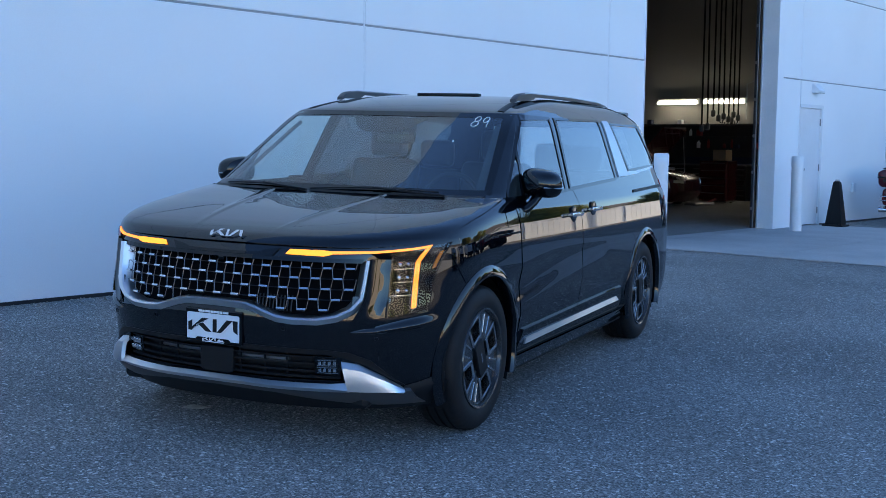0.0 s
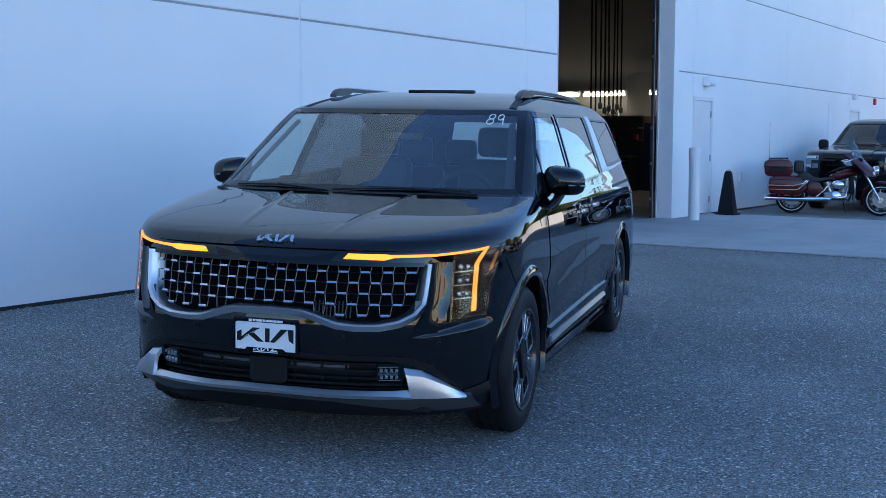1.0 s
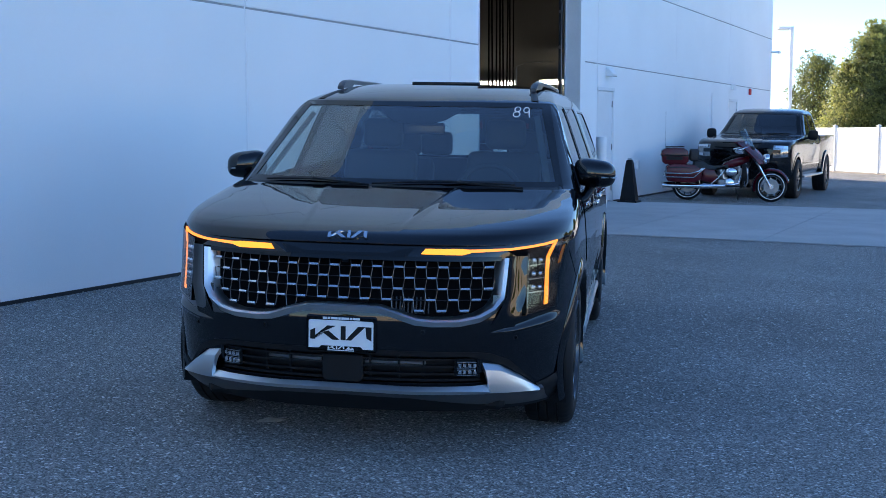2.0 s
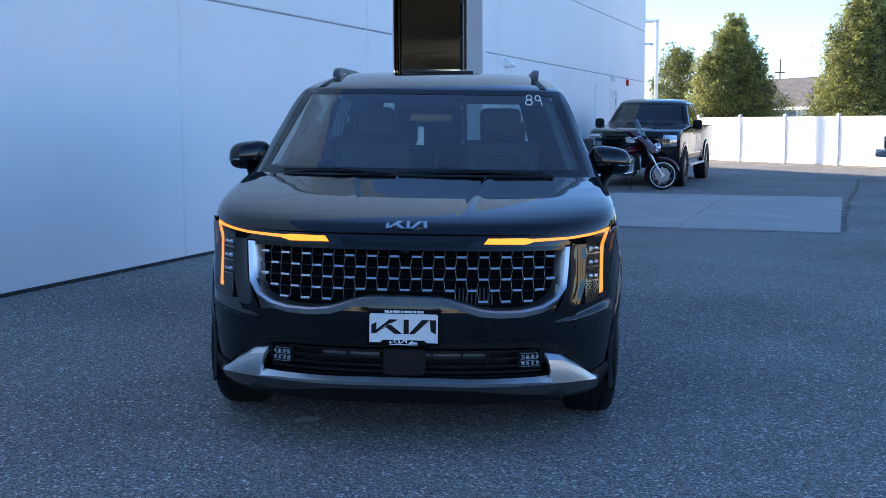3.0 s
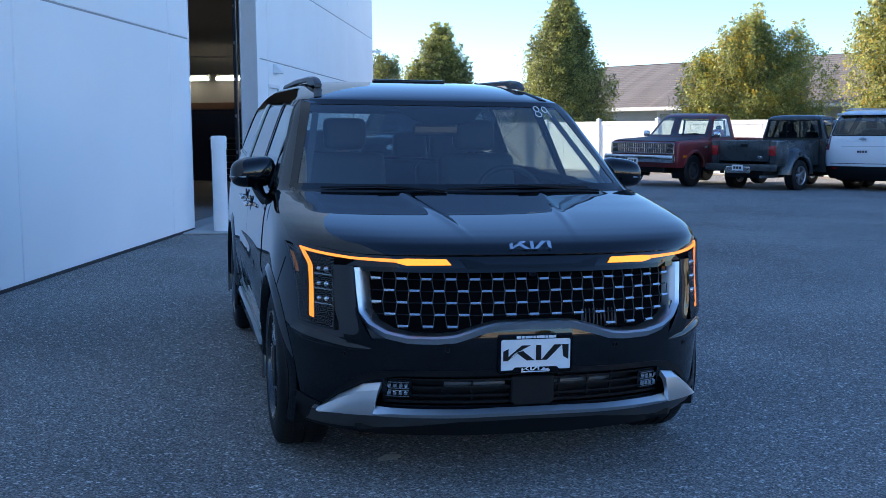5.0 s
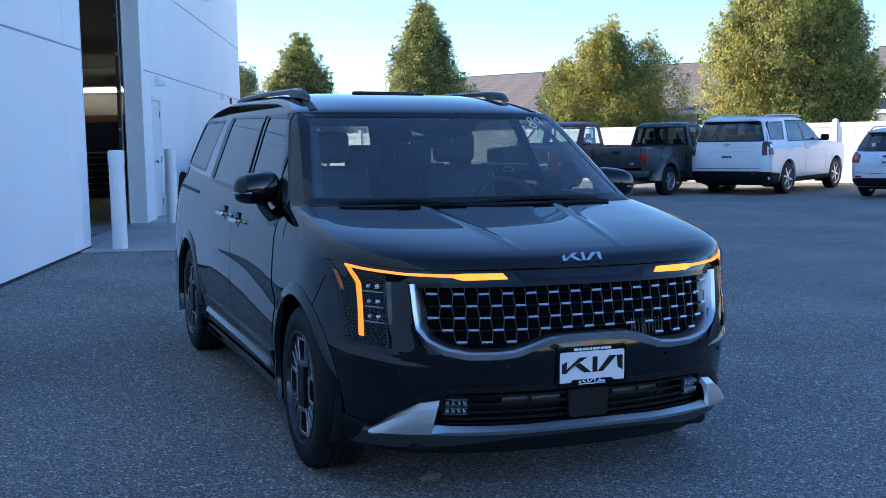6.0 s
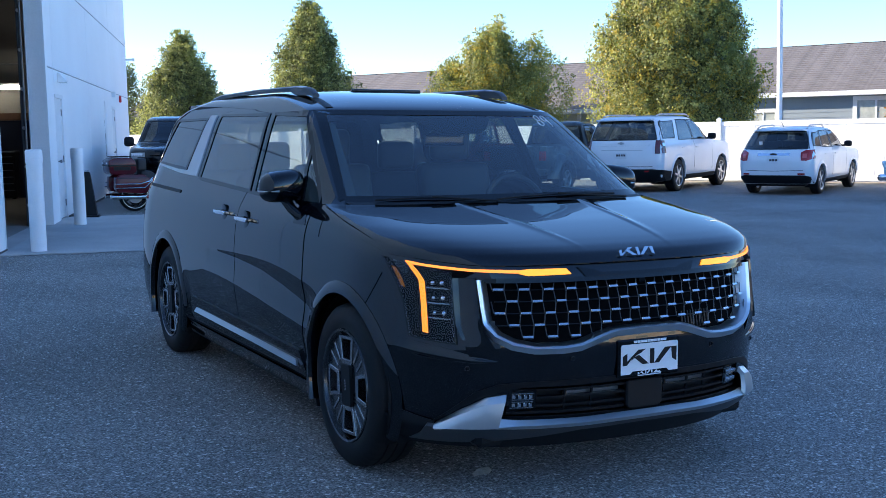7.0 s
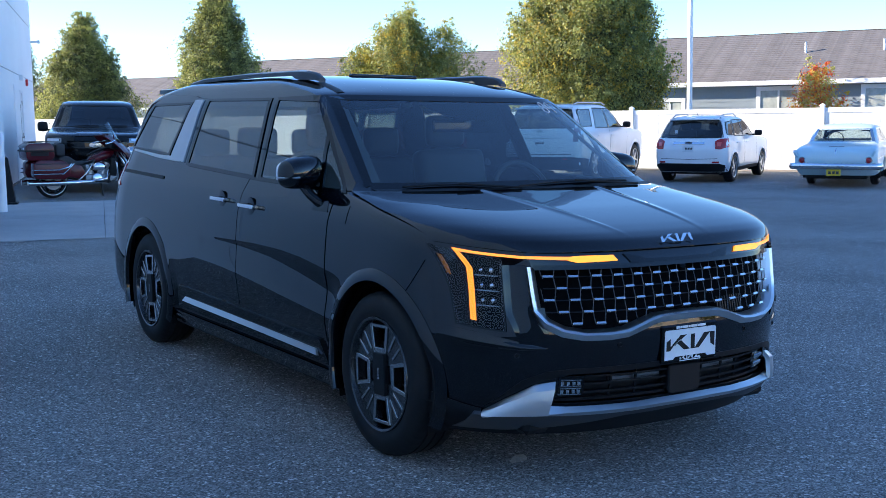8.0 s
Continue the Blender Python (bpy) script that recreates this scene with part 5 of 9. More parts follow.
        part("mirror_glass", glass, M["mirror"], mir)
        line = [(sg * (1.010 + 0.115 * math.sin(a) * 1.0), 0.715 - 0.097 * math.cos(a), 1.205 - 0.004 * math.sin(a)) for a in [radians(20 + 7 * i) for i in range(11)]]
        part("turn_light", tube(line, 0.0045, 6), M["satin"], mir, "thin clear turn light")
        stalk = tube([(sg * 0.930, 0.600, 1.072), (sg * 0.955, 0.620, 1.085), (sg * 0.978, 0.660, 1.118), (sg * 0.995, 0.700, 1.165)], [0.040, 0.034, 0.032, 0.036], 12, flat=0.7)
        part("mirror_stalk", stalk, M["gloss_black"], mir, smooth=60)
        part("mirror_foot", S.side_strip(sg, [(0.50, 1.045), (0.66, 1.045)], [(0.51, 1.095), (0.65, 1.09)], 0.006, 0.008, 6), M["gloss_black"], mir)
    # roof rails
    for sg in (1, -1):
        rail = new("roof_rail"); rail.parent = van
        ys = [1.27 + 2.03 * i / 44 for i in range(45)]
        def top(y):
            return curve_at([(1.27, 1.700), (1.33, 1.734), (1.50, 1.746), (2.2, 1.751), (2.9, 1.740), (3.2, 1.718), (3.30, 1.690)], y)
        def mid_x(y):
            return curve_at([(1.27, 0.600), (1.5, 0.612), (3.0, 0.605), (3.3, 0.585)], y)
        def deep(y):
            return curve_at([(1.27, 0.020), (1.36, 0.045), (1.53, 0.050), (1.58, 0.024), (2.95, 0.024), (3.02, 0.05), (3.2, 0.045), (3.30, 0.03)], y)
        bar = [[(sg * (mid_x(y) + dx), y, top(y) - (deep(y) if low else 0.006 if abs(dx) > 0.016 else 0.0)) for y in ys] for dx, low in ((-0.018, 1), (-0.020, 0), (-0.012, 0), (0.012, 0), (0.020, 0), (0.018, 1), (-0.018, 1))]
        bar_ = grid(bar)
        bmesh.ops.remove_doubles(bar_, verts=bar_.verts, dist=0.0002)
        bmesh.ops.holes_fill(bar_, edges=bar_.edges)
        part("rail_bar", bar_, M["grey_trim"], rail, smooth=40)
        # brighter strip puts the rail's lit upper side into its colour
        part("rail_top", grid([[(sg * (mid_x(y) + dx), y, top(y) + dz) for y in ys[3:-3]] for dx, dz in ((0.019, -0.010), (0.017, 0.001), (-0.010, 0.004), (-0.014, 0.0))], thick=0.002), M["satin"], rail, "satin metal rail top, brighter to carry its highlight", smooth=50)
    def roof_z(x, y):
        lo_, hi_ = 1.55, 1.737
        for _ in range(24):
            m_ = (lo_ + hi_) / 2
            inner = S.side_x(y, m_) > x if S.level(m_)[0] < y < S.level(m_)[4] else False
            lo_, hi_ = (m_, hi_) if inner else (lo_, m_)
        return lo_
    for sg in (1, -1):
        rows = []
        for dx in (-0.022, -0.018, 0.018, 0.022):
            rows.append([(sg * (mix(0.640, 0.600, t) + dx), mix(0.985, 1.30, t), roof_z(mix(0.640, 0.600, t) + dx, mix(0.985, 1.30, t)) + (0.004 if abs(dx) < 0.02 else 0.0005)) for t in [i / 16 for i in range(17)]])
        part("roof_ditch", grid(rows), M["black_plastic"], van, "black roof ditch moulding", smooth=50)
    part("sunroof_lip", box(-0.222, 0.222, 1.63, 1.68, 1.726, 1.745, 0.008, seg=2), M["gloss_black"], van, "raised black edge of the glass roof", smooth=50)
    fin = prism([(3.30, 1.66), (3.55, 1.655), (3.52, 1.70), (3.45, 1.705)], "x", -0.025, 0.025, 0.008)
    part("aerial", fin, M["black_paint"], van)
    part("rear_spoiler", box(-0.58, 0.58, 3.55, 3.92, 1.655, 1.690, 0.014, seg=2), M["gloss_black"], van, smooth=50)
    # tail lamps, seen edge on
    for sg in (1, -1):
        part("tail_light", S.side_strip(sg, [(3.66, 1.02), (3.95, 1.05)], [(3.66, 1.17), (3.92, 1.17)], 0.006, 0.01, 6), M["red_lens"], van, "red tail light")
    # cabin
    part("cabin_floor", box(-0.86, 0.86, 0.0, 3.95, 0.42, 0.46), M["cabin"], van)
    dash = prism([(0.16, 0.75), (0.20, 1.10), (0.42, 1.135), (0.62, 1.10), (0.66, 0.98), (0.58, 0.75)], "x", -0.84, 0.84, 0.03, seg=2)
    part("dashboard", dash, M["cabin"], van, smooth=50)
    wheel_ = bmesh.new()
    ring = [(0.185 * math.cos(math.tau * i / 32), 0.185 * math.sin(math.tau * i / 32)) for i in range(33)]
    wm = Matrix.Translation((0.40, 0.80, 1.075)) @ pose(0, 0, 0, 68, 0, 0)
    tube([wm @ Vector((a, b, 0)) for a, b in ring], 0.016, 8, wheel_)
    for ang in (0, 180, 270):
        tube([wm @ Vector((0, 0, 0)), wm @ Vector((0.18 * math.cos(radians(ang)), 0.18 * math.sin(radians(ang)), 0))], 0.02, 6, wheel_)
    part("steering_wheel", wheel_, M["cabin"], van, smooth=60)
    for x, y in ((-0.40, 1.18), (0.40, 1.18), (-0.45, 2.05), (0.45, 2.05)):
        make_seat(van, x, y, 0.58 if y < 2 else 0.50, 0.47)
    make_seat(van, -0.38, 3.0, 0.48, 0.56)
    make_seat(van, 0.38, 3.0, 0.48, 0.56)
    part("rear_view_mirror", box(-0.125, 0.125, 0.90, 0.925, 1.415, 1.485, 0.02, seg=3), M["gloss_black"], van)
    part("screen", box(-0.45, 0.62, 0.44, 0.455, 1.10, 1.17, 0.006), M["gloss_black"], van)
    return van


make_van()

# ---- the parked vehicles ----
def simple_wheel(parent, sign, x, y, r, rim_r, width, mat_rim, spokes=6, dish=0.02):
    w = new("wheel")
    w.parent = parent
    w.location = (sign * x, y, r)
    if sign < 0:
        w.rotation_euler = (0.3, 0, math.pi)
    h = width / 2
    part("tyre", lathe([(-h + .01, rim_r), (-h, rim_r + .03), (-h + .004, r - .035), (-h + .03, r - .003), (-h * .4, r), (-.01, r), (-.008, r - .008), (.008, r - .008), (.01, r), (h * .4, r), (h - .03, r - .003), (h - .004, r - .035), (h, rim_r + .03), (h - .01, rim_r)], 40, "x", closed=True), M["rubber"], w, smooth=35)
    bm = lathe([(h - .012, rim_r), (h - .004, rim_r + .012), (h - .016, rim_r - .012), (-h + .02, rim_r - .02), (-h + .02, rim_r - .004)], 40, "x", closed=True)
    for i in range(spokes):
        a = math.tau * i / spokes
        b = prism([(-0.035, 0.03), (0.035, 0.03), (0.022, rim_r - .005), (-0.022, rim_r - .005)], "x", h - dish - 0.045, h - dish, 0.006)
        bmesh.ops.rotate(b, cent=(0, 0, 0), matrix=Matrix.Rotation(a, 3, "X"), verts=b.verts)
        merged(bm, b)
    lathe([(h - dish - .05, .055), (h - dish + .004, .055), (h - dish + .012, .04), (h - dish + .012, .001)], 20, "x", bm)
    part("rim", bm, M[mat_rim], w, smooth=35)
    part("brake_disc", lathe([(-.04, rim_r * .72), (-.02, rim_r * .72), (-.02, .03), (-.04, .03)], 28, "x", closed=True), M["dark_metal"], w)
    return w


def car_body(root, S, paint, hubs, arch_r, arch_z, wins, shield, rear, levels, glass="tint", trim="black_plastic", inner=0.62):
    """The skin with its openings, panes, window frames, arches and wheel houses."""
    def hole(x, y, z):
        if abs(x) > inner and z < arch_z + arch_r and any((y - h) ** 2 + (z - arch_z) ** 2 < (arch_r * 1.06) ** 2 for h in hubs):
            return True
        if abs(x) > 0.4 and any(inside(q, y, z) for q in wins):
            return True
        if shield and y < 2.2 and inside(shield, x, z):
            return True
        if rear and y > 1.2 and inside(rear, x, z) and y > S.level(z)[0] + 0.9:
            return True
        return False
    part("body", S.skin(levels, 12, 56, 8, hole), M[paint], root, smooth=38)
    for sg in (1, -1):
        for q in wins:
            g = part("side_window", S.side_patch(sg, q, 0.0, 8, 6, grow=0.02), M[glass], root, smooth=60)
            g.visible_shadow = False
            a, b, c, d = [Vector(p) for p in q]
            mid = (a + b + c + d) / 4
            t = bmesh.new()
            for p0, p1 in ((a, b), (b, c), (c, d), (d, a)):
                S.side_strip(sg, [tuple(p0), tuple(p1)], [tuple(p + (p - mid).normalized() * 0.04) for p in (p0, p1)], 0.004, 0.008, 5, t)
            part("window_trim", t, M[trim], root)
        for h in hubs:
            rows = []
            for rr, oo in ((0.965, -0.06), (0.97, 0.008), (1.10, 0.012), (1.14, 0.0)):
                rows.append([(sg * (S.side_x(h + rr * arch_r * math.cos(radians(a)), max(S.rows[0][0], arch_z + rr * arch_r * math.sin(radians(a)))) + oo), h + rr * arch_r * math.cos(radians(a)), max(S.rows[0][0], arch_z + rr * arch_r * math.sin(radians(a)))) for a in range(-15, 196, 7)])
            part("wheel_arch", grid(rows), M[paint], root, smooth=50)
            w = S.level(0.6)[3]
            rows = [[(sg * xx, h + arch_r * 1.05 * math.cos(radians(a)), arch_z + arch_r * 1.05 * math.sin(radians(a))) for a in range(-25, 206, 10)] for xx in (w - 0.04, inner)]
            hs = grid(rows)
            grid([rows[1], [(sg * inner, h, arch_z)] * len(rows[1])], hs)
            part("wheel_house", hs, M["black_plastic"], root)
    for quad, kind, pt in ((shield, "windscreen", S.front_y), (rear, "rear_window", S.rear_y)):
        if quad:
            a, b, c, d = [Vector(p) for p in quad]
            s = -1 if kind == "windscreen" else 1
            def patch(grow, off):
                rows = []
                for j in range(9):
                    v = -grow + (1 + 2 * grow) * j / 8
                    row = []
                    for i in range(15):
                        u = -grow + (1 + 2 * grow) * i / 14
                        p = (a * (1 - u) + d * u) * (1 - v) + (b * (1 - u) + c * u) * v
                        row.append((p.x, pt(p.x, p.y) + s * off, p.y))
                    rows.append(row)
                return rows
            g = part(kind, grid(patch(0.015, 0.0)), M[glass], root, smooth=60)
            g.visible_shadow = False
            r = patch(0.0, 0.004)
            o = patch(0.05, 0.004)
            f = bmesh.new()
            for e0, e1 in ((r[0], o[0]), (r[-1], o[-1]), ([q[0] for q in r], [q[0] for q in o]), ([q[-1] for q in r], [q[-1] for q in o])):
                grid([e0, e1], f, 0.006)
            part(kind + "_rim", f, M[trim], root)


def cabin_seats(root, xs, ys, z, glass_z):
    for y in ys:
        for x in xs:
            make_seat(root, x, y, z, 0.5)


def underside(root, w, y0, y1, z0, z1):
    part("underbody", box(-w, w, y0, y1, z0, z1, 0.03), M["black_plastic"], root)


def side_mirror(root, sg, x, y, z, mat, sx=0.11, sz=0.085):
    m = new("mirror"); m.parent = root
    h = bmesh.new()
    bmesh.ops.create_uvsphere(h, u_segments=16, v_segments=10, radius=1)
    for v in h.verts:
        v.co = Vector((math.copysign(abs(v.co.x) ** .6, v.co.x) * sx, math.copysign(abs(v.co.y) ** .8, v.co.y) * .06, math.copysign(abs(v.co.z) ** .6, v.co.z) * sz))
    h.transform(Matrix.Translation((sg * (x + sx + 0.04), y, z)))
    part("mirror_cap", h, M[mat], m, smooth=60)
    part("mirror_arm", tube([(sg * (x - 0.08), y - 0.02, z - sz * .7), (sg * (x + 0.1), y, z - sz * .6)], 0.022, 8), M["black_plastic"], m)


def handles(root, S, places, mat):
    for sg in (1, -1):
        for y, z in places:
            x = sg * (S.side_x(y, z) + 0.025)
            part("door_handle", box(x - .012, x + .012, y - .09, y + .09, z - .014, z + .014, .006), M[mat], root)


def door_seams(root, S, ys, z0, z1):
    for sg in (1, -1):
        for y in ys:
            part("door_seam", S.side_strip(sg, [(y, z0), (y, z1)], [(y + 0.009, z0), (y + 0.009, z1)], 0.0015, 0.002, 6), M["black_plastic"], root)


def ladder(z0, z1, n):
    return [mix(z0, z1, i / n) for i in range(n + 1)]


def make_large_suv(m):
    root = thing("suv", "large white SUV with dark lower bumper parked nose to the fence", "car", m)
    R = [
        (0.30, -0.85, 0.6, 3.2, 0.95, 4.22, 0.35, 4), (0.45, -0.95, 0.6, 3.2, 1.00, 4.32, 0.35, 4), (0.70, -0.97, 0.6, 3.2, 1.02, 4.34, 0.3, 4.5),
        (1.00, -0.95, 0.6, 3.2, 1.03, 4.32, 0.3, 4.5), (1.12, -0.90, 0.6, 3.4, 1.02, 4.30, 0.3, 4.5), (1.20, -0.60, 0.6, 4, 1.00, 4.28, 0.3, 4.5),
        (1.25, 0.20, 0.6, 4, 0.985, 4.27, 0.3, 4.5), (1.30, 0.72, 0.35, 3, 0.97, 4.25, 0.3, 4.5), (1.60, 1.15, 0.3, 3, 0.87, 4.18, 0.3, 4.5),
        (1.80, 1.48, 0.3, 3, 0.79, 4.10, 0.3, 4.5), (1.86, 1.62, 0.4, 3, 0.75, 4.04, 0.35, 4.5), (1.90, 1.90, 0.5, 3, 0.68, 3.9, 0.5, 4), (1.92, 2.30, 0.5, 3, 0.5, 3.6, 0.5, 3)]
    S = Shell(R)
    lv = ladder(0.30, 1.18, 24) + ladder(1.2, 1.3, 9) + ladder(1.32, 1.80, 16) + ladder(1.82, 1.92, 8)
    wins = [[(0.98, 1.31), (1.52, 1.76), (2.02, 1.79), (1.98, 1.31)], [(2.08, 1.31), (2.12, 1.79), (2.80, 1.79), (3.00, 1.31)], [(3.26, 1.36), (3.06, 1.77), (3.92, 1.75), (3.98, 1.36)]]
    car_body(root, S, "white_paint", (0, 3.07), 0.47, 0.41, wins, [(-0.80, 1.33), (-0.66, 1.76), (0.66, 1.76), (0.80, 1.33)], [(-0.86, 1.33), (-0.74, 1.77), (0.74, 1.77), (0.86, 1.33)], lv)
    for sg in (1, -1):
        for y in (0, 3.07):
            simple_wheel(root, sg, 0.88, y, 0.405, 0.265, 0.27, "alloy", 6)
    underside(root, 0.80, 0.4, 4.1, 0.26, 0.42)
    part("rear_bumper", S.rear_strip([(-1.0, 0.30), (-.5, .30), (.5, .30), (1.0, 0.30)], [(-1.0, 0.58), (-.8, .60), (.8, .60), (1.0, 0.58)], 0.036, 0.04, 8, 3), M["black_plastic"], root, "black lower bumper", smooth=50)
    for sg in (1, -1):
        part("side_skirt", S.side_strip(sg, [(0.5, 0.30), (2.56, 0.30)], [(0.5, 0.40), (2.56, 0.40)], 0.02, 0.03, 10), M["black_plastic"], root)
        lamp = part("tail_light", S.rear_strip([(sg * 0.87, 0.98), (sg * 0.985, 0.98)], [(sg * 0.86, 1.31), (sg * 0.955, 1.31)], 0.014, 0.02, 5, 4), M["dark_lens"], root, "smoked dark red tail light", smooth=50)
        part("tail_side", S.side_strip(sg, [(4.00, 0.99), (4.20, 0.99)], [(3.99, 1.30), (4.17, 1.30)], 0.022, 0.02, 6), M["dark_lens"], root)
        # small chrome patch set on the side of the dark lens
        part("tail_glint", S.side_strip(sg, [(4.04, 1.16), (4.15, 1.16)], [(4.04, 1.24), (4.14, 1.24)], 0.026, 0.006, 4), M["lamp_chrome"], root, "bright patch on the side of the tail light")
        part("bumper_side", S.side_strip(sg, [(3.55, 0.30), (4.22, 0.30)], [(3.60, 0.53), (4.22, 0.58)], 0.024, 0.03, 12), M["black_plastic"], root)
        part("reflector", S.rear_strip([(sg * 0.62, 0.535), (sg * 0.88, 0.535)], [(sg * 0.62, 0.57), (sg * 0.88, 0.57)], 0.035, 0.01, 3), M["red_lens"], root)
        side_mirror(root, sg, 1.0, 1.12, 1.36, "black_plastic")
        part("roof_rail", tube([(sg * 0.72, 1.7, 1.885), (sg * 0.70, 1.9, 1.945), (sg * 0.70, 3.6, 1.945), (sg * 0.71, 3.85, 1.90)], 0.018, 8), M["satin"], root, smooth=60)
    part("tailgate_seam", S.rear_strip([(-0.82, 0.66), (0.82, 0.66)], [(-0.82, 0.672), (0.82, 0.672)], 0.004, 0.004, 8), M["black_plastic"], root)
    part("tailgate_strip", S.rear_strip([(-0.72, 1.175), (0.72, 1.175)], [(-0.72, 1.215), (0.72, 1.215)], 0.012, 0.02, 8), M["white_paint"], root)
    part("tailgate_line", S.rear_strip([(-0.55, 1.06), (0.55, 1.06)], [(-0.55, 1.075), (0.55, 1.075)], 0.006, 0.008, 8), M["satin"], root)
    part("tailgate_ledge", S.rear_strip([(-0.78, 0.78), (0.0, 0.76), (0.78, 0.78)], [(-0.78, 0.80), (0.0, 0.78), (0.78, 0.80)], 0.014, 0.02, 8), M["white_paint"], root)
    part("license_plate", box(-0.15, 0.15, 4.335, 4.345, 0.87, 1.02, 0.004), M["plate"], root)
    bars = [part("plate_bar", box(x, x + 0.05, 4.345, 4.348, 0.92, 0.97), M["dark_metal"], root) for x in (-0.11, -0.045, 0.02, 0.08)]
    part("badge", prism([(-0.09, -0.02), (-0.03, -0.02), (-0.03, -0.035), (0.03, -0.035), (0.03, -0.02), (0.09, -0.02), (0.08, 0.02), (0.03, 0.02), (0.03, 0.035), (-0.03, 0.035), (-0.03, 0.02), (-0.08, 0.02)], "y", 0, 0.012), M["satin"], root).location = (0, 4.335, 1.24)
    part("spoiler", box(-0.74, 0.74, 3.98, 4.20, 1.79, 1.835, 0.015, seg=2), M["white_paint"], root, smooth=50)
    handles(root, S, [(1.92, 1.10), (2.88, 1.10)], "white_paint")
    door_seams(root, S, (0.72, 2.03), 0.5, 1.28)
    cabin_seats(root, (-0.42, 0.42), (1.7, 2.7), 0.72, 1.3)
    return root


def make_compact_suv(m):
    root = thing("suv", "small white SUV with red tail lights parked nose to the fence", "car", m)
    R = [
        (0.28, -0.82, 0.5, 3, 0.86, 3.70, 0.4, 3.2), (0.45, -0.92, 0.5, 3, 0.91, 3.82, 0.4, 3.2), (0.80, -0.92, 0.5, 3, 0.925, 3.84, 0.4, 3.2),
        (0.98, -0.82, 0.5, 3.2, 0.92, 3.80, 0.4, 3.2), (1.05, -0.45, 0.6, 3.6, 0.905, 3.76, 0.4, 3.2), (1.10, 0.25, 0.6, 3.6, 0.89, 3.73, 0.4, 3.2),
        (1.15, 0.62, 0.4, 3, 0.875, 3.69, 0.4, 3.2), (1.40, 1.00, 0.3, 3, 0.79, 3.50, 0.4, 3.2), (1.58, 1.32, 0.3, 3, 0.71, 3.34, 0.4, 3.2),
        (1.62, 1.45, 0.4, 3, 0.67, 3.27, 0.4, 3.2), (1.66, 1.80, 0.5, 3, 0.56, 3.1, 0.5, 3), (1.68, 2.10, 0.4, 3, 0.4, 2.9, 0.5, 3)]
    S = Shell(R)
    lv = ladder(0.28, 1.04, 22) + ladder(1.05, 1.15, 9) + ladder(1.17, 1.58, 14) + ladder(1.60, 1.68, 7)
    wins = [[(0.90, 1.16), (1.36, 1.52), (1.86, 1.56), (1.86, 1.16)], [(1.96, 1.16), (1.96, 1.56), (2.58, 1.55), (2.72, 1.18)], [(2.82, 1.20), (2.70, 1.53), (3.14, 1.50), (3.36, 1.22)]]
    car_body(root, S, "white_paint", (0, 2.86), 0.41, 0.36, wins, [(-0.72, 1.17), (-0.58, 1.54), (0.58, 1.54), (0.72, 1.17)], [(-0.79, 1.15), (-0.655, 1.55), (0.655, 1.55), (0.79, 1.15)], lv)
    for sg in (1, -1):
        for y in (0, 2.86):
            simple_wheel(root, sg, 0.80, y, 0.355, 0.235, 0.23, "alloy", 5)
        part("tail_light", S.rear_strip([(sg * 0.67, 0.865), (sg * 0.78, 0.855), (sg * 0.895, 0.89)], [(sg * 0.65, 1.06), (sg * 0.75, 1.115), (sg * 0.885, 1.12)], 0.018, 0.02, 5, 5), M["red_lens"], root, "red tail light", smooth=50)
        part("reflector", S.rear_strip([(sg * 0.60, 0.515), (sg * 0.76, 0.515)], [(sg * 0.60, 0.555), (sg * 0.76, 0.555)], 0.03, 0.01, 3), M["red_lens"], root)
        side_mirror(root, sg, 0.90, 0.98, 1.2, "black_plastic", 0.10, 0.075)
        part("lamp_ring", S.rear_strip([(sg * 0.705, 0.93), (sg * 0.80, 0.93)], [(sg * 0.70, 1.03), (sg * 0.80, 1.03)], 0.030, 0.006, 4, 3), M["amber_red"], root, "paler red lamp centre", smooth=50)
        part("tail_side", S.side_strip(sg, [(3.42, 0.90), (3.60, 0.90)], [(3.40, 1.12), (3.56, 1.12)], 0.010, 0.012, 4), M["red_lens"], root)
        rail = new("roof_rail"); rail.parent = root
        part("rail_bar", tube([(sg * 0.62, 1.75, 1.64), (sg * 0.62, 1.95, 1.715), (sg * 0.62, 2.9, 1.705), (sg * 0.62, 3.15, 1.63)], 0.018, 8), M["satin"], rail, smooth=60)
        part("side_skirt", S.side_strip(sg, [(0.45, 0.28), (2.42, 0.28)], [(0.45, 0.36), (2.42, 0.36)], 0.02, 0.03, 10), M["black_plastic"], root)
    underside(root, 0.70, 0.4, 3.5, 0.22, 0.36)
    part("rear_bumper", S.rear_strip([(-0.88, 0.29), (-.4, .29), (.4, .29), (0.88, 0.29)], [(-0.88, 0.46), (-.75, .50), (.75, .50), (0.88, 0.46)], 0.02, 0.03, 8, 3), M["black_plastic"], root, "black lower bumper", smooth=50)
    part("chrome_bar", S.rear_strip([(-0.40, 0.985), (0.40, 0.985)], [(-0.40, 1.045), (0.40, 1.045)], 0.02, 0.02, 6, 2), M["chrome"], root, "chrome tailgate bar", smooth=50)
    part("badge", prism([(-0.09, -0.018), (-0.03, -0.018), (-0.03, -0.035), (0.03, -0.035), (0.03, -0.018), (0.09, -0.018), (0.08, 0.018), (0.03, 0.018), (0.03, 0.035), (-0.03, 0.035), (-0.03, 0.018), (-0.08, 0.018)], "y", 0, 0.012), M["black_plastic"], root).location = (0, 3.80, 1.015)
    part("license_plate", box(-0.15, 0.15, 3.835, 3.848, 0.80, 0.95, 0.004), M["plate"], root)
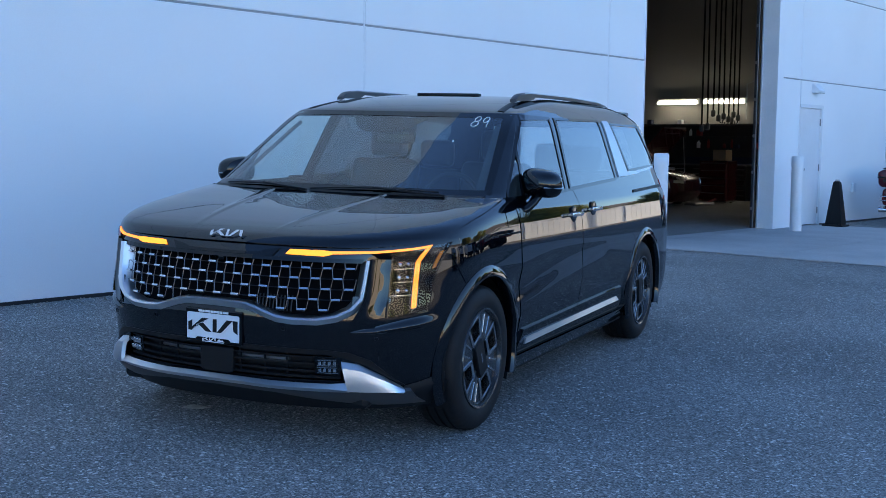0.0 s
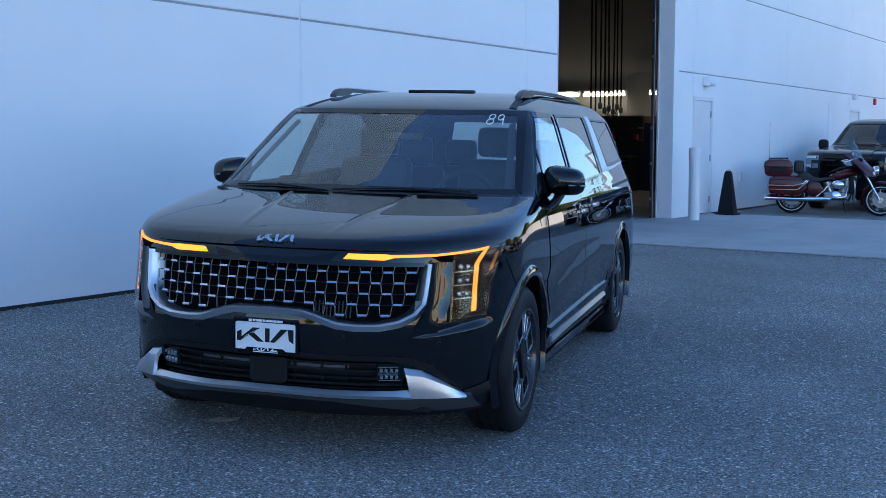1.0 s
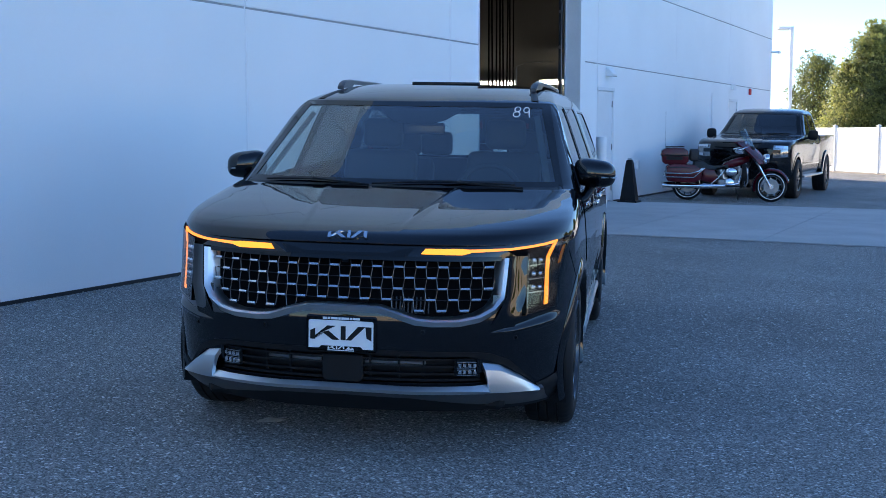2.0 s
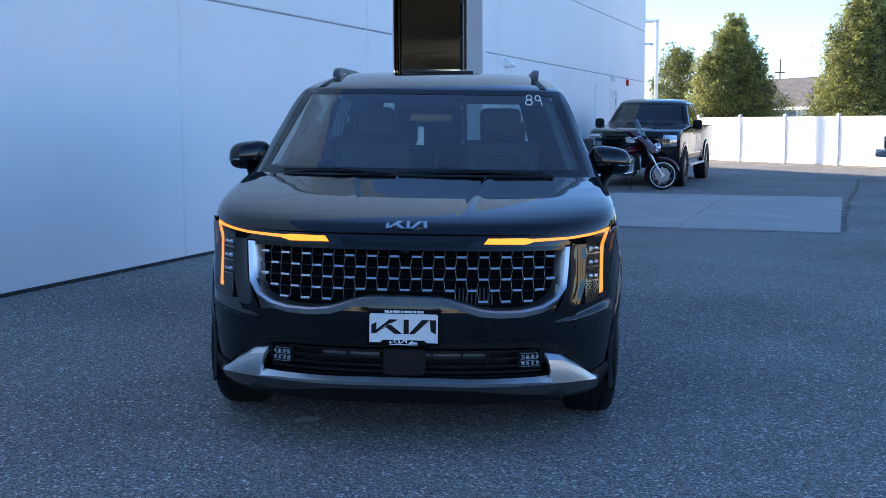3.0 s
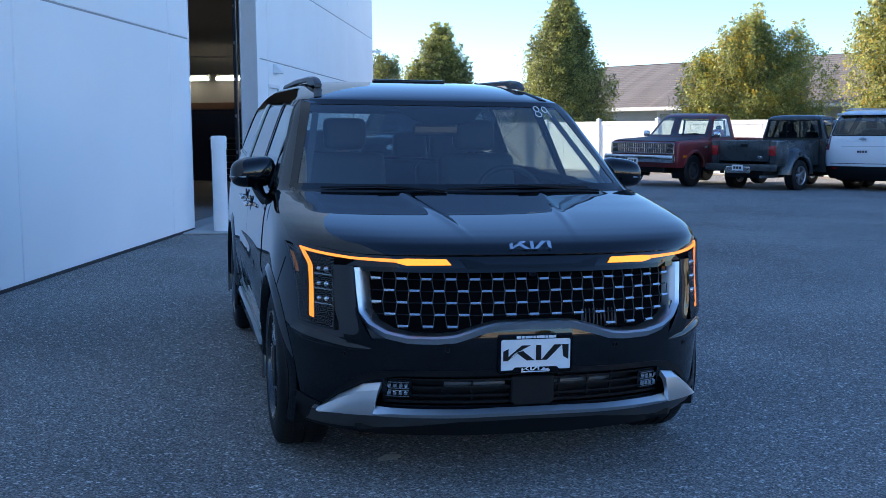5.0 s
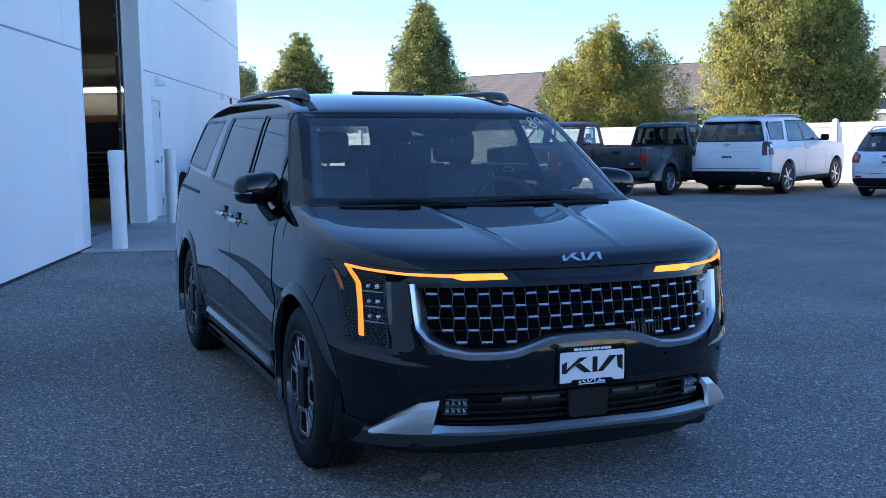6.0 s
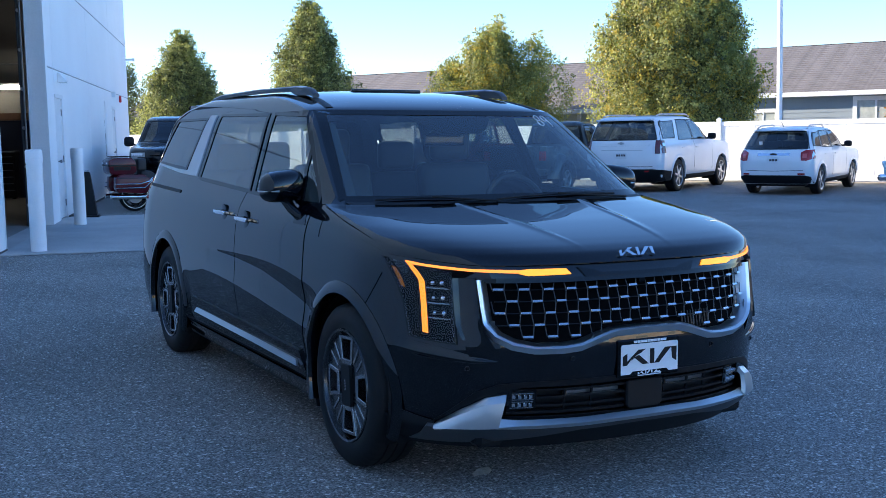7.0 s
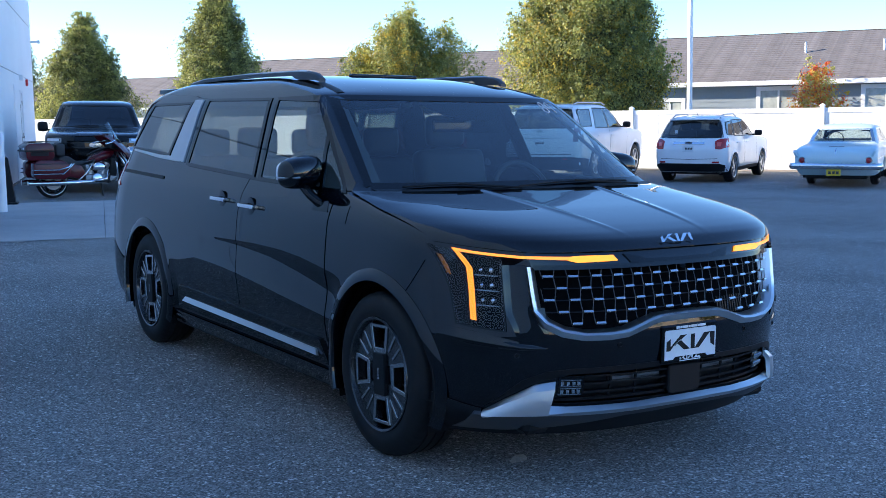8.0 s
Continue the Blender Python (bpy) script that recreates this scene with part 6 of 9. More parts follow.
    for x in (-0.11, -0.04, 0.03):
        part("plate_bar", box(x, x + 0.055, 3.848, 3.851, 0.85, 0.90), M["dark_metal"], root)
    part("tailgate_seam", S.rear_strip([(-0.72, 0.62), (0, 0.60), (0.72, 0.62)], [(-0.72, 0.63), (0, 0.61), (0.72, 0.63)], 0.003, 0.004, 8), M["black_plastic"], root)
    part("spoiler", box(-0.62, 0.62, 3.16, 3.44, 1.575, 1.62, 0.016, seg=2), M["white_paint"], root, smooth=50)
    part("sticker", box(0.34, 0.42, 3.60, 3.61, 1.25, 1.33), M["plate"], root)
    part("wiper", tube([(-0.1, 3.71, 1.18), (-0.45, 3.70, 1.20)], 0.01, 6), M["black_plastic"], root)
    part("aerial", tube([(0, 3.0, 1.67), (0, 3.2, 1.80)], 0.006, 6), M["black_plastic"], root)
    handles(root, S, [(1.72, 0.98), (2.62, 0.99)], "white_paint")
    door_seams(root, S, (0.66, 1.90), 0.45, 1.12)
    cabin_seats(root, (-0.36, 0.36), (1.55, 2.4), 0.58, 1.1)
    return root


def make_old_sedan(m):
    root = thing("sedan", "pale blue vintage sedan with tail fins and chrome bumper", "car", m)
    R = [
        (0.28, -0.60, 0.4, 3.5, 0.80, 3.95, 0.35, 4), (0.45, -0.72, 0.4, 3.5, 0.87, 4.10, 0.3, 4), (0.62, -0.75, 0.4, 3.5, 0.885, 4.14, 0.3, 4),
        (0.78, -0.73, 0.4, 4, 0.88, 4.10, 0.3, 4), (0.86, -0.65, 0.5, 4, 0.86, 4.0, 0.35, 4), (0.90, -0.4, 0.6, 4, 0.83, 3.85, 0.4, 4),
        (0.925, 0.1, 0.6, 4, 0.80, 3.60, 0.4, 4), (0.945, 0.60, 0.4, 3.5, 0.775, 3.25, 0.35, 4), (0.96, 0.75, 0.3, 3, 0.765, 3.10, 0.3, 4), (1.15, 1.05, 0.25, 3, 0.70, 2.86, 0.3, 4),
        (1.28, 1.28, 0.25, 3, 0.65, 2.68, 0.3, 4), (1.32, 1.42, 0.3, 3, 0.60, 2.58, 0.3, 4), (1.355, 1.6, 0.3, 3, 0.5, 2.4, 0.4, 3), (1.37, 1.75, 0.3, 3, 0.35, 2.2, 0.4, 3)]
    S = Shell(R)
    lv = ladder(0.28, 0.86, 16) + ladder(0.87, 0.96, 10) + ladder(0.98, 1.28, 10) + ladder(1.30, 1.37, 6)
    wins = [[(0.95, 0.99), (1.22, 1.25), (1.75, 1.26), (1.75, 0.98)], [(1.83, 0.98), (1.83, 1.26), (2.45, 1.25), (2.62, 1.0)]]
    car_body(root, S, "pale_blue", (0, 2.70), 0.36, 0.32, wins, [(-0.66, 0.99), (-0.56, 1.25), (0.56, 1.25), (0.66, 0.99)], [(-0.64, 1.0), (-0.55, 1.26), (0.55, 1.26), (0.64, 1.0)], lv, "glass_old", "chrome")
    for sg in (1, -1):
        for y in (0, 2.70):
            simple_wheel(root, sg, 0.70, y, 0.315, 0.19, 0.18, "alloy", 10)
        fin = prism([(2.5, 0.93), (4.06, 0.97), (4.16, 0.93), (4.10, 0.80), (3.2, 0.86)], "x", 0.0, 0.05, 0.012)
        fin.transform(Matrix.Translation((sg * 0.80, 0, 0)) @ pose(0, 0, 0, 0, sg * 24, 0) @ Matrix.Translation((0, 0, 0)))
        fin.transform(Matrix.Translation((sg * -0.335, 0, -0.035)))
        part("tail_fin", fin, M["pale_blue"], root, smooth=50)
        lamp = lathe([(0.0, 0.062), (0.03, 0.062), (0.045, 0.045), (0.05, 0.001)], 20, "y")
        lamp.transform(Matrix.Translation((sg * 0.70, 4.08, 0.62)))
        part("tail_light", lamp, M["red_lens"], root, "round red tail light", smooth=40)
        ring = lathe([(0.0, 0.080), (0.03, 0.080), (0.03, 0.060), (0.0, 0.060)], 20, "y", closed=True)
        ring.transform(Matrix.Translation((sg * 0.70, 4.085, 0.62)))
        part("lamp_ring", ring, M["chrome"], root, smooth=40)
        part("side_trim", S.side_strip(sg, [(-0.3, 0.70), (4.0, 0.66)], [(-0.3, 0.715), (4.0, 0.675)], 0.006, 0.01, 20), M["chrome"], root)
    underside(root, 0.66, 0.3, 3.9, 0.20, 0.34)
    bump = tube([(-0.93, 3.80, 0.48), (-0.92, 4.12, 0.49), (-0.80, 4.24, 0.50), (0, 4.27, 0.50), (0.80, 4.24, 0.50), (0.92, 4.12, 0.49), (0.93, 3.80, 0.48)], 0.055, 8, flat=1.3)
    part("rear_bumper", bump, M["chrome"], root, "chrome rear bumper", smooth=60)
    part("license_plate", box(-0.15, 0.15, 4.29, 4.30, 0.29, 0.43, 0.004), M["yellow"], root, "yellow number plate")
    for x in (-0.11, -0.03, 0.05):
        part("plate_bar", box(x, x + 0.06, 4.30, 4.303, 0.33, 0.39), M["dark_metal"], root)
    part("boot_strip", tube([(0, 4.13, 0.62), (0, 4.09, 0.80), (0, 3.98, 0.87)], 0.012, 6), M["chrome"], root)
    part("boot_badge", box(-0.16, 0.16, 3.86, 3.89, 0.905, 0.92, 0.004), M["chrome"], root)
    part("steering_wheel", lathe([(0, .19), (0.015, .19), (0.015, .17), (0, .17)], 24, "y", closed=True), M["cabin"], root).location = (0.36, 1.35, 0.98)
    for y in (1.62, 2.45):
        bench = part("bench_seat", box(-0.60, 0.60, y - 0.22, y + 0.22, 0.36, 0.54, 0.06, seg=3), M["seat"], root, smooth=50)
        back_ = box(-0.60, 0.60, -0.06, 0.06, 0, 0.46, 0.05, seg=3)
        back_.transform(Matrix.Translation((0, y + 0.22, 0.48)) @ pose(0, 0, 0, -14, 0, 0))
        part("backrest", back_, M["seat"], bench, smooth=50)
    return root


def pickup_bed(root, x, y0, y1, z0, z1, paint, wall=0.07):
    """The load box: two sides, floor, front wall and tailgate."""
    for sg in (1, -1):
        b = box(sg * (x - wall) if sg > 0 else -x, x if sg > 0 else -(x - wall), y0, y1, z0, z1, 0.02, seg=2)
        part("bed_side", b, M[paint], root, smooth=50)
    part("bed_floor", box(-x + wall, x - wall, y0, y1 - 0.05, z0 + 0.18, z0 + 0.24), M["dark_metal"], root)
    part("bed_front", box(-x + wall, x - wall, y0, y0 + 0.05, z0 + 0.24, z1 - 0.02), M[paint], root)
    gate = part("tailgate", box(-x + wall + 0.01, x - wall - 0.01, y1 - 0.06, y1, z0 + 0.12, z1, 0.012, seg=2), M[paint], root, smooth=50)
    return gate


def make_dark_pickup(m):
    root = thing("pickup_truck", "black crew cab pickup truck on black wheels beside the wall", "truck", m)
    e = (2.72, 0.08, 8)
    R = [
        (0.42, -0.82, 0.5, 3.6, 0.94, *e), (0.60, -0.95, 0.5, 3.6, 0.99, *e), (1.00, -0.96, 0.5, 3.8, 1.01, *e), (1.16, -0.92, 0.5, 4, 1.00, *e),
        (1.24, -0.70, 0.6, 5, 0.985, *e), (1.28, 0.00, 0.6, 5, 0.97, *e), (1.31, 0.50, 0.4, 4, 0.96, *e), (1.34, 0.72, 0.35, 3.5, 0.95, *e), (1.60, 1.08, 0.3, 3, 0.86, *e),
        (1.84, 1.40, 0.3, 3, 0.77, *e), (1.89, 1.52, 0.4, 3, 0.73, *e), (1.93, 1.80, 0.4, 3, 0.62, 2.6, 0.3, 4), (1.945, 2.0, 0.3, 3, 0.45, 2.4, 0.3, 3)]
    S = Shell(R)
    lv = ladder(0.42, 1.22, 22) + ladder(1.24, 1.34, 9) + ladder(1.36, 1.84, 14) + ladder(1.86, 1.945, 7)
    wins = [[(0.98, 1.36), (1.50, 1.80), (1.78, 1.81), (1.76, 1.36)], [(1.86, 1.36), (1.88, 1.81), (2.50, 1.80), (2.58, 1.36)]]
    car_body(root, S, "truck_black", (0,), 0.50, 0.42, wins, [(-0.80, 1.37), (-0.66, 1.81), (0.66, 1.81), (0.80, 1.37)], None, lv, "tint")
    pickup_bed(root, 0.99, 2.78, 4.92, 0.56, 1.34, "truck_black")
    for sg in (1, -1):
        for y in (0, 3.68):
            simple_wheel(root, sg, 0.90, y, 0.42, 0.25, 0.30, "rim_dark", 8)
        rows = [[(sg * (0.995 + o), 3.68 + rr * math.cos(radians(a)), 0.42 + rr * math.sin(radians(a))) for a in range(0, 181, 8)] for rr, o in ((0.46, 0.0), (0.47, 0.035), (0.55, 0.03), (0.57, 0.0))]
        part("wheel_arch", grid(rows), M["truck_black"], root, smooth=50)
        hs = [[(sg * xx, 3.68 + 0.48 * math.cos(radians(a)), 0.42 + 0.48 * math.sin(radians(a))) for a in range(-5, 186, 8)] for xx in (1.003, 0.985)]
        part("wheel_gap", grid([[(sg * 1.0, 3.68, 0.5)] * len(hs[0]), hs[0]]), M["black_plastic"], root)
        side_mirror(root, sg, 0.98, 0.98, 1.36, "black_plastic", 0.11, 0.11)
        lamp = new("headlight"); lamp.parent = root
        part("lamp_body", S.front_strip([(0.66, 0.88), (0.80, 0.88), (0.94, 0.90)], [(0.66, 1.14), (0.80, 1.14), (0.93, 1.13)], 0.012, 0.02, 4, 3, flip=sg), M["lamp_grey"], lamp, "clear chrome headlight", smooth=40)
        part("lamp_bar", S.front_strip([(0.62, 0.975), (0.80, 0.975)], [(0.62, 1.045), (0.80, 1.045)], 0.03, 0.02, 4, 1, flip=sg), M["truck_black"], lamp)
        part("lamp_eye", S.front_strip([(0.80, 0.90), (0.93, 0.91)], [(0.80, 0.95), (0.93, 0.96)], 0.030, 0.01, 3, 1, flip=sg), M["lamp_chrome"], lamp)
        part("lamp_eye", S.front_strip([(0.70, 1.075), (0.92, 1.075)], [(0.70, 1.12), (0.92, 1.12)], 0.030, 0.01, 3, 1, flip=sg), M["lamp_chrome"], lamp)
        part("fog_lamp", S.front_strip([(0.66, 0.60), (0.82, 0.60)], [(0.66, 0.69), (0.82, 0.69)], 0.02, 0.02, 3, 1, flip=sg), M["lamp_chrome"], root)
        part("running_board", box(sg * 1.0 - 0.07, sg * 1.0 + 0.07, 0.55, 2.95, 0.43, 0.48, 0.015), M["satin"], root, "bright running board")
        part("sill_moulding", S.side_strip(sg, [(0.55, 0.70), (2.68, 0.70)], [(0.55, 0.73), (2.68, 0.73)], 0.008, 0.01, 10), M["chrome"], root)
    grille = new("grille"); grille.parent = root
    part("grille_frame", S.front_strip([(-0.62, 0.82), (0, 0.82), (0.62, 0.82)], [(-0.62, 1.18), (0, 1.18), (0.62, 1.18)], 0.012, 0.03, 8, 3), M["truck_black"], grille)
    for z in (0.89, 1.0, 1.11):
        part("grille_bar", S.front_strip([(-0.56, z - .03), (0, z - .03), (0.56, z - .03)], [(-0.56, z + .03), (0, z + .03), (0.56, z + .03)], 0.035, 0.03, 8, 1), M["gloss_black"], grille)
    bd = lathe([(0, 0.07), (-0.012, 0.065), (-0.014, 0.001)], 28, "y")
    bd.transform(Matrix.Translation((0, S.front_y(0, 1.0) - 0.045, 1.0)) @ Matrix.Diagonal((1.9, 1, 0.8, 1)))
    part("badge", bd, M["chrome"], grille, smooth=40)
    part("bumper", S.front_strip([(-0.96, 0.52), (-.5, .52), (.5, .52), (0.96, 0.52)], [(-0.96, 0.80), (-.5, .80), (.5, .80), (0.96, 0.80)], 0.05, 0.06, 6, 2), M["truck_black"], root, smooth=50)
    part("license_plate", box(-0.15, 0.15, -1.025, -1.015, 0.60, 0.75, 0.004), M["plate"], root)
    part("bonnet_bulge", S.front_strip([(-0.40, 1.17), (0.40, 1.17)], [(-0.36, 1.275), (0.36, 1.275)], 0.02, 0.02, 8, 5), M["truck_black"], root, smooth=50)
    for z in (-0.45, 0.15):
        part("wiper", tube([S.front_pt(z + 0.5 * i / 6, 1.365, 0.02) for i in range(7)], 0.01, 6), M["black_plastic"], root)
    part("rear_wall", box(-0.72, 0.72, 2.66, 2.70, 1.34, 1.86), M["truck_black"], root)
    underside(root, 0.60, -0.6, 4.7, 0.40, 0.60)
    handles(root, S, [(1.66, 1.16), (2.52, 1.16)], "truck_black")
    door_seams(root, S, (0.66, 1.80), 0.60, 1.32)
    part("dashboard", box(-0.80, 0.80, 0.75, 1.05, 1.05, 1.32, 0.05), M["cabin"], root)
    cabin_seats(root, (-0.42, 0.42), (1.55, 2.4), 0.80, 1.3)
    return root


def make_red_pickup(m):
    root = thing("pickup_truck", "faded red square-bodied old pickup with dark bonnet", "truck", m)
    e = (1.92, 0.05, 8)
    R = [
        (0.46, -0.74, 0.2, 6, 0.93, *e), (0.62, -0.79, 0.2, 6, 0.975, *e), (0.95, -0.80, 0.2, 6, 0.985, *e), (1.06, -0.79, 0.22, 6, 0.975, *e), (1.10, -0.72, 0.3, 6, 0.965, *e),
        (1.13, -0.30, 0.4, 6, 0.95, *e), (1.16, 0.30, 0.4, 6, 0.935, *e), (1.19, 0.60, 0.2, 5, 0.92, *e), (1.45, 0.88, 0.2, 4, 0.84, *e), (1.71, 1.14, 0.2, 4, 0.755, *e),
        (1.76, 1.25, 0.25, 4, 0.71, *e), (1.79, 1.42, 0.25, 4, 0.62, 1.85, 0.2, 4), (1.80, 1.5, 0.2, 4, 0.5, 1.75, 0.2, 4)]
    S = Shell(R)
    lv = ladder(0.46, 1.06, 16) + ladder(1.08, 1.19, 9) + ladder(1.21, 1.71, 13) + ladder(1.73, 1.80, 6)
    wins = [[(0.82, 1.22), (1.18, 1.68), (1.72, 1.70), (1.74, 1.22)]]
    car_body(root, S, "old_red", (0,), 0.44, 0.39, wins, [(-0.78, 1.23), (-0.66, 1.68), (0.66, 1.68), (0.78, 1.23)], [(-0.60, 1.24), (-0.56, 1.62), (0.56, 1.62), (0.60, 1.24)], lv, "glass_old", "dark_metal")
    pickup_bed(root, 0.97, 2.0, 4.40, 0.60, 1.20, "old_red")
    for sg in (1, -1):
        for y in (0, 3.34):
            simple_wheel(root, sg, 0.84, y, 0.385, 0.20, 0.25, "dark_metal", 12, 0.05)
        part("wheel_gap", grid([[(sg * 0.976, 3.34, 0.5)] * 24, [(sg * 0.976, 3.34 + 0.44 * math.cos(radians(a * 8 - 2)), 0.39 + 0.44 * math.sin(radians(a * 8 - 2))) for a in range(24)]]), M["black_plastic"], root)
        for z in (0.86, 0.985):
            lamp = box(-0.085, 0.085, -0.02, 0.02, -0.05, 0.05, 0.008)
            lamp.transform(Matrix.Translation((sg * 0.80, -0.80, z)))
            part("headlight", lamp, M["lamp_chrome"], root, "square headlight")
        part("side_marker", S.side_strip(sg, [(-0.52, 0.70), (-0.36, 0.70)], [(-0.52, 0.76), (-0.36, 0.76)], 0.006, 0.01, 2), M["amber"], root)
        side_mirror(root, sg, 0.92, 0.86, 1.27, "chrome", 0.085, 0.08)
        part("side_script", S.side_strip(sg, [(0.40, 0.93), (0.60, 0.93)], [(0.42, 1.0), (0.58, 1.0)], 0.006, 0.006, 2), M["chrome"], root)
    part("bonnet", grid([[( x * w, y, S_z + 0.004) for x in [-1 + i / 10 for i in range(21)]] for y, w, S_z in ((-0.76, 0.86, 1.095), (-0.5, 0.90, 1.122), (-0.1, 0.90, 1.145), (0.3, 0.90, 1.163), (0.56, 0.88, 1.185))], thick=0.01), M["primer"], root, "dark primer bonnet", smooth=50)
    grille = new("grille"); grille.parent = root
    part("grille_back", box(-0.90, 0.90, -0.815, -0.79, 0.79, 1.05, 0.006), M["dark_metal"], grille)
    for z in (0.795, 0.92, 1.045):
        part("grille_rail", box(-0.91, 0.91, -0.84, -0.80, z - 0.014, z + 0.014, 0.005), M["chrome"], grille)
    for i in range(21):
        x = -0.66 + 1.32 * i / 20
        part("grille_bar", box(x - 0.013, x + 0.013, -0.835, -0.80, 0.81, 1.03, 0.004), M["chrome"], grille)
    for sg in (1, -1):
        part("grille_end", box(sg * 0.905 - 0.014, sg * 0.905 + 0.014, -0.84, -0.80, 0.79, 1.05, 0.005), M["chrome"], grille)
    part("bumper", box(-1.0, 1.0, -1.02, -0.90, 0.58, 0.76, 0.03, seg=2), M["chrome"], root, "dull chrome front bumper", smooth=50)
    part("license_plate", box(-0.28, 0.02, -1.035, -1.022, 0.54, 0.68, 0.004), M["plate"], root)
    for x in (-0.24, -0.16, -0.08):
        part("plate_bar", box(x, x + 0.06, -1.038, -1.035, 0.58, 0.64), M["dark_metal"], root)
    underside(root, 0.56, -0.7, 4.2, 0.34, 0.58)
    part("front_axle", tube([(-0.75, 0, 0.36), (0.75, 0, 0.36)], 0.06, 8), M["dark_metal"], root)
    part("wiper", tube([S.front_pt(0.1 + 0.5 * i / 6, 1.25 + 0.03 * i / 6, 0.02) for i in range(7)], 0.01, 6), M["black_plastic"], root)
    part("bench_seat", box(-0.70, 0.70, 1.45, 1.62, 0.75, 1.28, 0.05), M["seat"], root)
    part("dashboard", box(-0.78, 0.78, 0.62, 0.82, 0.95, 1.19, 0.04), M["cabin"], root)
    door_seams(root, S, (0.60, 1.78), 0.62, 1.18)
    handles(root, S, [(1.62, 1.08)], "chrome")
    return root


def make_grey_pickup(m):
    root = thing("pickup_truck", "dark grey green extended cab pickup with stepped bed sides", "truck", m)
    e = (2.30, 0.08, 6)
    R = [
        (0.42, -0.75, 0.5, 3, 0.92, *e), (0.60, -0.88, 0.5, 3, 0.97, *e), (0.95, -0.88, 0.5, 3.2, 0.985, *e), (1.08, -0.70, 0.6, 4, 0.97, *e), (1.14, -0.20, 0.6, 4, 0.955, *e),
        (1.19, 0.35, 0.5, 4, 0.94, *e), (1.23, 0.60, 0.35, 3, 0.925, *e), (1.50, 0.98, 0.3, 3, 0.83, *e), (1.76, 1.34, 0.3, 3, 0.74, *e), (1.81, 1.48, 0.3, 3, 0.70, 2.26, 0.15, 4), (1.84, 1.65, 0.3, 3, 0.6, 2.2, 0.2, 4), (1.85, 1.75, 0.2, 3, 0.45, 2.1, 0.2, 4)]
    S = Shell(R)
    lv = ladder(0.42, 1.08, 18) + ladder(1.10, 1.23, 8) + ladder(1.25, 1.76, 14) + ladder(1.78, 1.85, 6)
    wins = [[(0.88, 1.26), (1.36, 1.72), (1.72, 1.74), (1.72, 1.26)], [(1.82, 1.28), (1.84, 1.73), (2.16, 1.72), (2.18, 1.28)]]
    car_body(root, S, "grey_green", (0,), 0.42, 0.38, wins, [(-0.76, 1.27), (-0.62, 1.72), (0.62, 1.72), (0.76, 1.27)], [(-0.74, 1.28), (-0.66, 1.71), (0.66, 1.71), (0.74, 1.28)], lv, "tint")
    part("window_bar", box(-0.20, -0.17, 2.29, 2.315, 1.28, 1.71), M["black_plastic"], root)
    part("window_bar", box(0.17, 0.20, 2.29, 2.315, 1.28, 1.71), M["black_plastic"], root)
    gate = pickup_bed(root, 0.76, 2.36, 4.52, 0.60, 1.22, "grey_green", 0.06)
    bed_half = 0.76
    for sg in (1, -1):
        # flared rear wing
        rows = []
        for a in range(0, 181, 6):
            c, s = math.cos(radians(a)), math.sin(radians(a))
            rows.append([(sg * (bed_half - 0.01), 3.53 + 0.68 * c, 0.40 + 0.66 * s), (sg * 0.86, 3.53 + 0.64 * c, 0.40 + 0.62 * s), (sg * 0.97, 3.53 + 0.55 * c, 0.40 + 0.53 * s), (sg * 0.985, 3.53 + 0.46 * c, 0.40 + 0.44 * s), (sg * 0.94, 3.53 + 0.44 * c, 0.40 + 0.42 * s)])
        part("rear_wing", grid(rows), M["grey_green"], root, smooth=50)
        corner = prism([(4.05, 0.62), (4.55, 0.62), (4.55, 1.21), (3.9, 1.21)], "x", 0, 0.16, 0.03, seg=2)
        corner.transform(Matrix.Translation((sg * (bed_half - 0.02) - (0.16 if sg < 0 else 0), 0, 0)))
        part("bed_corner", corner, M["grey_green"], root, smooth=50)
        lamp = box(-0.09, 0.09, -0.03, 0.03, -0.12, 0.12, 0.028, seg=2)
        lamp.transform(Matrix.Translation((sg * 0.80, 4.545, 0.98)))
        part("tail_light", lamp, M["red_lens"], root, "red tail light", smooth=50)
        for y in (0, 3.53):
            simple_wheel(root, sg, 0.84, y, 0.375, 0.22, 0.26, "alloy", 5)
        side_mirror(root, sg, 0.94, 0.92, 1.3, "black_plastic", 0.10, 0.09)
    part("gate_handle", box(-0.10, 0.10, 4.515, 4.545, 1.06, 1.14, 0.02, seg=2), M["black_plastic"], root)
    bd = lathe([(0, 0.05), (0.012, 0.046), (0.014, 0.001)], 20, "y")
    bd.transform(Matrix.Translation((-0.45, 4.52, 0.82)) @ Matrix.Diagonal((1.6, 1, 0.7, 1)))
    part("badge", bd, M["chrome"], root)
    part("rear_bumper", box(-0.95, 0.95, 4.55, 4.74, 0.50, 0.66, 0.03, seg=2), M["grey_green"], root, smooth=50)
    part("bumper_step", box(-0.34, 0.34, 4.60, 4.78, 0.44, 0.60, 0.02, seg=2), M["chrome"], root, "chrome bumper step")
    part("license_plate", box(-0.15, 0.15, 4.78, 4.79, 0.50, 0.64, 0.004), M["plate"], root)
    for x in (-0.11, -0.03, 0.05):
        part("plate_bar", box(x, x + 0.06, 4.79, 4.793, 0.54, 0.60), M["dark_metal"], root)
    underside(root, 0.56, -0.6, 4.5, 0.32, 0.60)
    spare = lathe([(-0.1, 0.2), (-0.1, 0.36), (0.1, 0.36), (0.1, 0.2)], 28, "z", closed=True)
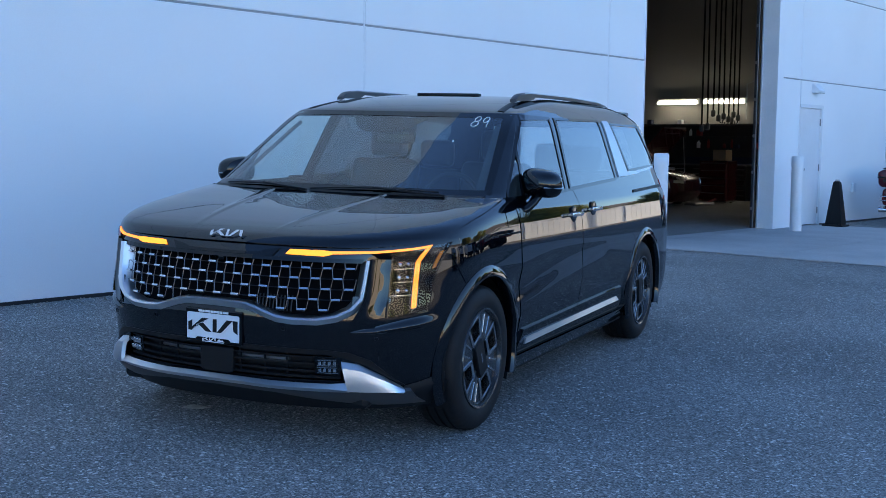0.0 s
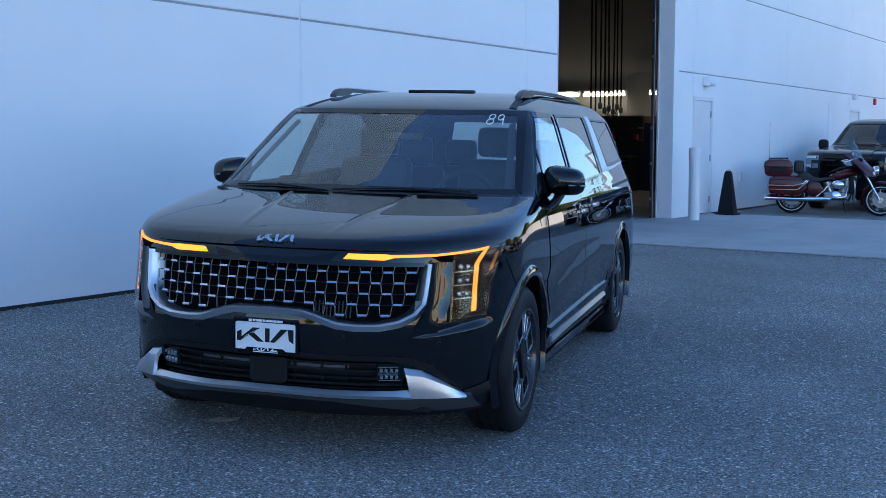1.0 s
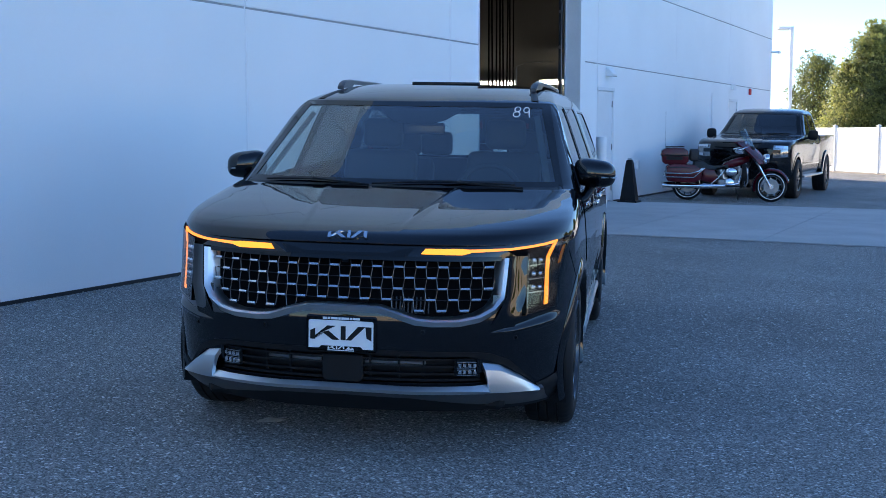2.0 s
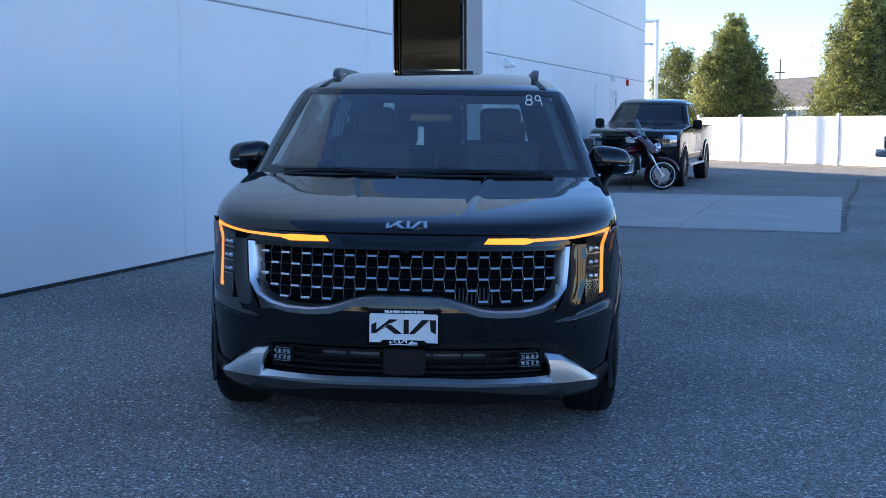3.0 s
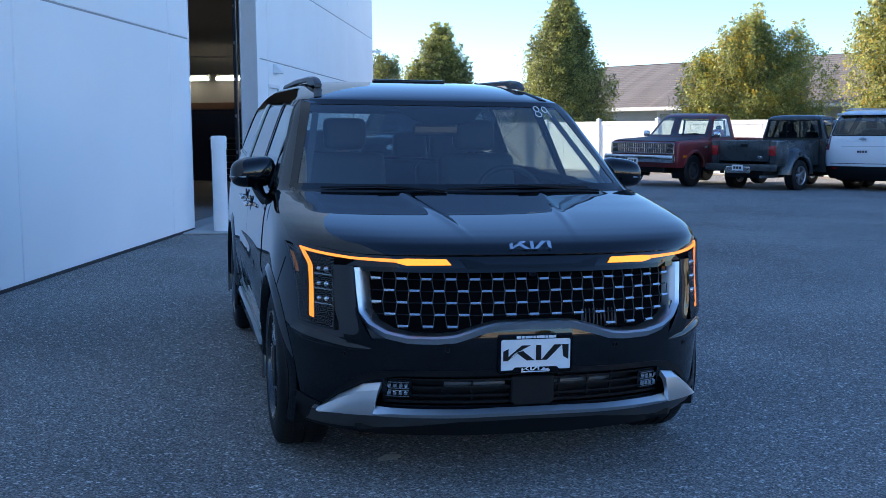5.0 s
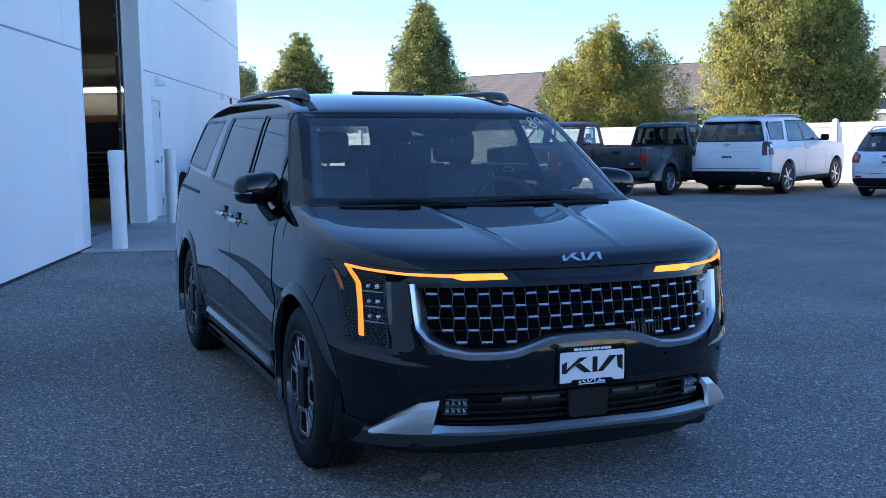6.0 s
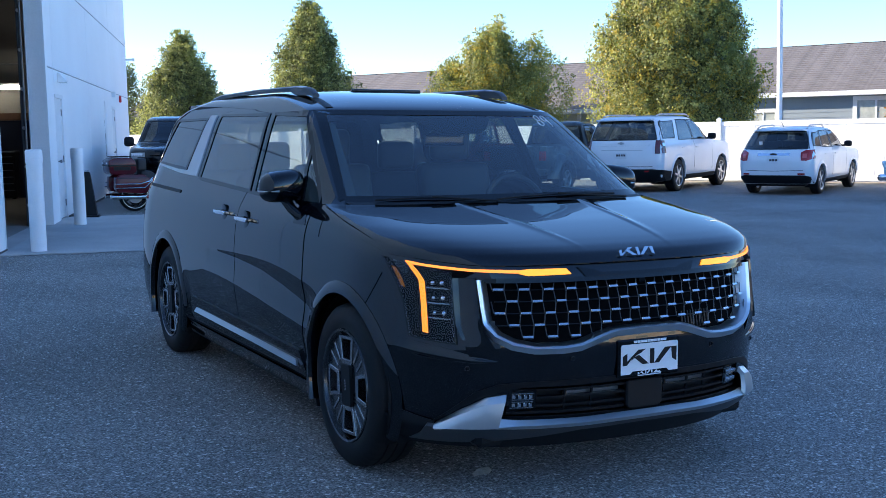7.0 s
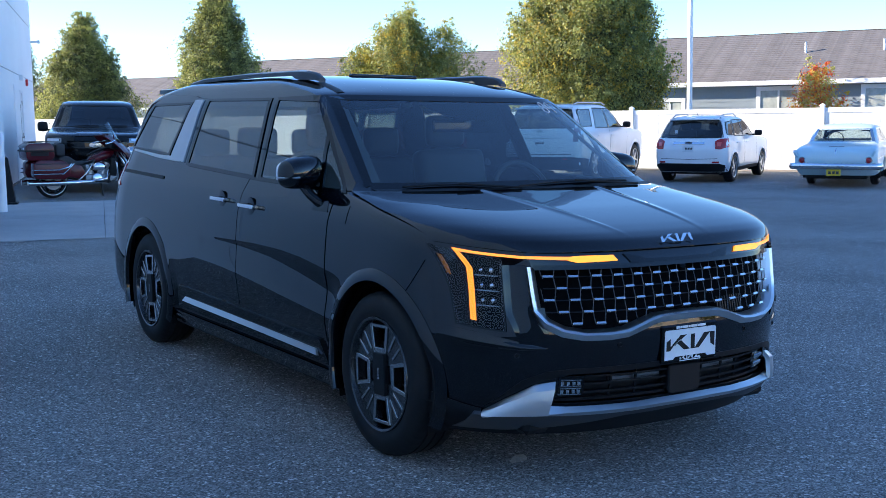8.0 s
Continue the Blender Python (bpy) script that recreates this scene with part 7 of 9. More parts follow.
    spare.transform(Matrix.Translation((0.1, 4.1, 0.46)))
    part("spare_tyre", spare, M["rubber"], root)
    part("exhaust", tube([(-0.55, 3.9, 0.36), (-0.58, 4.7, 0.36)], 0.035, 10), M["satin"], root)
    cabin_seats(root, (-0.4, 0.4), (1.5,), 0.70, 1.2)
    handles(root, S, [(1.62, 1.08)], "grey_green")
    door_seams(root, S, (0.62, 1.77), 0.60, 1.2)
    return root


def scaled(m, k):
    return m @ Matrix.Diagonal((k, k, k, 1))


make_dark_pickup(scaled(stand(3.48, 19.48, -17.3), 0.973))
red_truck = make_red_pickup(scaled(stand(10.91, 22.07, -58.3), 1.03))
can = thing("fuel_can", "red fuel can with dark cap standing in the pickup bed", "can", scaled(stand(10.91, 22.07, -58.3), 1.03) @ Matrix.Translation((0.24, 2.25, 0.84)))
part("can_body", box(-0.15, 0.15, -0.11, 0.11, 0.0, 0.56, 0.05, seg=3), M["can_red"], can, smooth=50)
part("can_cap", lathe([(0.55, 0.075), (0.63, 0.075), (0.66, 0.05), (0.66, 0.001)], 18, "z"), M["black_plastic"], can, smooth=50)
make_grey_pickup(stand(16.1, 22.2, 119))
make_large_suv(scaled(stand(18.87, 21.48, 118.9), 1.04))
make_compact_suv(scaled(stand(20.43, 17.91, 117.9), 0.985))
make_old_sedan(scaled(stand(22.05, 14.94, 120.4), 1.04))

# ---- motorcycle; x runs forward from the rear contact, the side with the exhaust faces -y ----
def spoked_wheel(parent, x, r, w, name):
    wh = new(name); wh.parent = parent
    wh.location = (x, 0, r)
    part("tyre", lathe([(-w * .5, r - .10), (-w * .5, r - .05), (-w * .3, r - .012), (0, r), (w * .3, r - .012), (w * .5, r - .05), (w * .5, r - .10)], 40, "y", closed=True), M["rubber"], wh, smooth=40)
    rim = lathe([(-w * .45, r - .10), (-w * .45, r - .085), (w * .45, r - .085), (w * .45, r - .10), (0, r - .115)], 40, "y", closed=True)
    for i in range(9):
        a = math.tau * i / 9
        tube([(0.045 * math.cos(a), 0, 0.045 * math.sin(a)), ((r - .10) * math.cos(a + .25), 0, (r - .10) * math.sin(a + .25))], 0.012, 6, rim)
    lathe([(-.05, .05), (.05, .05), (.05, .01), (-.05, .01)], 20, "y", rim, closed=True)
    part("rim", rim, M["chrome" if "front" in name else "rim_dark"], wh, smooth=40)
    part("white_wall", lathe([(-w * .505, r - .055), (-w * .515, r - .055), (-w * .515, r - .068), (-w * .505, r - .068)], 40, "y", closed=True), M["plate"], wh, "pale ring on the tyre wall")
    disc = lathe([(-w * .64, .148), (-w * .55, .148), (-w * .55, .05), (-w * .64, .05)], 32, "y", closed=True)
    part("brake_disc", disc, M["steel"], wh)
    return wh


def make_motorcycle(m):
    root = thing("motorcycle", "maroon touring motorcycle with top box and chrome exhaust", "motorcycle", m)
    spoked_wheel(root, 0.0, 0.305, 0.13, "rear_wheel")
    spoked_wheel(root, 1.62, 0.31, 0.12, "front_wheel")
    for sg in (-1, 1):
        bag = prism([(-0.44, 0.47), (-0.40, 0.38), (0.12, 0.36), (0.24, 0.44), (0.26, 0.62), (0.10, 0.72), (-0.32, 0.73), (-0.43, 0.66)], "y", 0.0, 0.22, 0.025, seg=2)
        bag.transform(Matrix.Translation((0, 0.20 if sg > 0 else -0.42, 0)))
        b = part("saddlebag", bag, M["maroon"], root, "maroon hard saddlebag", smooth=40)
        part("bag_rail", tube([(-0.46, sg * 0.44, 0.545), (0.02, sg * 0.44, 0.545), (0.20, sg * 0.44, 0.60), (0.26, sg * 0.40, 0.66)], 0.012, 6), M["chrome"], b, smooth=60)
        part("bag_rail", tube([(-0.47, sg * 0.44, 0.47), (0.10, sg * 0.44, 0.47), (0.26, sg * 0.43, 0.62), (0.30, sg * 0.40, 0.66)], 0.010, 6), M["chrome"], b, smooth=60)
        part("bag_lid_rim", box(-0.40, 0.16, sg * 0.31 - 0.115, sg * 0.31 + 0.115, 0.650, 0.662, 0.004), M["black_plastic"], b)
        part("exhaust", tube([(-0.50, sg * 0.24, 0.295), (0.3, sg * 0.24, 0.295), (0.75, sg * 0.22, 0.31), (0.98, sg * 0.18, 0.36), (1.02, sg * 0.14, 0.52)], [0.046, 0.046, 0.038, 0.026, 0.024], 12), M["chrome"], root, "chrome exhaust pipe", smooth=60)
        part("fork_leg", tube([(1.28, sg * 0.11, 0.86), (1.60, sg * 0.11, 0.31)], 0.021, 10), M["chrome"], root, smooth=60)
        part("leg_guard", tube([(1.12, sg * 0.10, 0.30), (1.14, sg * 0.34, 0.40), (1.12, sg * 0.36, 0.66), (1.10, sg * 0.12, 0.74)], 0.016, 8), M["chrome"], root, smooth=60)
        sh = prism([(1.02, 0.42), (1.14, 0.40), (1.16, 0.74), (1.04, 0.76)], "y", 0, 0.10, 0.03, seg=2)
        sh.transform(Matrix.Translation((0, sg * 0.24 - 0.05, 0)))
        part("leg_shield", sh, M["black_plastic"], root, smooth=50)
        lamp = lathe([(-0.05, 0.02), (-0.03, 0.045), (0.02, 0.05), (0.025, 0.001)], 16, "x")
        lamp.transform(Matrix.Translation((1.47, sg * 0.20, 0.80)))
        part("passing_lamp", lamp, M["lamp_chrome"], root, smooth=50)
        part("footboard", box(0.72, 1.0, sg * 0.30 - 0.05, sg * 0.30 + 0.05, 0.30, 0.33, 0.008), M["black_plastic"], root)
        part("handlebar", tube([(1.20, 0, 1.02), (1.12, sg * 0.25, 1.08), (1.02, sg * 0.40, 1.05), (0.90, sg * 0.42, 1.02)], 0.016, 8), M["chrome"], root, smooth=60)
        mir = lathe([(-0.008, 0.05), (0.008, 0.05), (0.012, 0.03), (0.012, 0.001)], 16, "x")
        mir.transform(Matrix.Translation((1.06, sg * 0.42, 1.16)))
        part("hand_mirror", mir, M["chrome"], root)
    case = prism([(-0.52, 0.76), (-0.46, 0.71), (-0.06, 0.72), (0.0, 0.78), (-0.02, 0.98), (-0.10, 1.04), (-0.46, 1.03), (-0.54, 0.98)], "y", -0.28, 0.28, 0.03, seg=2)
    box_ = part("top_box", case, M["maroon"], root, "maroon top box", smooth=40)
    part("box_band", box(-0.545, 0.0, -0.285, 0.285, 0.875, 0.905, 0.006), M["black_plastic"], box_)
    for y in (-0.18, 0.18):
        part("box_light", box(-0.55, -0.52, y - 0.05, y + 0.05, 0.91, 0.95, 0.006), M["lamp_chrome"], box_)
    part("box_side_trim", box(-0.44, -0.12, -0.287, -0.28, 0.80, 0.87, 0.006), M["black_plastic"], box_)
    part("box_rack", tube([(-0.45, -0.2, 1.05), (-0.45, 0.2, 1.05), (-0.1, 0.2, 1.06), (-0.1, -0.2, 1.06), (-0.45, -0.2, 1.05)], 0.01, 6), M["black_plastic"], box_)
    part("backrest", box(0.02, 0.20, -0.22, 0.22, 0.78, 1.02, 0.05, seg=3), M["seat"], root, smooth=50)
    seat = prism([(0.08, 0.66), (0.10, 0.80), (0.30, 0.78), (0.40, 0.70), (0.62, 0.68), (0.78, 0.74), (0.76, 0.66), (0.40, 0.58)], "y", -0.17, 0.17, 0.04, seg=3)
    part("seat", seat, M["seat"], root, smooth=50)
    tank = bmesh.new()
    bmesh.ops.create_uvsphere(tank, u_segments=24, v_segments=14, radius=1)
    for v in tank.verts:
        k = 1 - 0.25 * v.co.x
        v.co = Vector((0.93 + 0.27 * v.co.x, 0.150 * k * math.copysign(abs(v.co.y) ** .8, v.co.y), 0.775 + 0.095 * math.copysign(abs(v.co.z) ** .8, v.co.z) + 0.075 * v.co.x))
    part("tank", tank, M["maroon"], root, smooth=60)
    part("tank_console", tube([(0.66, 0, 0.80), (0.85, 0, 0.885), (1.05, 0, 0.925), (1.18, 0, 0.93)], [0.02, 0.035, 0.04, 0.02], 10, flat=0.6), M["black_plastic"], root, smooth=60)
    for sg in (-1, 1):
        cov_ = prism([(0.24, 0.40), (0.50, 0.36), (0.58, 0.48), (0.50, 0.62), (0.30, 0.64)], "y", 0, 0.06, 0.02, seg=2)
        cov_.transform(Matrix.Translation((0, sg * 0.15 - 0.03, 0)))
        part("side_cover", cov_, M["maroon"], root, smooth=50)
        part("guard_strut", tube([(0.40, sg * 0.20, 0.30), (0.58, sg * 0.21, 0.46), (0.70, sg * 0.18, 0.62)], 0.012, 8), M["chrome"], root, smooth=60)
    # engine: two finned cylinders over a case
    eng = box(0.58, 1.02, -0.14, 0.14, 0.26, 0.44, 0.05, seg=2)
    part("engine_case", eng, M["steel"], root, smooth=50)
    for cx, tilt in ((0.72, 22), (0.92, -22)):
        cyl = bmesh.new()
        for i in range(7):
            lathe([(0.04 * i, 0.085), (0.04 * i + 0.02, 0.085), (0.04 * i + 0.02, 0.06), (0.04 * i + 0.04, 0.06)], 20, "z", cyl)
        cyl.transform(Matrix.Translation((cx, 0, 0.40)) @ pose(0, 0, 0, 0, -tilt, 0))
        part("cylinder", cyl, M["satin"], root)
    ac = lathe([(0.0, 0.085), (-0.05, 0.08), (-0.07, 0.06), (-0.075, 0.001)], 24, "y")
    ac.transform(Matrix.Translation((0.84, -0.15, 0.585)) @ Matrix.Diagonal((1.6, 1, 1.05, 1)))
    part("air_filter", ac, M["chrome"], root, smooth=50)
    cov = lathe([(0.0, 0.10), (-0.04, 0.095), (-0.055, 0.06), (-0.06, 0.001)], 24, "y")
    cov.transform(Matrix.Translation((0.80, -0.14, 0.36)))
    part("engine_cover", cov, M["chrome"], root, smooth=50)
    fair = bmesh.new()
    rows = []
    for j in range(9):
        v = j / 8
        row = []
        for i in range(17):
            u = -1 + 2 * i / 16
            wd = mix(0.24, 0.42, math.sin(math.pi * min(1, v * 0.75 + 0.12)))
            row.append((mix(1.56, 1.10, v) - 0.20 * abs(u) ** 1.8 + 0.02 * math.sin(math.pi * v), wd * u, mix(0.80, 1.22, v) - 0.05 * abs(u)))
        rows.append(row)
    grid(rows, fair, thick=0.02)
    part("fairing", fair, M["maroon"], root, "maroon handlebar fairing", smooth=50)
    part("fairing_inner", box(1.08, 1.26, -0.22, 0.22, 0.92, 1.10, 0.03), M["black_plastic"], root)
    shield = grid([[(mix(1.27, 1.08, v) - 0.12 * abs(u) ** 2, 0.24 * u * (1 - 0.35 * v), mix(1.09, 1.44, v) - 0.06 * abs(u) ** 2) for u in [-1 + i / 5 for i in range(11)]] for v in [j / 6 for j in range(7)]])
    part("windshield", shield, M["glass"], root, smooth=60)
    head = lathe([(-0.10, 0.05), (-0.06, 0.09), (0.02, 0.095), (0.03, 0.085), (0.035, 0.001)], 24, "x")
    head.transform(Matrix.Translation((1.53, 0, 0.86)))
    part("headlight", head, M["lamp_chrome"], root, smooth=50)
    fender = []
    for a in range(14, 206, 8):
        row = []
        for i in range(7):
            u = -1 + i / 3
            row.append((1.62 + (0.365 - 0.05 * u * u) * math.cos(radians(a)), 0.10 * u, 0.31 + (0.365 - 0.05 * u * u) * math.sin(radians(a))))
        fender.append(row)
    part("front_fender", grid(fender, thick=0.006), M["maroon"], root, smooth=60)
    part("fender_tip", tube([(1.94, -0.07, 0.45), (1.96, 0, 0.45), (1.94, 0.07, 0.45)], 0.014, 6), M["chrome"], root)
    rear = []
    for a in range(20, 176, 10):
        rear.append([(0.36 * math.cos(radians(a)), 0.10 * u, 0.32 + 0.34 * math.sin(radians(a))) for u in [-1 + i / 3 for i in range(7)]])
    part("rear_fender", grid(rear, thick=0.006), M["maroon"], root, smooth=60)
    part("frame", tube([(0.1, 0, 0.40), (0.55, 0, 0.34), (1.05, 0, 0.28), (1.25, 0, 0.85), (0.7, 0, 0.70), (0.2, 0, 0.62)], 0.025, 8), M["black_plastic"], root, smooth=60)
    part("kickstand", tube([(0.95, 0.08, 0.26), (1.02, 0.22, 0.01)], 0.014, 6), M["dark_metal"], root)
    part("aerial", tube([(-0.45, 0.25, 1.0), (-0.47, 0.25, 1.75)], 0.0022, 5), M["black_plastic"], root)
    return root


make_motorcycle(stand(2.12, 17.72, 0.5))

# ---- trees ----
def leaf_cloud(name, parent, rnd, crown, count, size, mats, fill=0.35):
    """Leaves as small bent blades, gathered in clumps along the boughs of a crown; crown(u, ang) gives the radius at height share u."""
    verts, faces, idx = [], [], []
    h0, h1, radius = crown
    clumps = []
    n_cl = count // 26
    while len(clumps) < n_cl:
        u = rnd.random()
        a = rnd.uniform(0, math.tau)
        r = radius(u, a)
        if rnd.random() > (r / 1.0 if r < 1.0 else 1.0) and u > .1:
            continue
        rr = r * (rnd.random() ** fill)
        clumps.append((Vector((rr * math.cos(a), rr * math.sin(a), mix(h0, h1, u))), 0.10 + 0.16 * rnd.random() * min(1.0, r), rr / max(r, .01)))
    for _ in range(n_cl // 22):
        u, a = rnd.uniform(0.25, 0.98), rnd.uniform(0, math.tau)
        base = Vector((radius(u, a) * math.cos(a) * 0.92, radius(u, a) * math.sin(a) * 0.92, mix(h0, h1, u)))
        out = Vector((math.cos(a) * 0.45, math.sin(a) * 0.45, 1.0)).normalized()
        for k in range(3):
            clumps.append((base + out * (0.22 * k), 0.10 - 0.025 * k, 1.0))
    for c, spread, edge in clumps:
        tint = rnd.random()
        for _ in range(26):
            p = c + Vector((rnd.gauss(0, spread), rnd.gauss(0, spread), rnd.gauss(0, spread * 0.8)))
            face = Vector((p.x, p.y, 0)).normalized() * 0.8 + Vector((rnd.uniform(-1, 1), rnd.uniform(-1, 1), rnd.uniform(-0.4, 1.3))) * 0.8
            d = face.cross(Vector((rnd.uniform(-1, 1), rnd.uniform(-1, 1), rnd.uniform(-1, 1)))).normalized()
            if d.z > 0.3:
                d = -d
            s = size * rnd.uniform(0.6, 1.25)
            side = d.cross(face).normalized() * s * 0.36
            b = len(verts)
            verts += [p, p + d * s * 0.45 + side, p + d * s, p + d * s * 0.45 - side]
            faces.append((b, b + 1, b + 2, b + 3))
            idx.append(min(len(mats) - 1, int(tint * len(mats) * 0.999)))
    me = bpy.data.meshes.new(name)
    me.from_pydata(verts, [], faces)
    for m in mats:
        me.materials.append(m)
    me.polygons.foreach_set("material_index", idx)
    ob = new(name, me)
    ob.parent = parent
    return tagged(ob, kind="stuff")


def make_tree(x, y, height, base, radius, seed, label, mats, count=9000, trunk=0.11, size=0.085, fill=0.45, lobes=()):
    rnd = random.Random(seed)
    root = thing("tree", label, "tree", Matrix.Translation((x, y, ground_z(x, y))), "trees round the car park")
    bm = bmesh.new()
    top = height * 0.93
    pts = [(rnd.uniform(-.06, .06) * i, rnd.uniform(-.06, .06) * i, top * i / 9) for i in range(10)]
    tube(pts, [max(0.012, trunk * (1 - i / 9.4)) for i in range(10)], 10, bm)
    for k in range(26):
        z = mix(base * 0.75, height * 0.85, rnd.random())
        u = max(0, (z - base) / (height - base))
        a = rnd.uniform(0, math.tau)
        r = radius(min(1, u + 0.12), a) * rnd.uniform(0.6, 0.95)
        i = min(8, int(z / top * 9))
        o = Vector(pts[i]).lerp(Vector(pts[i + 1]), z / top * 9 - i)
        tip = o + Vector((r * math.cos(a), r * math.sin(a), r * rnd.uniform(0.6, 1.3)))
        mid = o.lerp(tip, 0.5) + Vector((0, 0, -0.06 * r))
        tube([o, mid, tip], [trunk * 0.32 * (1 - u * 0.6), trunk * 0.2 * (1 - u * .6), 0.008], 6, bm)
    part("trunk", bm, M["bark"], root, smooth=60)
    leaf_cloud("crown", root, rnd, (base, height, radius), count, size, mats, fill)
    for dx, dy, h0, h1, shape, n in lobes:
        leaf_cloud("crown", root, rnd, (h0, h1, shape), n, size, mats, fill).location = (dx, dy, 0)
        tube_ = tube([(0, 0, h0 * 0.6), (dx * 0.7, dy * 0.7, mix(h0, h1, 0.3)), (dx, dy, mix(h0, h1, 0.85))], [trunk * 0.5, trunk * 0.3, 0.012], 8)
        part("limb", tube_, M["bark"], root, smooth=60)
    return root


def wavy(shape, seed, amount=0.16):
    """A crown outline with bulges and bays."""
    rnd = random.Random(seed)
    ph = [rnd.uniform(0, math.tau) for _ in range(6)]
    def r(u, a):
        n = math.sin(2 * a + ph[0]) + math.sin(3 * a + 7 * u + ph[1]) + 0.8 * math.sin(5 * a - 11 * u + ph[2]) + 0.8 * math.sin(17 * u + ph[3] + a)
        return max(0.03, curve_at(shape, u) * (1 + amount * 0.5 * n))
    return r


EGG = [(0, 0.55), (0.15, 0.9), (0.35, 1.0), (0.6, 0.9), (0.8, 0.62), (0.93, 0.35), (1.0, 0.08)]
ROUND = [(0, 0.62), (0.12, 0.86), (0.3, 1.0), (0.55, 0.98), (0.75, 0.82), (0.9, 0.55), (1.0, 0.2)]


def times(shape, k):
    return [(u, r * k) for u, r in shape]


GREENS = [M["leaf_dark"], M["leaf"], M["leaf"], M["leaf_light"]]
AUTUMN = [M["leaf"], M["leaf"], M["leaf"], M["leaf_light"], M["leaf_light"], M["leaf_yellow"]]
SPIRE = [(0, 0.80), (0.12, 1.0), (0.35, 0.86), (0.6, 0.58), (0.8, 0.34), (0.93, 0.14), (1.0, 0.02)]
make_tree(10.75, 45.6, 6.15, 0.4, wavy(times(SPIRE, 2.15), 1, 0.30), 11, "green conical tree behind the white fence", GREENS, 76000,
          lobes=((-1.15, -0.5, 1.2, 4.5, wavy(times(SPIRE, 0.9), 21, 0.3), 9000), (0.7, -0.9, 0.8, 4.6, wavy(times(SPIRE, 1.1), 22, 0.3), 9000)))
make_tree(15.2, 41.6, 7.2, 0.5, wavy(times(SPIRE, 2.45), 2, 0.20), 12, "tall green conical tree behind the white fence", GREENS, 90000,
          lobes=((-0.6, -0.9, 1.0, 5.4, wavy(times(SPIRE, 1.2), 23, 0.3), 9000),))
make_tree(21.0, 36.2, 5.6, 0.5, wavy(times(EGG, 1.95), 3, 0.26), 13, "yellowing green tree behind the white fence", AUTUMN, 60000,
          lobes=((-1.5, 0.8, 0.9, 4.6, wavy(times(EGG, 1.15), 24, 0.3), 14000), (1.3, -1.2, 0.9, 5.3, wavy(times(EGG, 1.25), 25, 0.3), 16000), (0.15, -0.1, 2.6, 6.1, wavy(times(SPIRE, 1.05), 26, 0.3), 12000)))
make_tree(22.2, 26.0, 6.3, 0.4, wavy(times(ROUND, 2.40), 4, 0.20), 14, "broad yellow-green tree behind the white fence", AUTUMN + [M["leaf_dark"]], 130000, 0.16,
          lobes=((-1.15, 1.0, 1.4, 6.1, wavy(times(EGG, 1.3), 27, 0.3), 22000), (0.85, -1.0, 1.0, 6.2, wavy(times(EGG, 1.4), 28, 0.3), 26000), (0.2, -0.1, 3.4, 6.6, wavy(times(EGG, 1.4), 29, 0.3), 18000)))
make_tree(9.3, 52.0, 5.3, 0.5, wavy(times(EGG, 1.5), 5, 0.2), 15, "dark green tree beyond the lamp post", [M["leaf_dark"], M["leaf_dark"], M["leaf"]], 26000)
make_tree(17.8, 43.8, 2.6, 0.3, wavy(times(EGG, 0.45), 6, 0.2), 16, "slim young tree by the house", AUTUMN, 900, 0.03, 0.10)
make_tree(29.36, 22.24, 3.35, 0.8, wavy(times(EGG, 0.80), 7, 0.25), 17, "small tree with orange and red autumn leaves", [M["leaf_red"], M["leaf_orange"], M["leaf_yellow"], M["leaf_light"]], 6200, 0.035, 0.085)


# ---- houses beyond the fence; their frame runs along the fence ----
HOUSE_TURN = math.degrees(math.atan2(FENCE_D.y, FENCE_D.x))


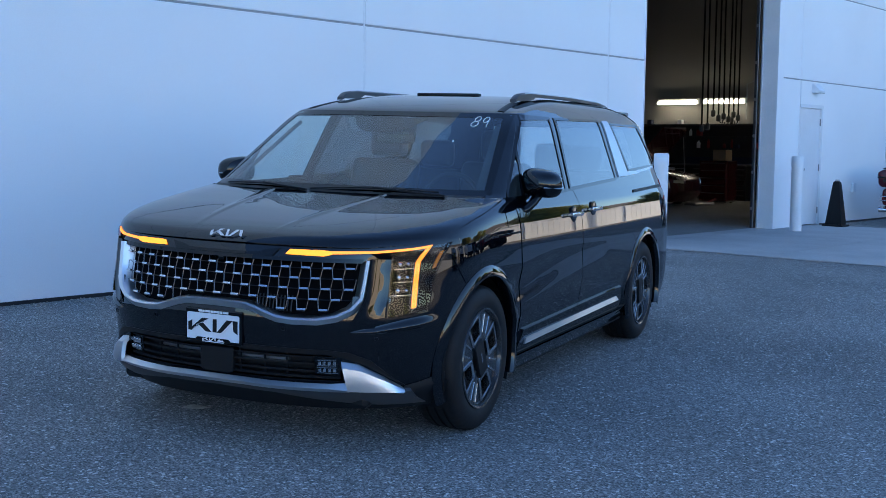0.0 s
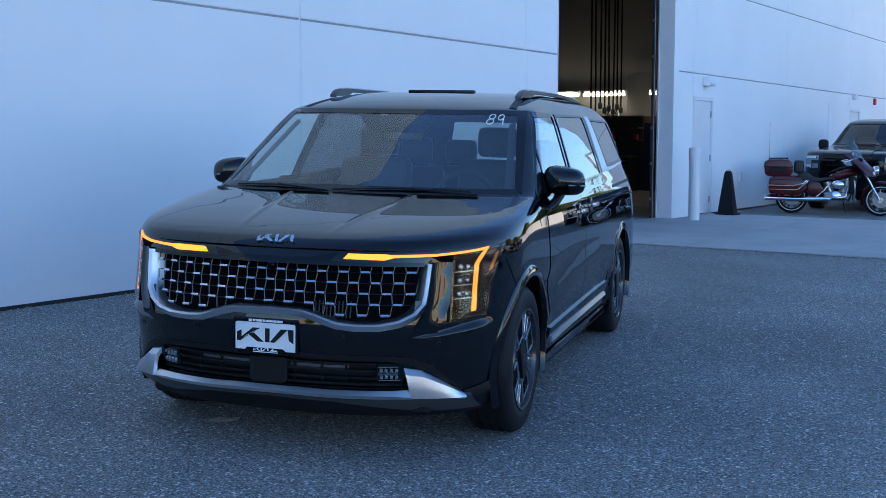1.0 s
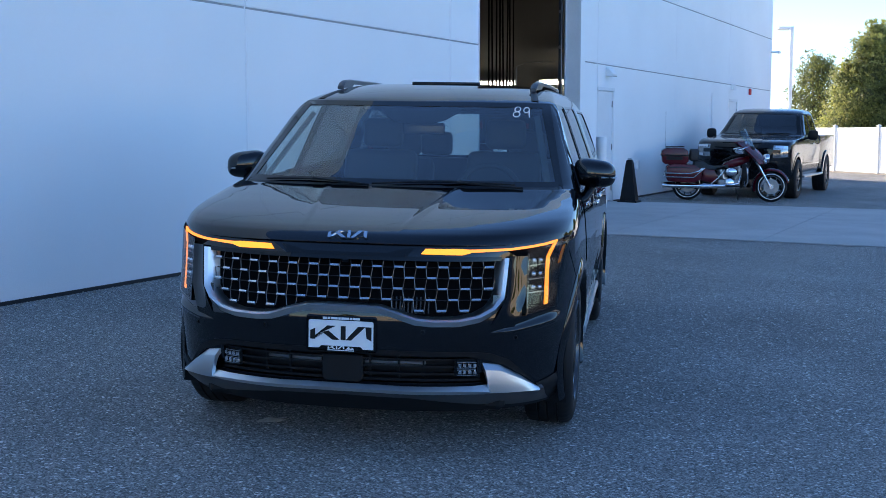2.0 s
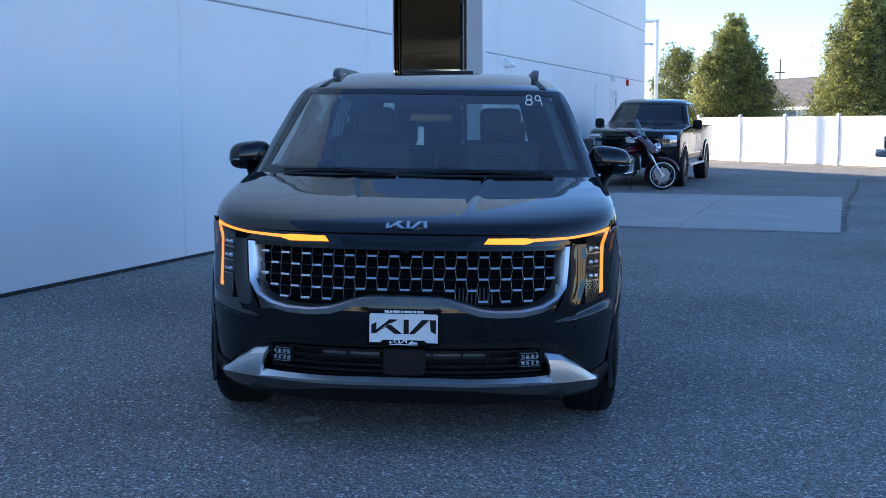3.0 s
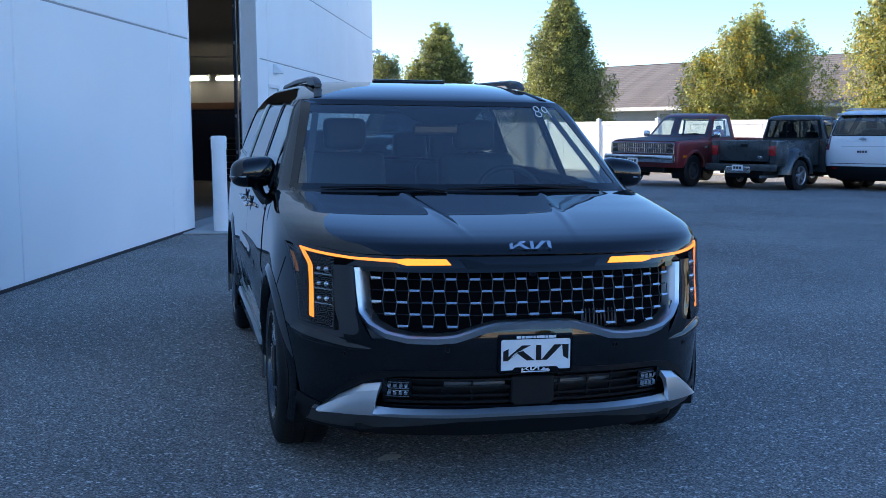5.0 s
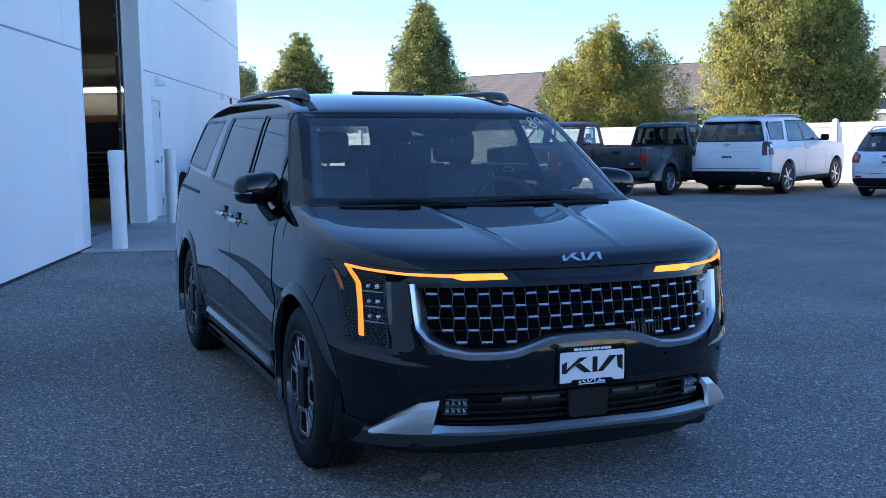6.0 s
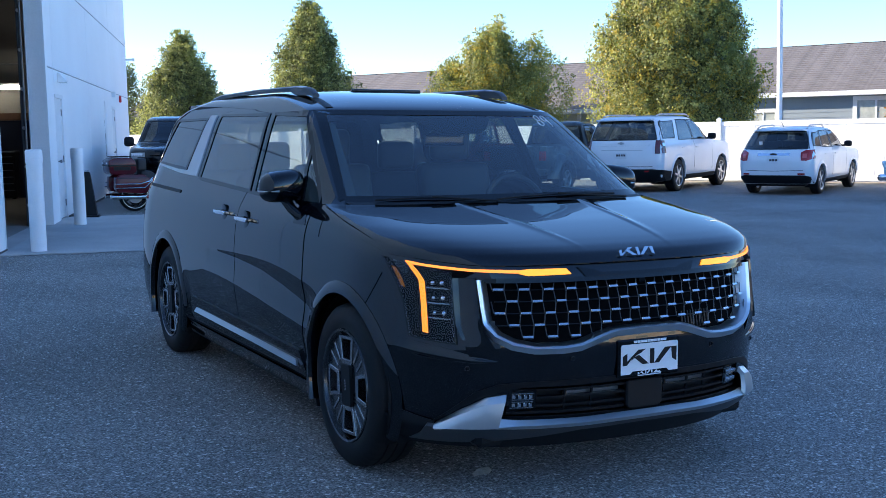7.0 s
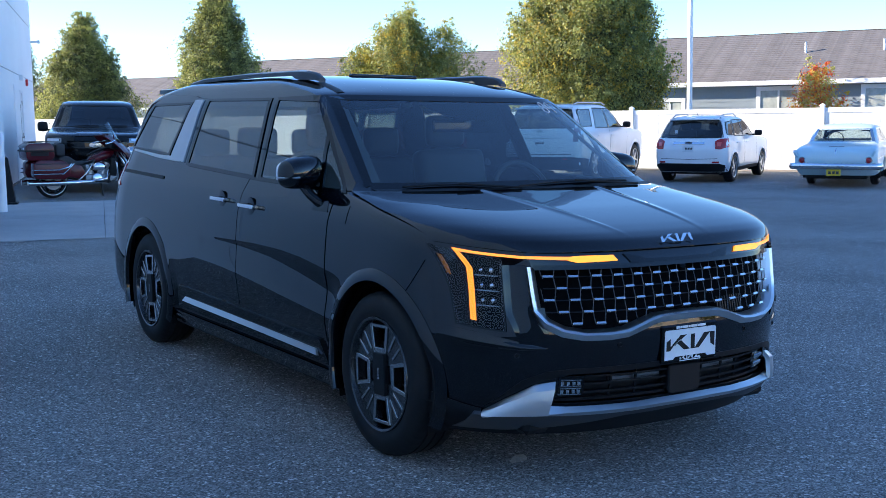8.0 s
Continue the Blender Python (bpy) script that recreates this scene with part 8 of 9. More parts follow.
def house(k0, k1, back, depth, eave, ridge, label, wall, windows=(), vents=(), gable=False):
    """Walls in lap siding, a shingled roof in courses, windows with frames and panes. x runs along the fence, y away from it."""
    o = FENCE_P + FENCE_D * k0 + FENCE_N * back
    root = thing("house", label, "house", Matrix.Translation((o.x, o.y, -0.2)) @ pose(0, 0, 0, 0, 0, HOUSE_TURN), "houses beyond the fence")
    ln = k1 - k0
    e, r = eave + 0.2, ridge + 0.2
    body = bmesh.new()
    box(0, ln, 0.02, depth, -0.3, e - 0.05, 0, body)
    for x in (0.0, ln - 0.02):
        prism([(0.02, e - 0.06), (depth, e - 0.06), (depth / 2, r - 0.12)], "x", x, x + 0.02, bm=body)
    part("wall", body, M[wall], root)
    lap = None
    n = int((e - 0.1) / 0.18)
    for i in range(n):
        if lap is None:
            b = prism([(0.0, 0.0), (-0.016, 0.0), (-0.004, 0.185), (0.0, 0.185)], "x", 0, ln)
            ob = part("siding", b, M[wall], root); lap = ob.data
        else:
            ob = new("siding", lap); ob.parent = root
        ob.location = (0, 0.018, 0.1 + 0.18 * i)
    over = 0.35
    slope = (r - e) / (depth / 2)
    courses = 22
    run = depth / 2 + over
    me = None
    for side in (0, 1):
        me = None
        for i in range(courses):
            y = -over + run * i / courses
            z = e + slope * y
            if me is None:
                w = run / courses + 0.05
                b = prism([(0, 0.0), (w, slope * w), (w, slope * w + 0.014), (0, 0.03)], "x", -over, ln + over)
                ob = part("shingle_course", b, M["shingle"], root); me = ob.data
            else:
                ob = new("shingle_course", me); ob.parent = root
            ob.matrix_basis = Matrix.Translation((0, y, z)) if side == 0 else Matrix.Translation((ln, depth - y, z)) @ pose(0, 0, 0, 0, 0, 180)
    part("fascia", box(-over, ln + over, -over - 0.02, -over + 0.005, e - slope * over - 0.16, e - slope * over + 0.01, 0.004), M["white_metal"], root, "white gutter board")
    part("soffit", box(-over, ln + over, -over, 0.02, e - slope * over - 0.16, e - slope * over - 0.13), M["white_metal"], root)
    for x, w, z0, z1 in windows:
        win = new("window"); win.parent = root
        z0, z1 = z0 + 0.2, z1 + 0.2
        fr = bmesh.new()
        t = 0.15
        for a in ((x - t, x, z0 - t, z1 + t), (x + w, x + w + t, z0 - t, z1 + t), (x, x + w, z1, z1 + t), (x, x + w, z0 - t, z0)):
            box(a[0], a[1], -0.05, 0.0, a[2], a[3], 0.004, fr)
        part("window_frame", fr, M["white_metal"], win)
        part("mullion", box(x + w / 2 - 0.035, x + w / 2 + 0.035, -0.04, 0.0, z0, z1, 0.004), M["white_metal"], win)
        part("pane", box(x, x + w / 2 - 0.035, -0.012, -0.006, z0, z1), M["pane"], win)
        part("pane", box(x + w / 2 + 0.035, x + w, -0.012, -0.006, z0, z1), M["pane"], win)
    for x, y, h in vents:
        z = e + slope * y
        part("roof_vent", tube([(x, y, z - 0.05), (x, y, z + h)], 0.045, 8), M["white_metal"], root)
    return root


house(18.6, 46, 9.0, 9.0, 2.76, 4.58, "blue grey sided house with dark shingle roof", "siding_blue", ((4.95, 1.30, 1.46, 2.27), (8.6, 1.4, 1.46, 2.27), (1.1, 0.9, 1.16, 1.92), (14, 1.4, 1.46, 2.27)), ((6.1, 2.3, 0.42), (8.9, 2.3, 0.42), (13, 3.0, 0.4)))
house(-3.5, 17.8, 10.0, 9.0, 2.42, 4.45, "pale sided house with long dark shingle roof", "siding_pale", ((6.6, 1.2, 1.2, 1.95), (15.6, 1.1, 1.2, 2.1), (11.5, 1.2, 1.3, 2.0)), ((8.0, 3.0, 0.35),))
house(-22, -8.6, 14.0, 8.0, 2.35, 3.95, "grey house with gabled dark roof", "siding_blue", ((10.5, 1.2, 1.1, 1.95),))


# ---- lamp posts ----
def lamp_post(x, y, h, arm, label):
    root = thing("lamp_post", label, "lamp", Matrix.Translation((x, y, ground_z(x, y))), "pale lamp posts")
    part("pole", box(-0.065, 0.065, -0.065, 0.065, 0.0, h, 0.012), M["white_metal"], root)
    part("base", lathe([(-0.2, 0.25), (0.35, 0.25), (0.37, 0.23), (0.37, 0.01)], 24, "z"), M["concrete"], root)
    d = Vector(arm).normalized()
    t = math.degrees(math.atan2(d.y, d.x))
    hd = box(0.12, 0.62, -0.17, 0.17, h - 0.14, h - 0.02, 0.03)
    head = part("lamp_head", hd, M["white_metal"], root)
    head.rotation_euler = (0, 0, radians(t))
    ar = part("arm", box(0.0, 0.2, -0.03, 0.03, h - 0.12, h - 0.05), M["white_metal"], root)
    ar.rotation_euler = (0, 0, radians(t))
    return root


p = fence_at(23.16, 1.0)
lamp_post(p.x, p.y, 7.6, (-0.874, -0.486, 0), "tall pale lamp post behind the fence")
lamp_post(6.88, 41.8, 5.75, (-0.95, -0.3, 0), "pale square lamp post with box head")
pole = thing("utility_pole", "thin distant wooden utility pole with crossarm", "pole", Matrix.Translation((70.7, 285.9, -0.2)))
part("pole", tube([(0, 0, 0), (0, 0, 17.1)], 0.17, 8), M["bark"], pole)
part("crossarm", box(-1.2, 1.2, -0.12, 0.12, 13.6, 13.9), M["bark"], pole)
part("crossarm", box(-1.2, 1.2, -0.12, 0.12, 11.6, 11.9), M["bark"], pole)

# ---- along the wall ----
def wall_door(x0, x1, top, z0, label, hinge_right=True):
    root = thing("door", label, "door", WALL_M.copy(), kind="structure")
    part("door_frame", box(x0, x0 + 0.05, 0.0, 0.16, z0, top, 0.004), M["white_metal"], root)
    part("door_frame", box(x1 - 0.05, x1, 0.0, 0.16, z0, top, 0.004), M["white_metal"], root)
    part("door_frame", box(x0, x1, -0.012, 0.16, top - 0.06, top + 0.005, 0.004), M["white_metal"], root)
    part("door_leaf", box(x0 + 0.052, x1 - 0.052, 0.03, 0.075, z0 + 0.012, top - 0.063, 0.003), M["white_metal"], root)
    hx = x1 - 0.052 if hinge_right else x0 + 0.052
    for k in (0.12, 0.48, 0.86):
        z = mix(z0, top, k)
        part("hinge", box(hx - 0.012, hx + 0.016, 0.012, 0.034, z - 0.06, z + 0.06, 0.004), M["steel"], root)
    kx = x0 + 0.12 if hinge_right else x1 - 0.12
    zk = z0 + 1.0
    knob = lathe([(0.03, 0.03), (0.0, 0.03), (-0.01, 0.014), (-0.04, 0.014), (-0.045, 0.028), (-0.075, 0.028), (-0.08, 0.001)], 18, "y")
    knob.transform(Matrix.Translation((kx, 0.02, zk)))
    part("door_knob", knob, M["steel"], root, smooth=40)
    part("dead_bolt", lathe([(0.03, 0.028), (0.005, 0.028), (0.0, 0.02), (0.0, 0.001)], 16, "y"), M["steel"], root).location = (kx, 0.02, zk + 0.16)
    return root


def ground_at_wall(s, out=0.0):
    w = WALL_M @ Vector((s, -out, 0))
    return ground_z(w.x, w.y)


wall_door(10.66, 11.62, 2.26, ground_at_wall(11.1) + 0.02, "white painted steel door in the wall, closed")
wall_door(21.10, 22.10, 2.30, ground_at_wall(21.6) + 0.02, "white painted steel door behind the pickup, closed")


def on_wall(name, label, category, s, z):
    return thing(name, label, category, WALL_M @ Matrix.Translation((s, 0, z)))


lamp = on_wall("wall_light", "white wall pack light above the steel door", "lamp", 11.22, 2.55)
part("lamp_case", prism([(0.0, 0.09), (0.0, -0.08), (-0.13, -0.08), (-0.15, -0.04), (-0.04, 0.09)], "x", -0.13, 0.13, 0.01), M["white_metal"], lamp)
part("lamp_lens", box(-0.11, 0.11, -0.14, -0.03, -0.085, -0.075), M["pane"], lamp)
lamp = on_wall("wall_light", "small white flood light high on the wall", "lamp", 18.16, 4.86)
part("lamp_case", box(-0.12, 0.12, -0.16, 0.0, -0.08, 0.08, 0.015), M["white_metal"], lamp)
bell = on_wall("alarm_bell", "red fire alarm sounder on the wall", "alarm", 23.5, 2.56)
part("bell_case", box(-0.065, 0.065, -0.06, 0.0, -0.09, 0.09, 0.012), M["alarm_red"], bell)
case = on_wall("wall_box", "small white electrical box on the wall", "box", 21.38, 2.62)
part("box_case", box(-0.13, 0.13, -0.09, 0.0, -0.07, 0.07, 0.01), M["white_metal"], case)
case = on_wall("wall_outlet", "small white weatherproof socket on the wall", "socket", 13.08, 0.76)
part("outlet_case", box(-0.07, 0.07, -0.06, 0.0, -0.09, 0.09, 0.01), M["white_metal"], case)
cam_ = on_wall("security_camera", "white security camera on the building corner", "camera", 26.45, 3.84)
part("bracket", box(-0.03, 0.03, -0.18, 0.0, -0.03, 0.03, 0.008), M["white_metal"], cam_)
body = lathe([(-0.14, 0.045), (0.12, 0.05), (0.13, 0.04), (0.13, 0.001)], 18, "x")
body.transform(Matrix.Translation((0.03, -0.22, 0.0)))
part("camera_case", body, M["white_metal"], cam_, smooth=40)
# added bar in the wall's own paint, draws a faint upright line
pipe = on_wall("wall_line", "thin wall-coloured bar drawing a faint line down the wall", "pipe", 19.18, 0)
part("pipe_run", tube([(0, -0.015, ground_at_wall(19.2)), (0, -0.015, 2.4)], 0.012, 6), M["wall"], pipe)

# gate: jamb lining, rails and the rolled door
gate = thing("gate_door", "rolled up dark steel workshop door with its tracks", "door", WALL_M.copy(), kind="structure")
for x, a in ((GATE_B, -1), (GATE_A, 1)):
    z0 = ground_at_wall(x)
    part("jamb", box(min(x, x + a * 0.012), max(x, x + a * 0.012), -0.012, THICK + 0.02, z0, GATE_H, 0.003), M["white_metal"], gate)
    part("jamb_angle", box(min(x + a * 0.012, x + a * 0.06), max(x + a * 0.012, x + a * 0.06), THICK, THICK + 0.012, z0, GATE_H), M["satin"], gate)
    part("track", box(min(x + a * 0.02, x + a * 0.075), max(x + a * 0.02, x + a * 0.075), THICK + 0.05, THICK + 0.075, z0, GATE_H + 0.4, 0.004), M["steel"], gate)
    part("track", box(min(x + a * 0.02, x + a * 0.03), max(x + a * 0.02, x + a * 0.03), THICK + 0.05, THICK + 0.13, z0, GATE_H + 0.4, 0.003), M["dark_metal"], gate)
    for i in range(6):
        z = z0 + 0.35 + 0.62 * i
        rl = lathe([(-0.02, 0.028), (0.02, 0.028), (0.02, 0.008), (0.05, 0.008)], 12, "x")
        rl.transform(Matrix.Translation((x + a * 0.05, THICK + 0.09, z)))
        part("roller", rl, M["satin"], gate)
part("corner_guard", box(GATE_B - 0.004, GATE_B + 0.22, -0.008, -0.001, ground_at_wall(GATE_B), GATE_H + 0.25, 0.002), M["wall"], gate)
for i in range(5):
    part("door_panel", box(GATE_A + 0.03, GATE_B - 0.03, THICK + 0.14 + 0.55 * i, THICK + 0.66 + 0.55 * i, GATE_H + 0.02, GATE_H + 0.07, 0.01), M["dark_metal"], gate)
part("door_edge", box(GATE_A + 0.03, GATE_B - 0.03, THICK + 0.05, THICK + 0.12, GATE_H - 0.12, GATE_H + 0.06, 0.01), M["dark_metal"], gate)
sill_ = box(GATE_A, GATE_B, -0.02, THICK + 0.05, -0.3, 0.0)
for v in sill_.verts:
    if v.co.z > -0.1:
        v.co.z = ground_at_wall(v.co.x) + 0.016
tagged(at_wall(link_mesh("threshold", sill_, M["concrete"])), "concrete threshold of the workshop gate", "floor", kind="structure")


def bollard(x, y, h):
    z = ground_z(x, y)
    root = thing("bollard", "white plastic sleeved steel bollard beside the gate", "bollard", Matrix.Translation((x, y, z)), group="gate bollards")
    part("sleeve", lathe([(-0.02, 0.098), (h - 0.16, 0.098), (h - 0.16, 0.01)], 32, "z"), M["white_plastic"], root, smooth=40)
    part("cap", lathe([(h - 0.17, 0.105), (h - 0.02, 0.105), (h, 0.09), (h + 0.004, 0.001)], 32, "z"), M["white_plastic"], root, smooth=40)


bollard(-0.732, 10.446, 1.29)
bollard(0.537, 14.624, 1.26)
# dark tapered marker beside the door
px, py_ = 1.0, 16.36
marker = thing("traffic_marker", "black tapered plastic delineator with grey tip", "traffic cone", Matrix.Translation((px, py_, ground_z(px, py_))) @ pose(0, 0, 0, 0, 0, -16))
part("base", box(-0.19, 0.19, -0.17, 0.17, 0.0, 0.045, 0.012), M["black_plastic"], marker)
tp = bmesh.new()
rings = []
for a, b, z in ((0.15, 0.12, 0.04), (0.065, 0.055, 0.74), (0.055, 0.045, 0.80), (0.025, 0.02, 0.83)):
    rings.append([(-a, -b, z), (a, -b, z), (a, b, z), (-a, b, z)])
grid(rings, tp, close=True)
bmesh.ops.holes_fill(tp, edges=tp.edges)
part("cone", tp, M["black_plastic"], marker)
part("tip", box(-0.035, 0.035, -0.03, 0.03, 0.80, 0.85, 0.008), M["satin"], marker)

# ---- inside the workshop ----
def inside_at(s, d, z=0.0):
    return WALL_M @ Matrix.Translation((s, d, z))


FLOOR_IN = 0.085
floor = link_mesh("floor", box(-6.0, 18.9, THICK + 0.05, 13.0, FLOOR_IN - 0.3, FLOOR_IN), M["shop_floor"])
tagged(at_wall(floor), "dark sealed concrete workshop floor", "floor", kind="structure")
for nm, b in (("wall_inner_end", box(18.6, 18.8, THICK, 13.2, FLOOR_IN, 7.0)), ("wall_inner_back", box(-6.0, 18.6, 13.0, 13.2, FLOOR_IN, 7.0)), ("wall_inner_near", box(-6.2, -6.0, THICK, 13.2, FLOOR_IN, 7.0))):
    tagged(at_wall(link_mesh(nm, b, M["grey_wall"])), "grey painted workshop wall", "wall", kind="structure")
tagged(at_wall(link_mesh("ceiling_inner", box(-6.2, 18.8, THICK, 13.2, 7.0, 7.15), M["dark_metal"])), "dark workshop ceiling", "ceiling", kind="structure")
tagged(at_wall(link_mesh("wainscot", box(18.56, 18.598, THICK + 0.3, 13.0, FLOOR_IN, 1.95), M["navy"])), "dark blue painted lower wall", "wall", kind="structure")
tagged(at_wall(link_mesh("trim", box(18.55, 18.597, THICK + 0.3, 13.0, 1.955, 2.12), M["brown"])), "brown painted band on the wall", "trim", kind="structure")
for d0 in (1.75, 3.12, 5.0, 6.35):
    tube_ = thing("shop_light", "lit twin tube workshop light", "lamp", inside_at(18.45, d0, 2.69), "workshop tube lights")
    part("light_case", box(-0.02, 0.10, 0.0, 1.22, -0.03, 0.12, 0.01), M["white_metal"], tube_)
    part("light_tube", box(-0.07, -0.022, 0.02, 1.20, -0.03, 0.05, 0.02), M["tube_light"], tube_, "glowing light tube")
# hoses on a reel rail
rnd = random.Random(21)
for i in range(8):
    s, d = mix(13.7, 16.9, i / 7), mix(3.6, 4.4, i / 7)
    z1 = 2.3 - (0.25 if i < 2 else 0) + rnd.uniform(-.08, .08)
    hose = thing("air_hose", "black air hose hanging from the ceiling", "hose", inside_at(s, d), "hanging air hoses")
    part("hose_line", tube([(0, 0, 7.0), (rnd.uniform(-.03, .03), rnd.uniform(-.03, .03), 4.5), (0, 0, z1)], 0.022, 6), M["black_plastic"], hose, smooth=60)
    part("hose_end", lathe([(z1 - 0.16, 0.02), (z1 - 0.14, 0.05), (z1 - 0.03, 0.05), (z1, 0.02)], 12, "z"), M["dark_metal"], hose, smooth=40)
    if i > 3:
        part("hook", tube([(0, 0, z1 - 0.14), (0.03, 0.05, z1 - 0.24), (0.03, 0.10, z1 - 0.22), (0.02, 0.11, z1 - 0.14)], 0.014, 6), M["dark_metal"], hose)


def tool_chest(s, d, w, h, label, drawers=6):
    root = thing("tool_chest", label, "tool chest", inside_at(s, d, FLOOR_IN), "tool chests along the wall")
    part("carcass", box(-0.28, 0.28, 0, w, 0.10, h, 0.01), M["tool_black"], root)
    for i in range(drawers):
        z0, z1 = mix(0.14, h - 0.06, i / drawers) + 0.01, mix(0.14, h - 0.06, (i + 1) / drawers) - 0.008
        dr = part("drawer", box(-0.30, -0.281, 0.03, w - 0.03, z0, z1, 0.004), M["tool_black"], root)
        part("drawer_pull", box(-0.32, -0.30, 0.04, w - 0.04, z1 - 0.028, z1 - 0.012, 0.004), M["satin"], dr)
    part("worktop", box(-0.31, 0.29, -0.02, w + 0.02, h, h + 0.04, 0.008), M["steel"], root)
    for y in (0.08, w - 0.08):
        part("castor", lathe([(-0.02, 0.05), (0.02, 0.05)], 14, "x"), M["rubber"], root).location = (-0.15, y, 0.05)
    return root


tool_chest(18.1, 1.9, 1.1, 1.12, "black roller tool chest with drawers along the wall")
tool_chest(18.1, 4.6, 1.5, 0.98, "black workbench drawers with steel top")
tool_chest(18.1, 6.3, 1.5, 0.98, "black workbench drawers with steel top", 4)
shelf = thing("shelf_unit", "dark open shelf with parts and bottles", "shelf", inside_at(18.3, 4.5, FLOOR_IN))
part("back_panel", box(0.16, 0.19, 0, 3.4, 1.2, 2.05), M["dark_metal"], shelf)
for z in (1.42, 1.74, 2.04):
    part("board", box(-0.12, 0.19, 0, 3.4, z - 0.02, z + 0.01), M["dark_metal"], shelf)
for i in range(16):
    y, z = rnd.uniform(0.1, 3.3), rnd.choice((1.43, 1.75, 2.05))
    h, w = rnd.uniform(0.10, 0.24), rnd.uniform(0.04, 0.13)
    it = thing("supply_box" if i % 2 else "bottle", "small workshop supply standing on the shelf", "supplies", inside_at(18.25, 4.5 + y, FLOOR_IN + z))
    if i % 2:
        part("carton", box(-w / 2, w / 2, -w / 2, w / 2, 0, h * .8, 0.006), M[rnd.choice(("cardboard", "tool_red", "white_plastic", "navy"))], it)
    else:
        part("flask", lathe([(0, w * .4), (h * .7, w * .4), (h * .85, w * .18), (h, w * .18)], 14, "z"), M[rnd.choice(("white_plastic", "tool_red", "dark_metal"))], it, smooth=40)
note = thing("notice", "pale sheet of paper fixed to the cabinet", "sign", inside_at(17.79, 6.6, 0.72))
part("sheet", box(-0.004, 0, 0, 0.22, 0, 0.28), M["plate"], note)
pipe = thing("air_pipe", "thin grey pipe along the workshop wall", "pipe", inside_at(18.5, 0.6, 3.25))
part("pipe_run", tube([(0, 0, 0), (0, 4.1, 0), (0, 4.4, -0.1), (0, 4.4, -1.0)], 0.02, 8), M["satin"], pipe)
jack = thing("floor_jack", "low floor jack and pads on the workshop floor", "jack", inside_at(15.2, 4.4, FLOOR_IN))
part("jack_body", box(-0.5, 0.4, -0.16, 0.16, 0.05, 0.16, 0.03), M["steel"], jack)
part("jack_arm", tube([(0.3, 0, 0.14), (0.9, 0.1, 0.22)], 0.02, 8), M["tool_red"], jack)
for x in (-0.4, 0.3):
    part("jack_wheel", lathe([(-0.18, 0.05), (0.18, 0.05)], 14, "y"), M["dark_metal"], jack).location = (x, 0, 0.05)
mat = thing("floor_mat", "flat black rubber mat on the workshop floor", "mat", inside_at(12.2, 2.2, FLOOR_IN))
part("mat_sheet", box(-0.7, 0.7, -0.5, 0.5, 0, 0.02, 0.006), M["rubber"], mat)


def shop_car(m):
    """A dark red saloon in for repair, bonnet raised."""
    root = thing("sedan", "dark red car with raised bonnet inside the workshop", "car", m)
    R = [(0.22, -0.75, 0.5, 3, 0.84, 3.55, 0.4, 3.2), (0.45, -0.88, 0.5, 3, 0.89, 3.68, 0.4, 3.2), (0.70, -0.86, 0.5, 3, 0.90, 3.68, 0.4, 3.2), (0.84, -0.6, 0.6, 3.4, 0.88, 3.6, 0.4, 3.2),
         (0.92, 0.1, 0.6, 4, 0.86, 3.4, 0.4, 3.2), (0.97, 0.65, 0.4, 3, 0.84, 3.1, 0.4, 3.2), (1.2, 1.1, 0.3, 3, 0.74, 2.8, 0.4, 3.2), (1.40, 1.6, 0.3, 3, 0.62, 2.4, 0.4, 3), (1.46, 1.85, 0.3, 3, 0.45, 2.2, 0.3, 3)]
    S = Shell(R)
    wins = [[(0.95, 0.99), (1.45, 1.32), (1.85, 1.34), (1.85, 0.99)], [(1.92, 0.99), (1.92, 1.34), (2.35, 1.32), (2.62, 1.0)]]
    car_body(root, S, "shop_red", (0, 2.7), 0.36, 0.32, wins, [(-0.7, 0.99), (-0.52, 1.34), (0.52, 1.34), (0.7, 0.99)], None, ladder(0.22, 0.9, 16) + ladder(0.92, 1.46, 16))
    for sg in (1, -1):
        for y in (0, 2.7):
            simple_wheel(root, sg, 0.76, y, 0.32, 0.21, 0.21, "alloy", 5)
        part("headlight", S.front_strip([(0.45, 0.62), (0.8, 0.64)], [(0.45, 0.74), (0.78, 0.76)], 0.01, 0.01, 4, 2, flip=sg), M["lamp_chrome"], root)
        side_mirror(root, sg, 0.84, 0.9, 1.02, "shop_red", 0.09, 0.06)
    lid = box(-0.72, 0.72, -1.15, 0.0, 0, 0.03, 0.01)
    lid.transform(Matrix.Translation((0, 0.35, 0.98)) @ pose(0, 0, 0, -48, 0, 0))
    part("bonnet", lid, M["shop_red"], root)
    part("bonnet_prop", tube([(0.6, -0.4, 0.85), (0.6, -0.35, 1.65)], 0.01, 6), M["satin"], root)
    return root


shop_car(inside_at(14.2, 4.95, FLOOR_IN) @ pose(0, 0, 0, 0, 0, 8))
locker = thing("locker", "tall black steel locker against the workshop wall", "cabinet", inside_at(18.2, 6.7, FLOOR_IN))
part("locker_body", box(-0.28, 0.32, 0.0, 1.3, 0.06, 1.98, 0.01), M["tool_black"], locker)
for y in (0.02, 0.66):
    leaf_ = part("locker_door", box(-0.30, -0.281, y, y + 0.62, 0.10, 1.95, 0.006), M["tool_black"], locker)
    part("locker_handle", box(-0.325, -0.30, y + 0.52, y + 0.54, 0.95, 1.10, 0.004), M["satin"], leaf_)
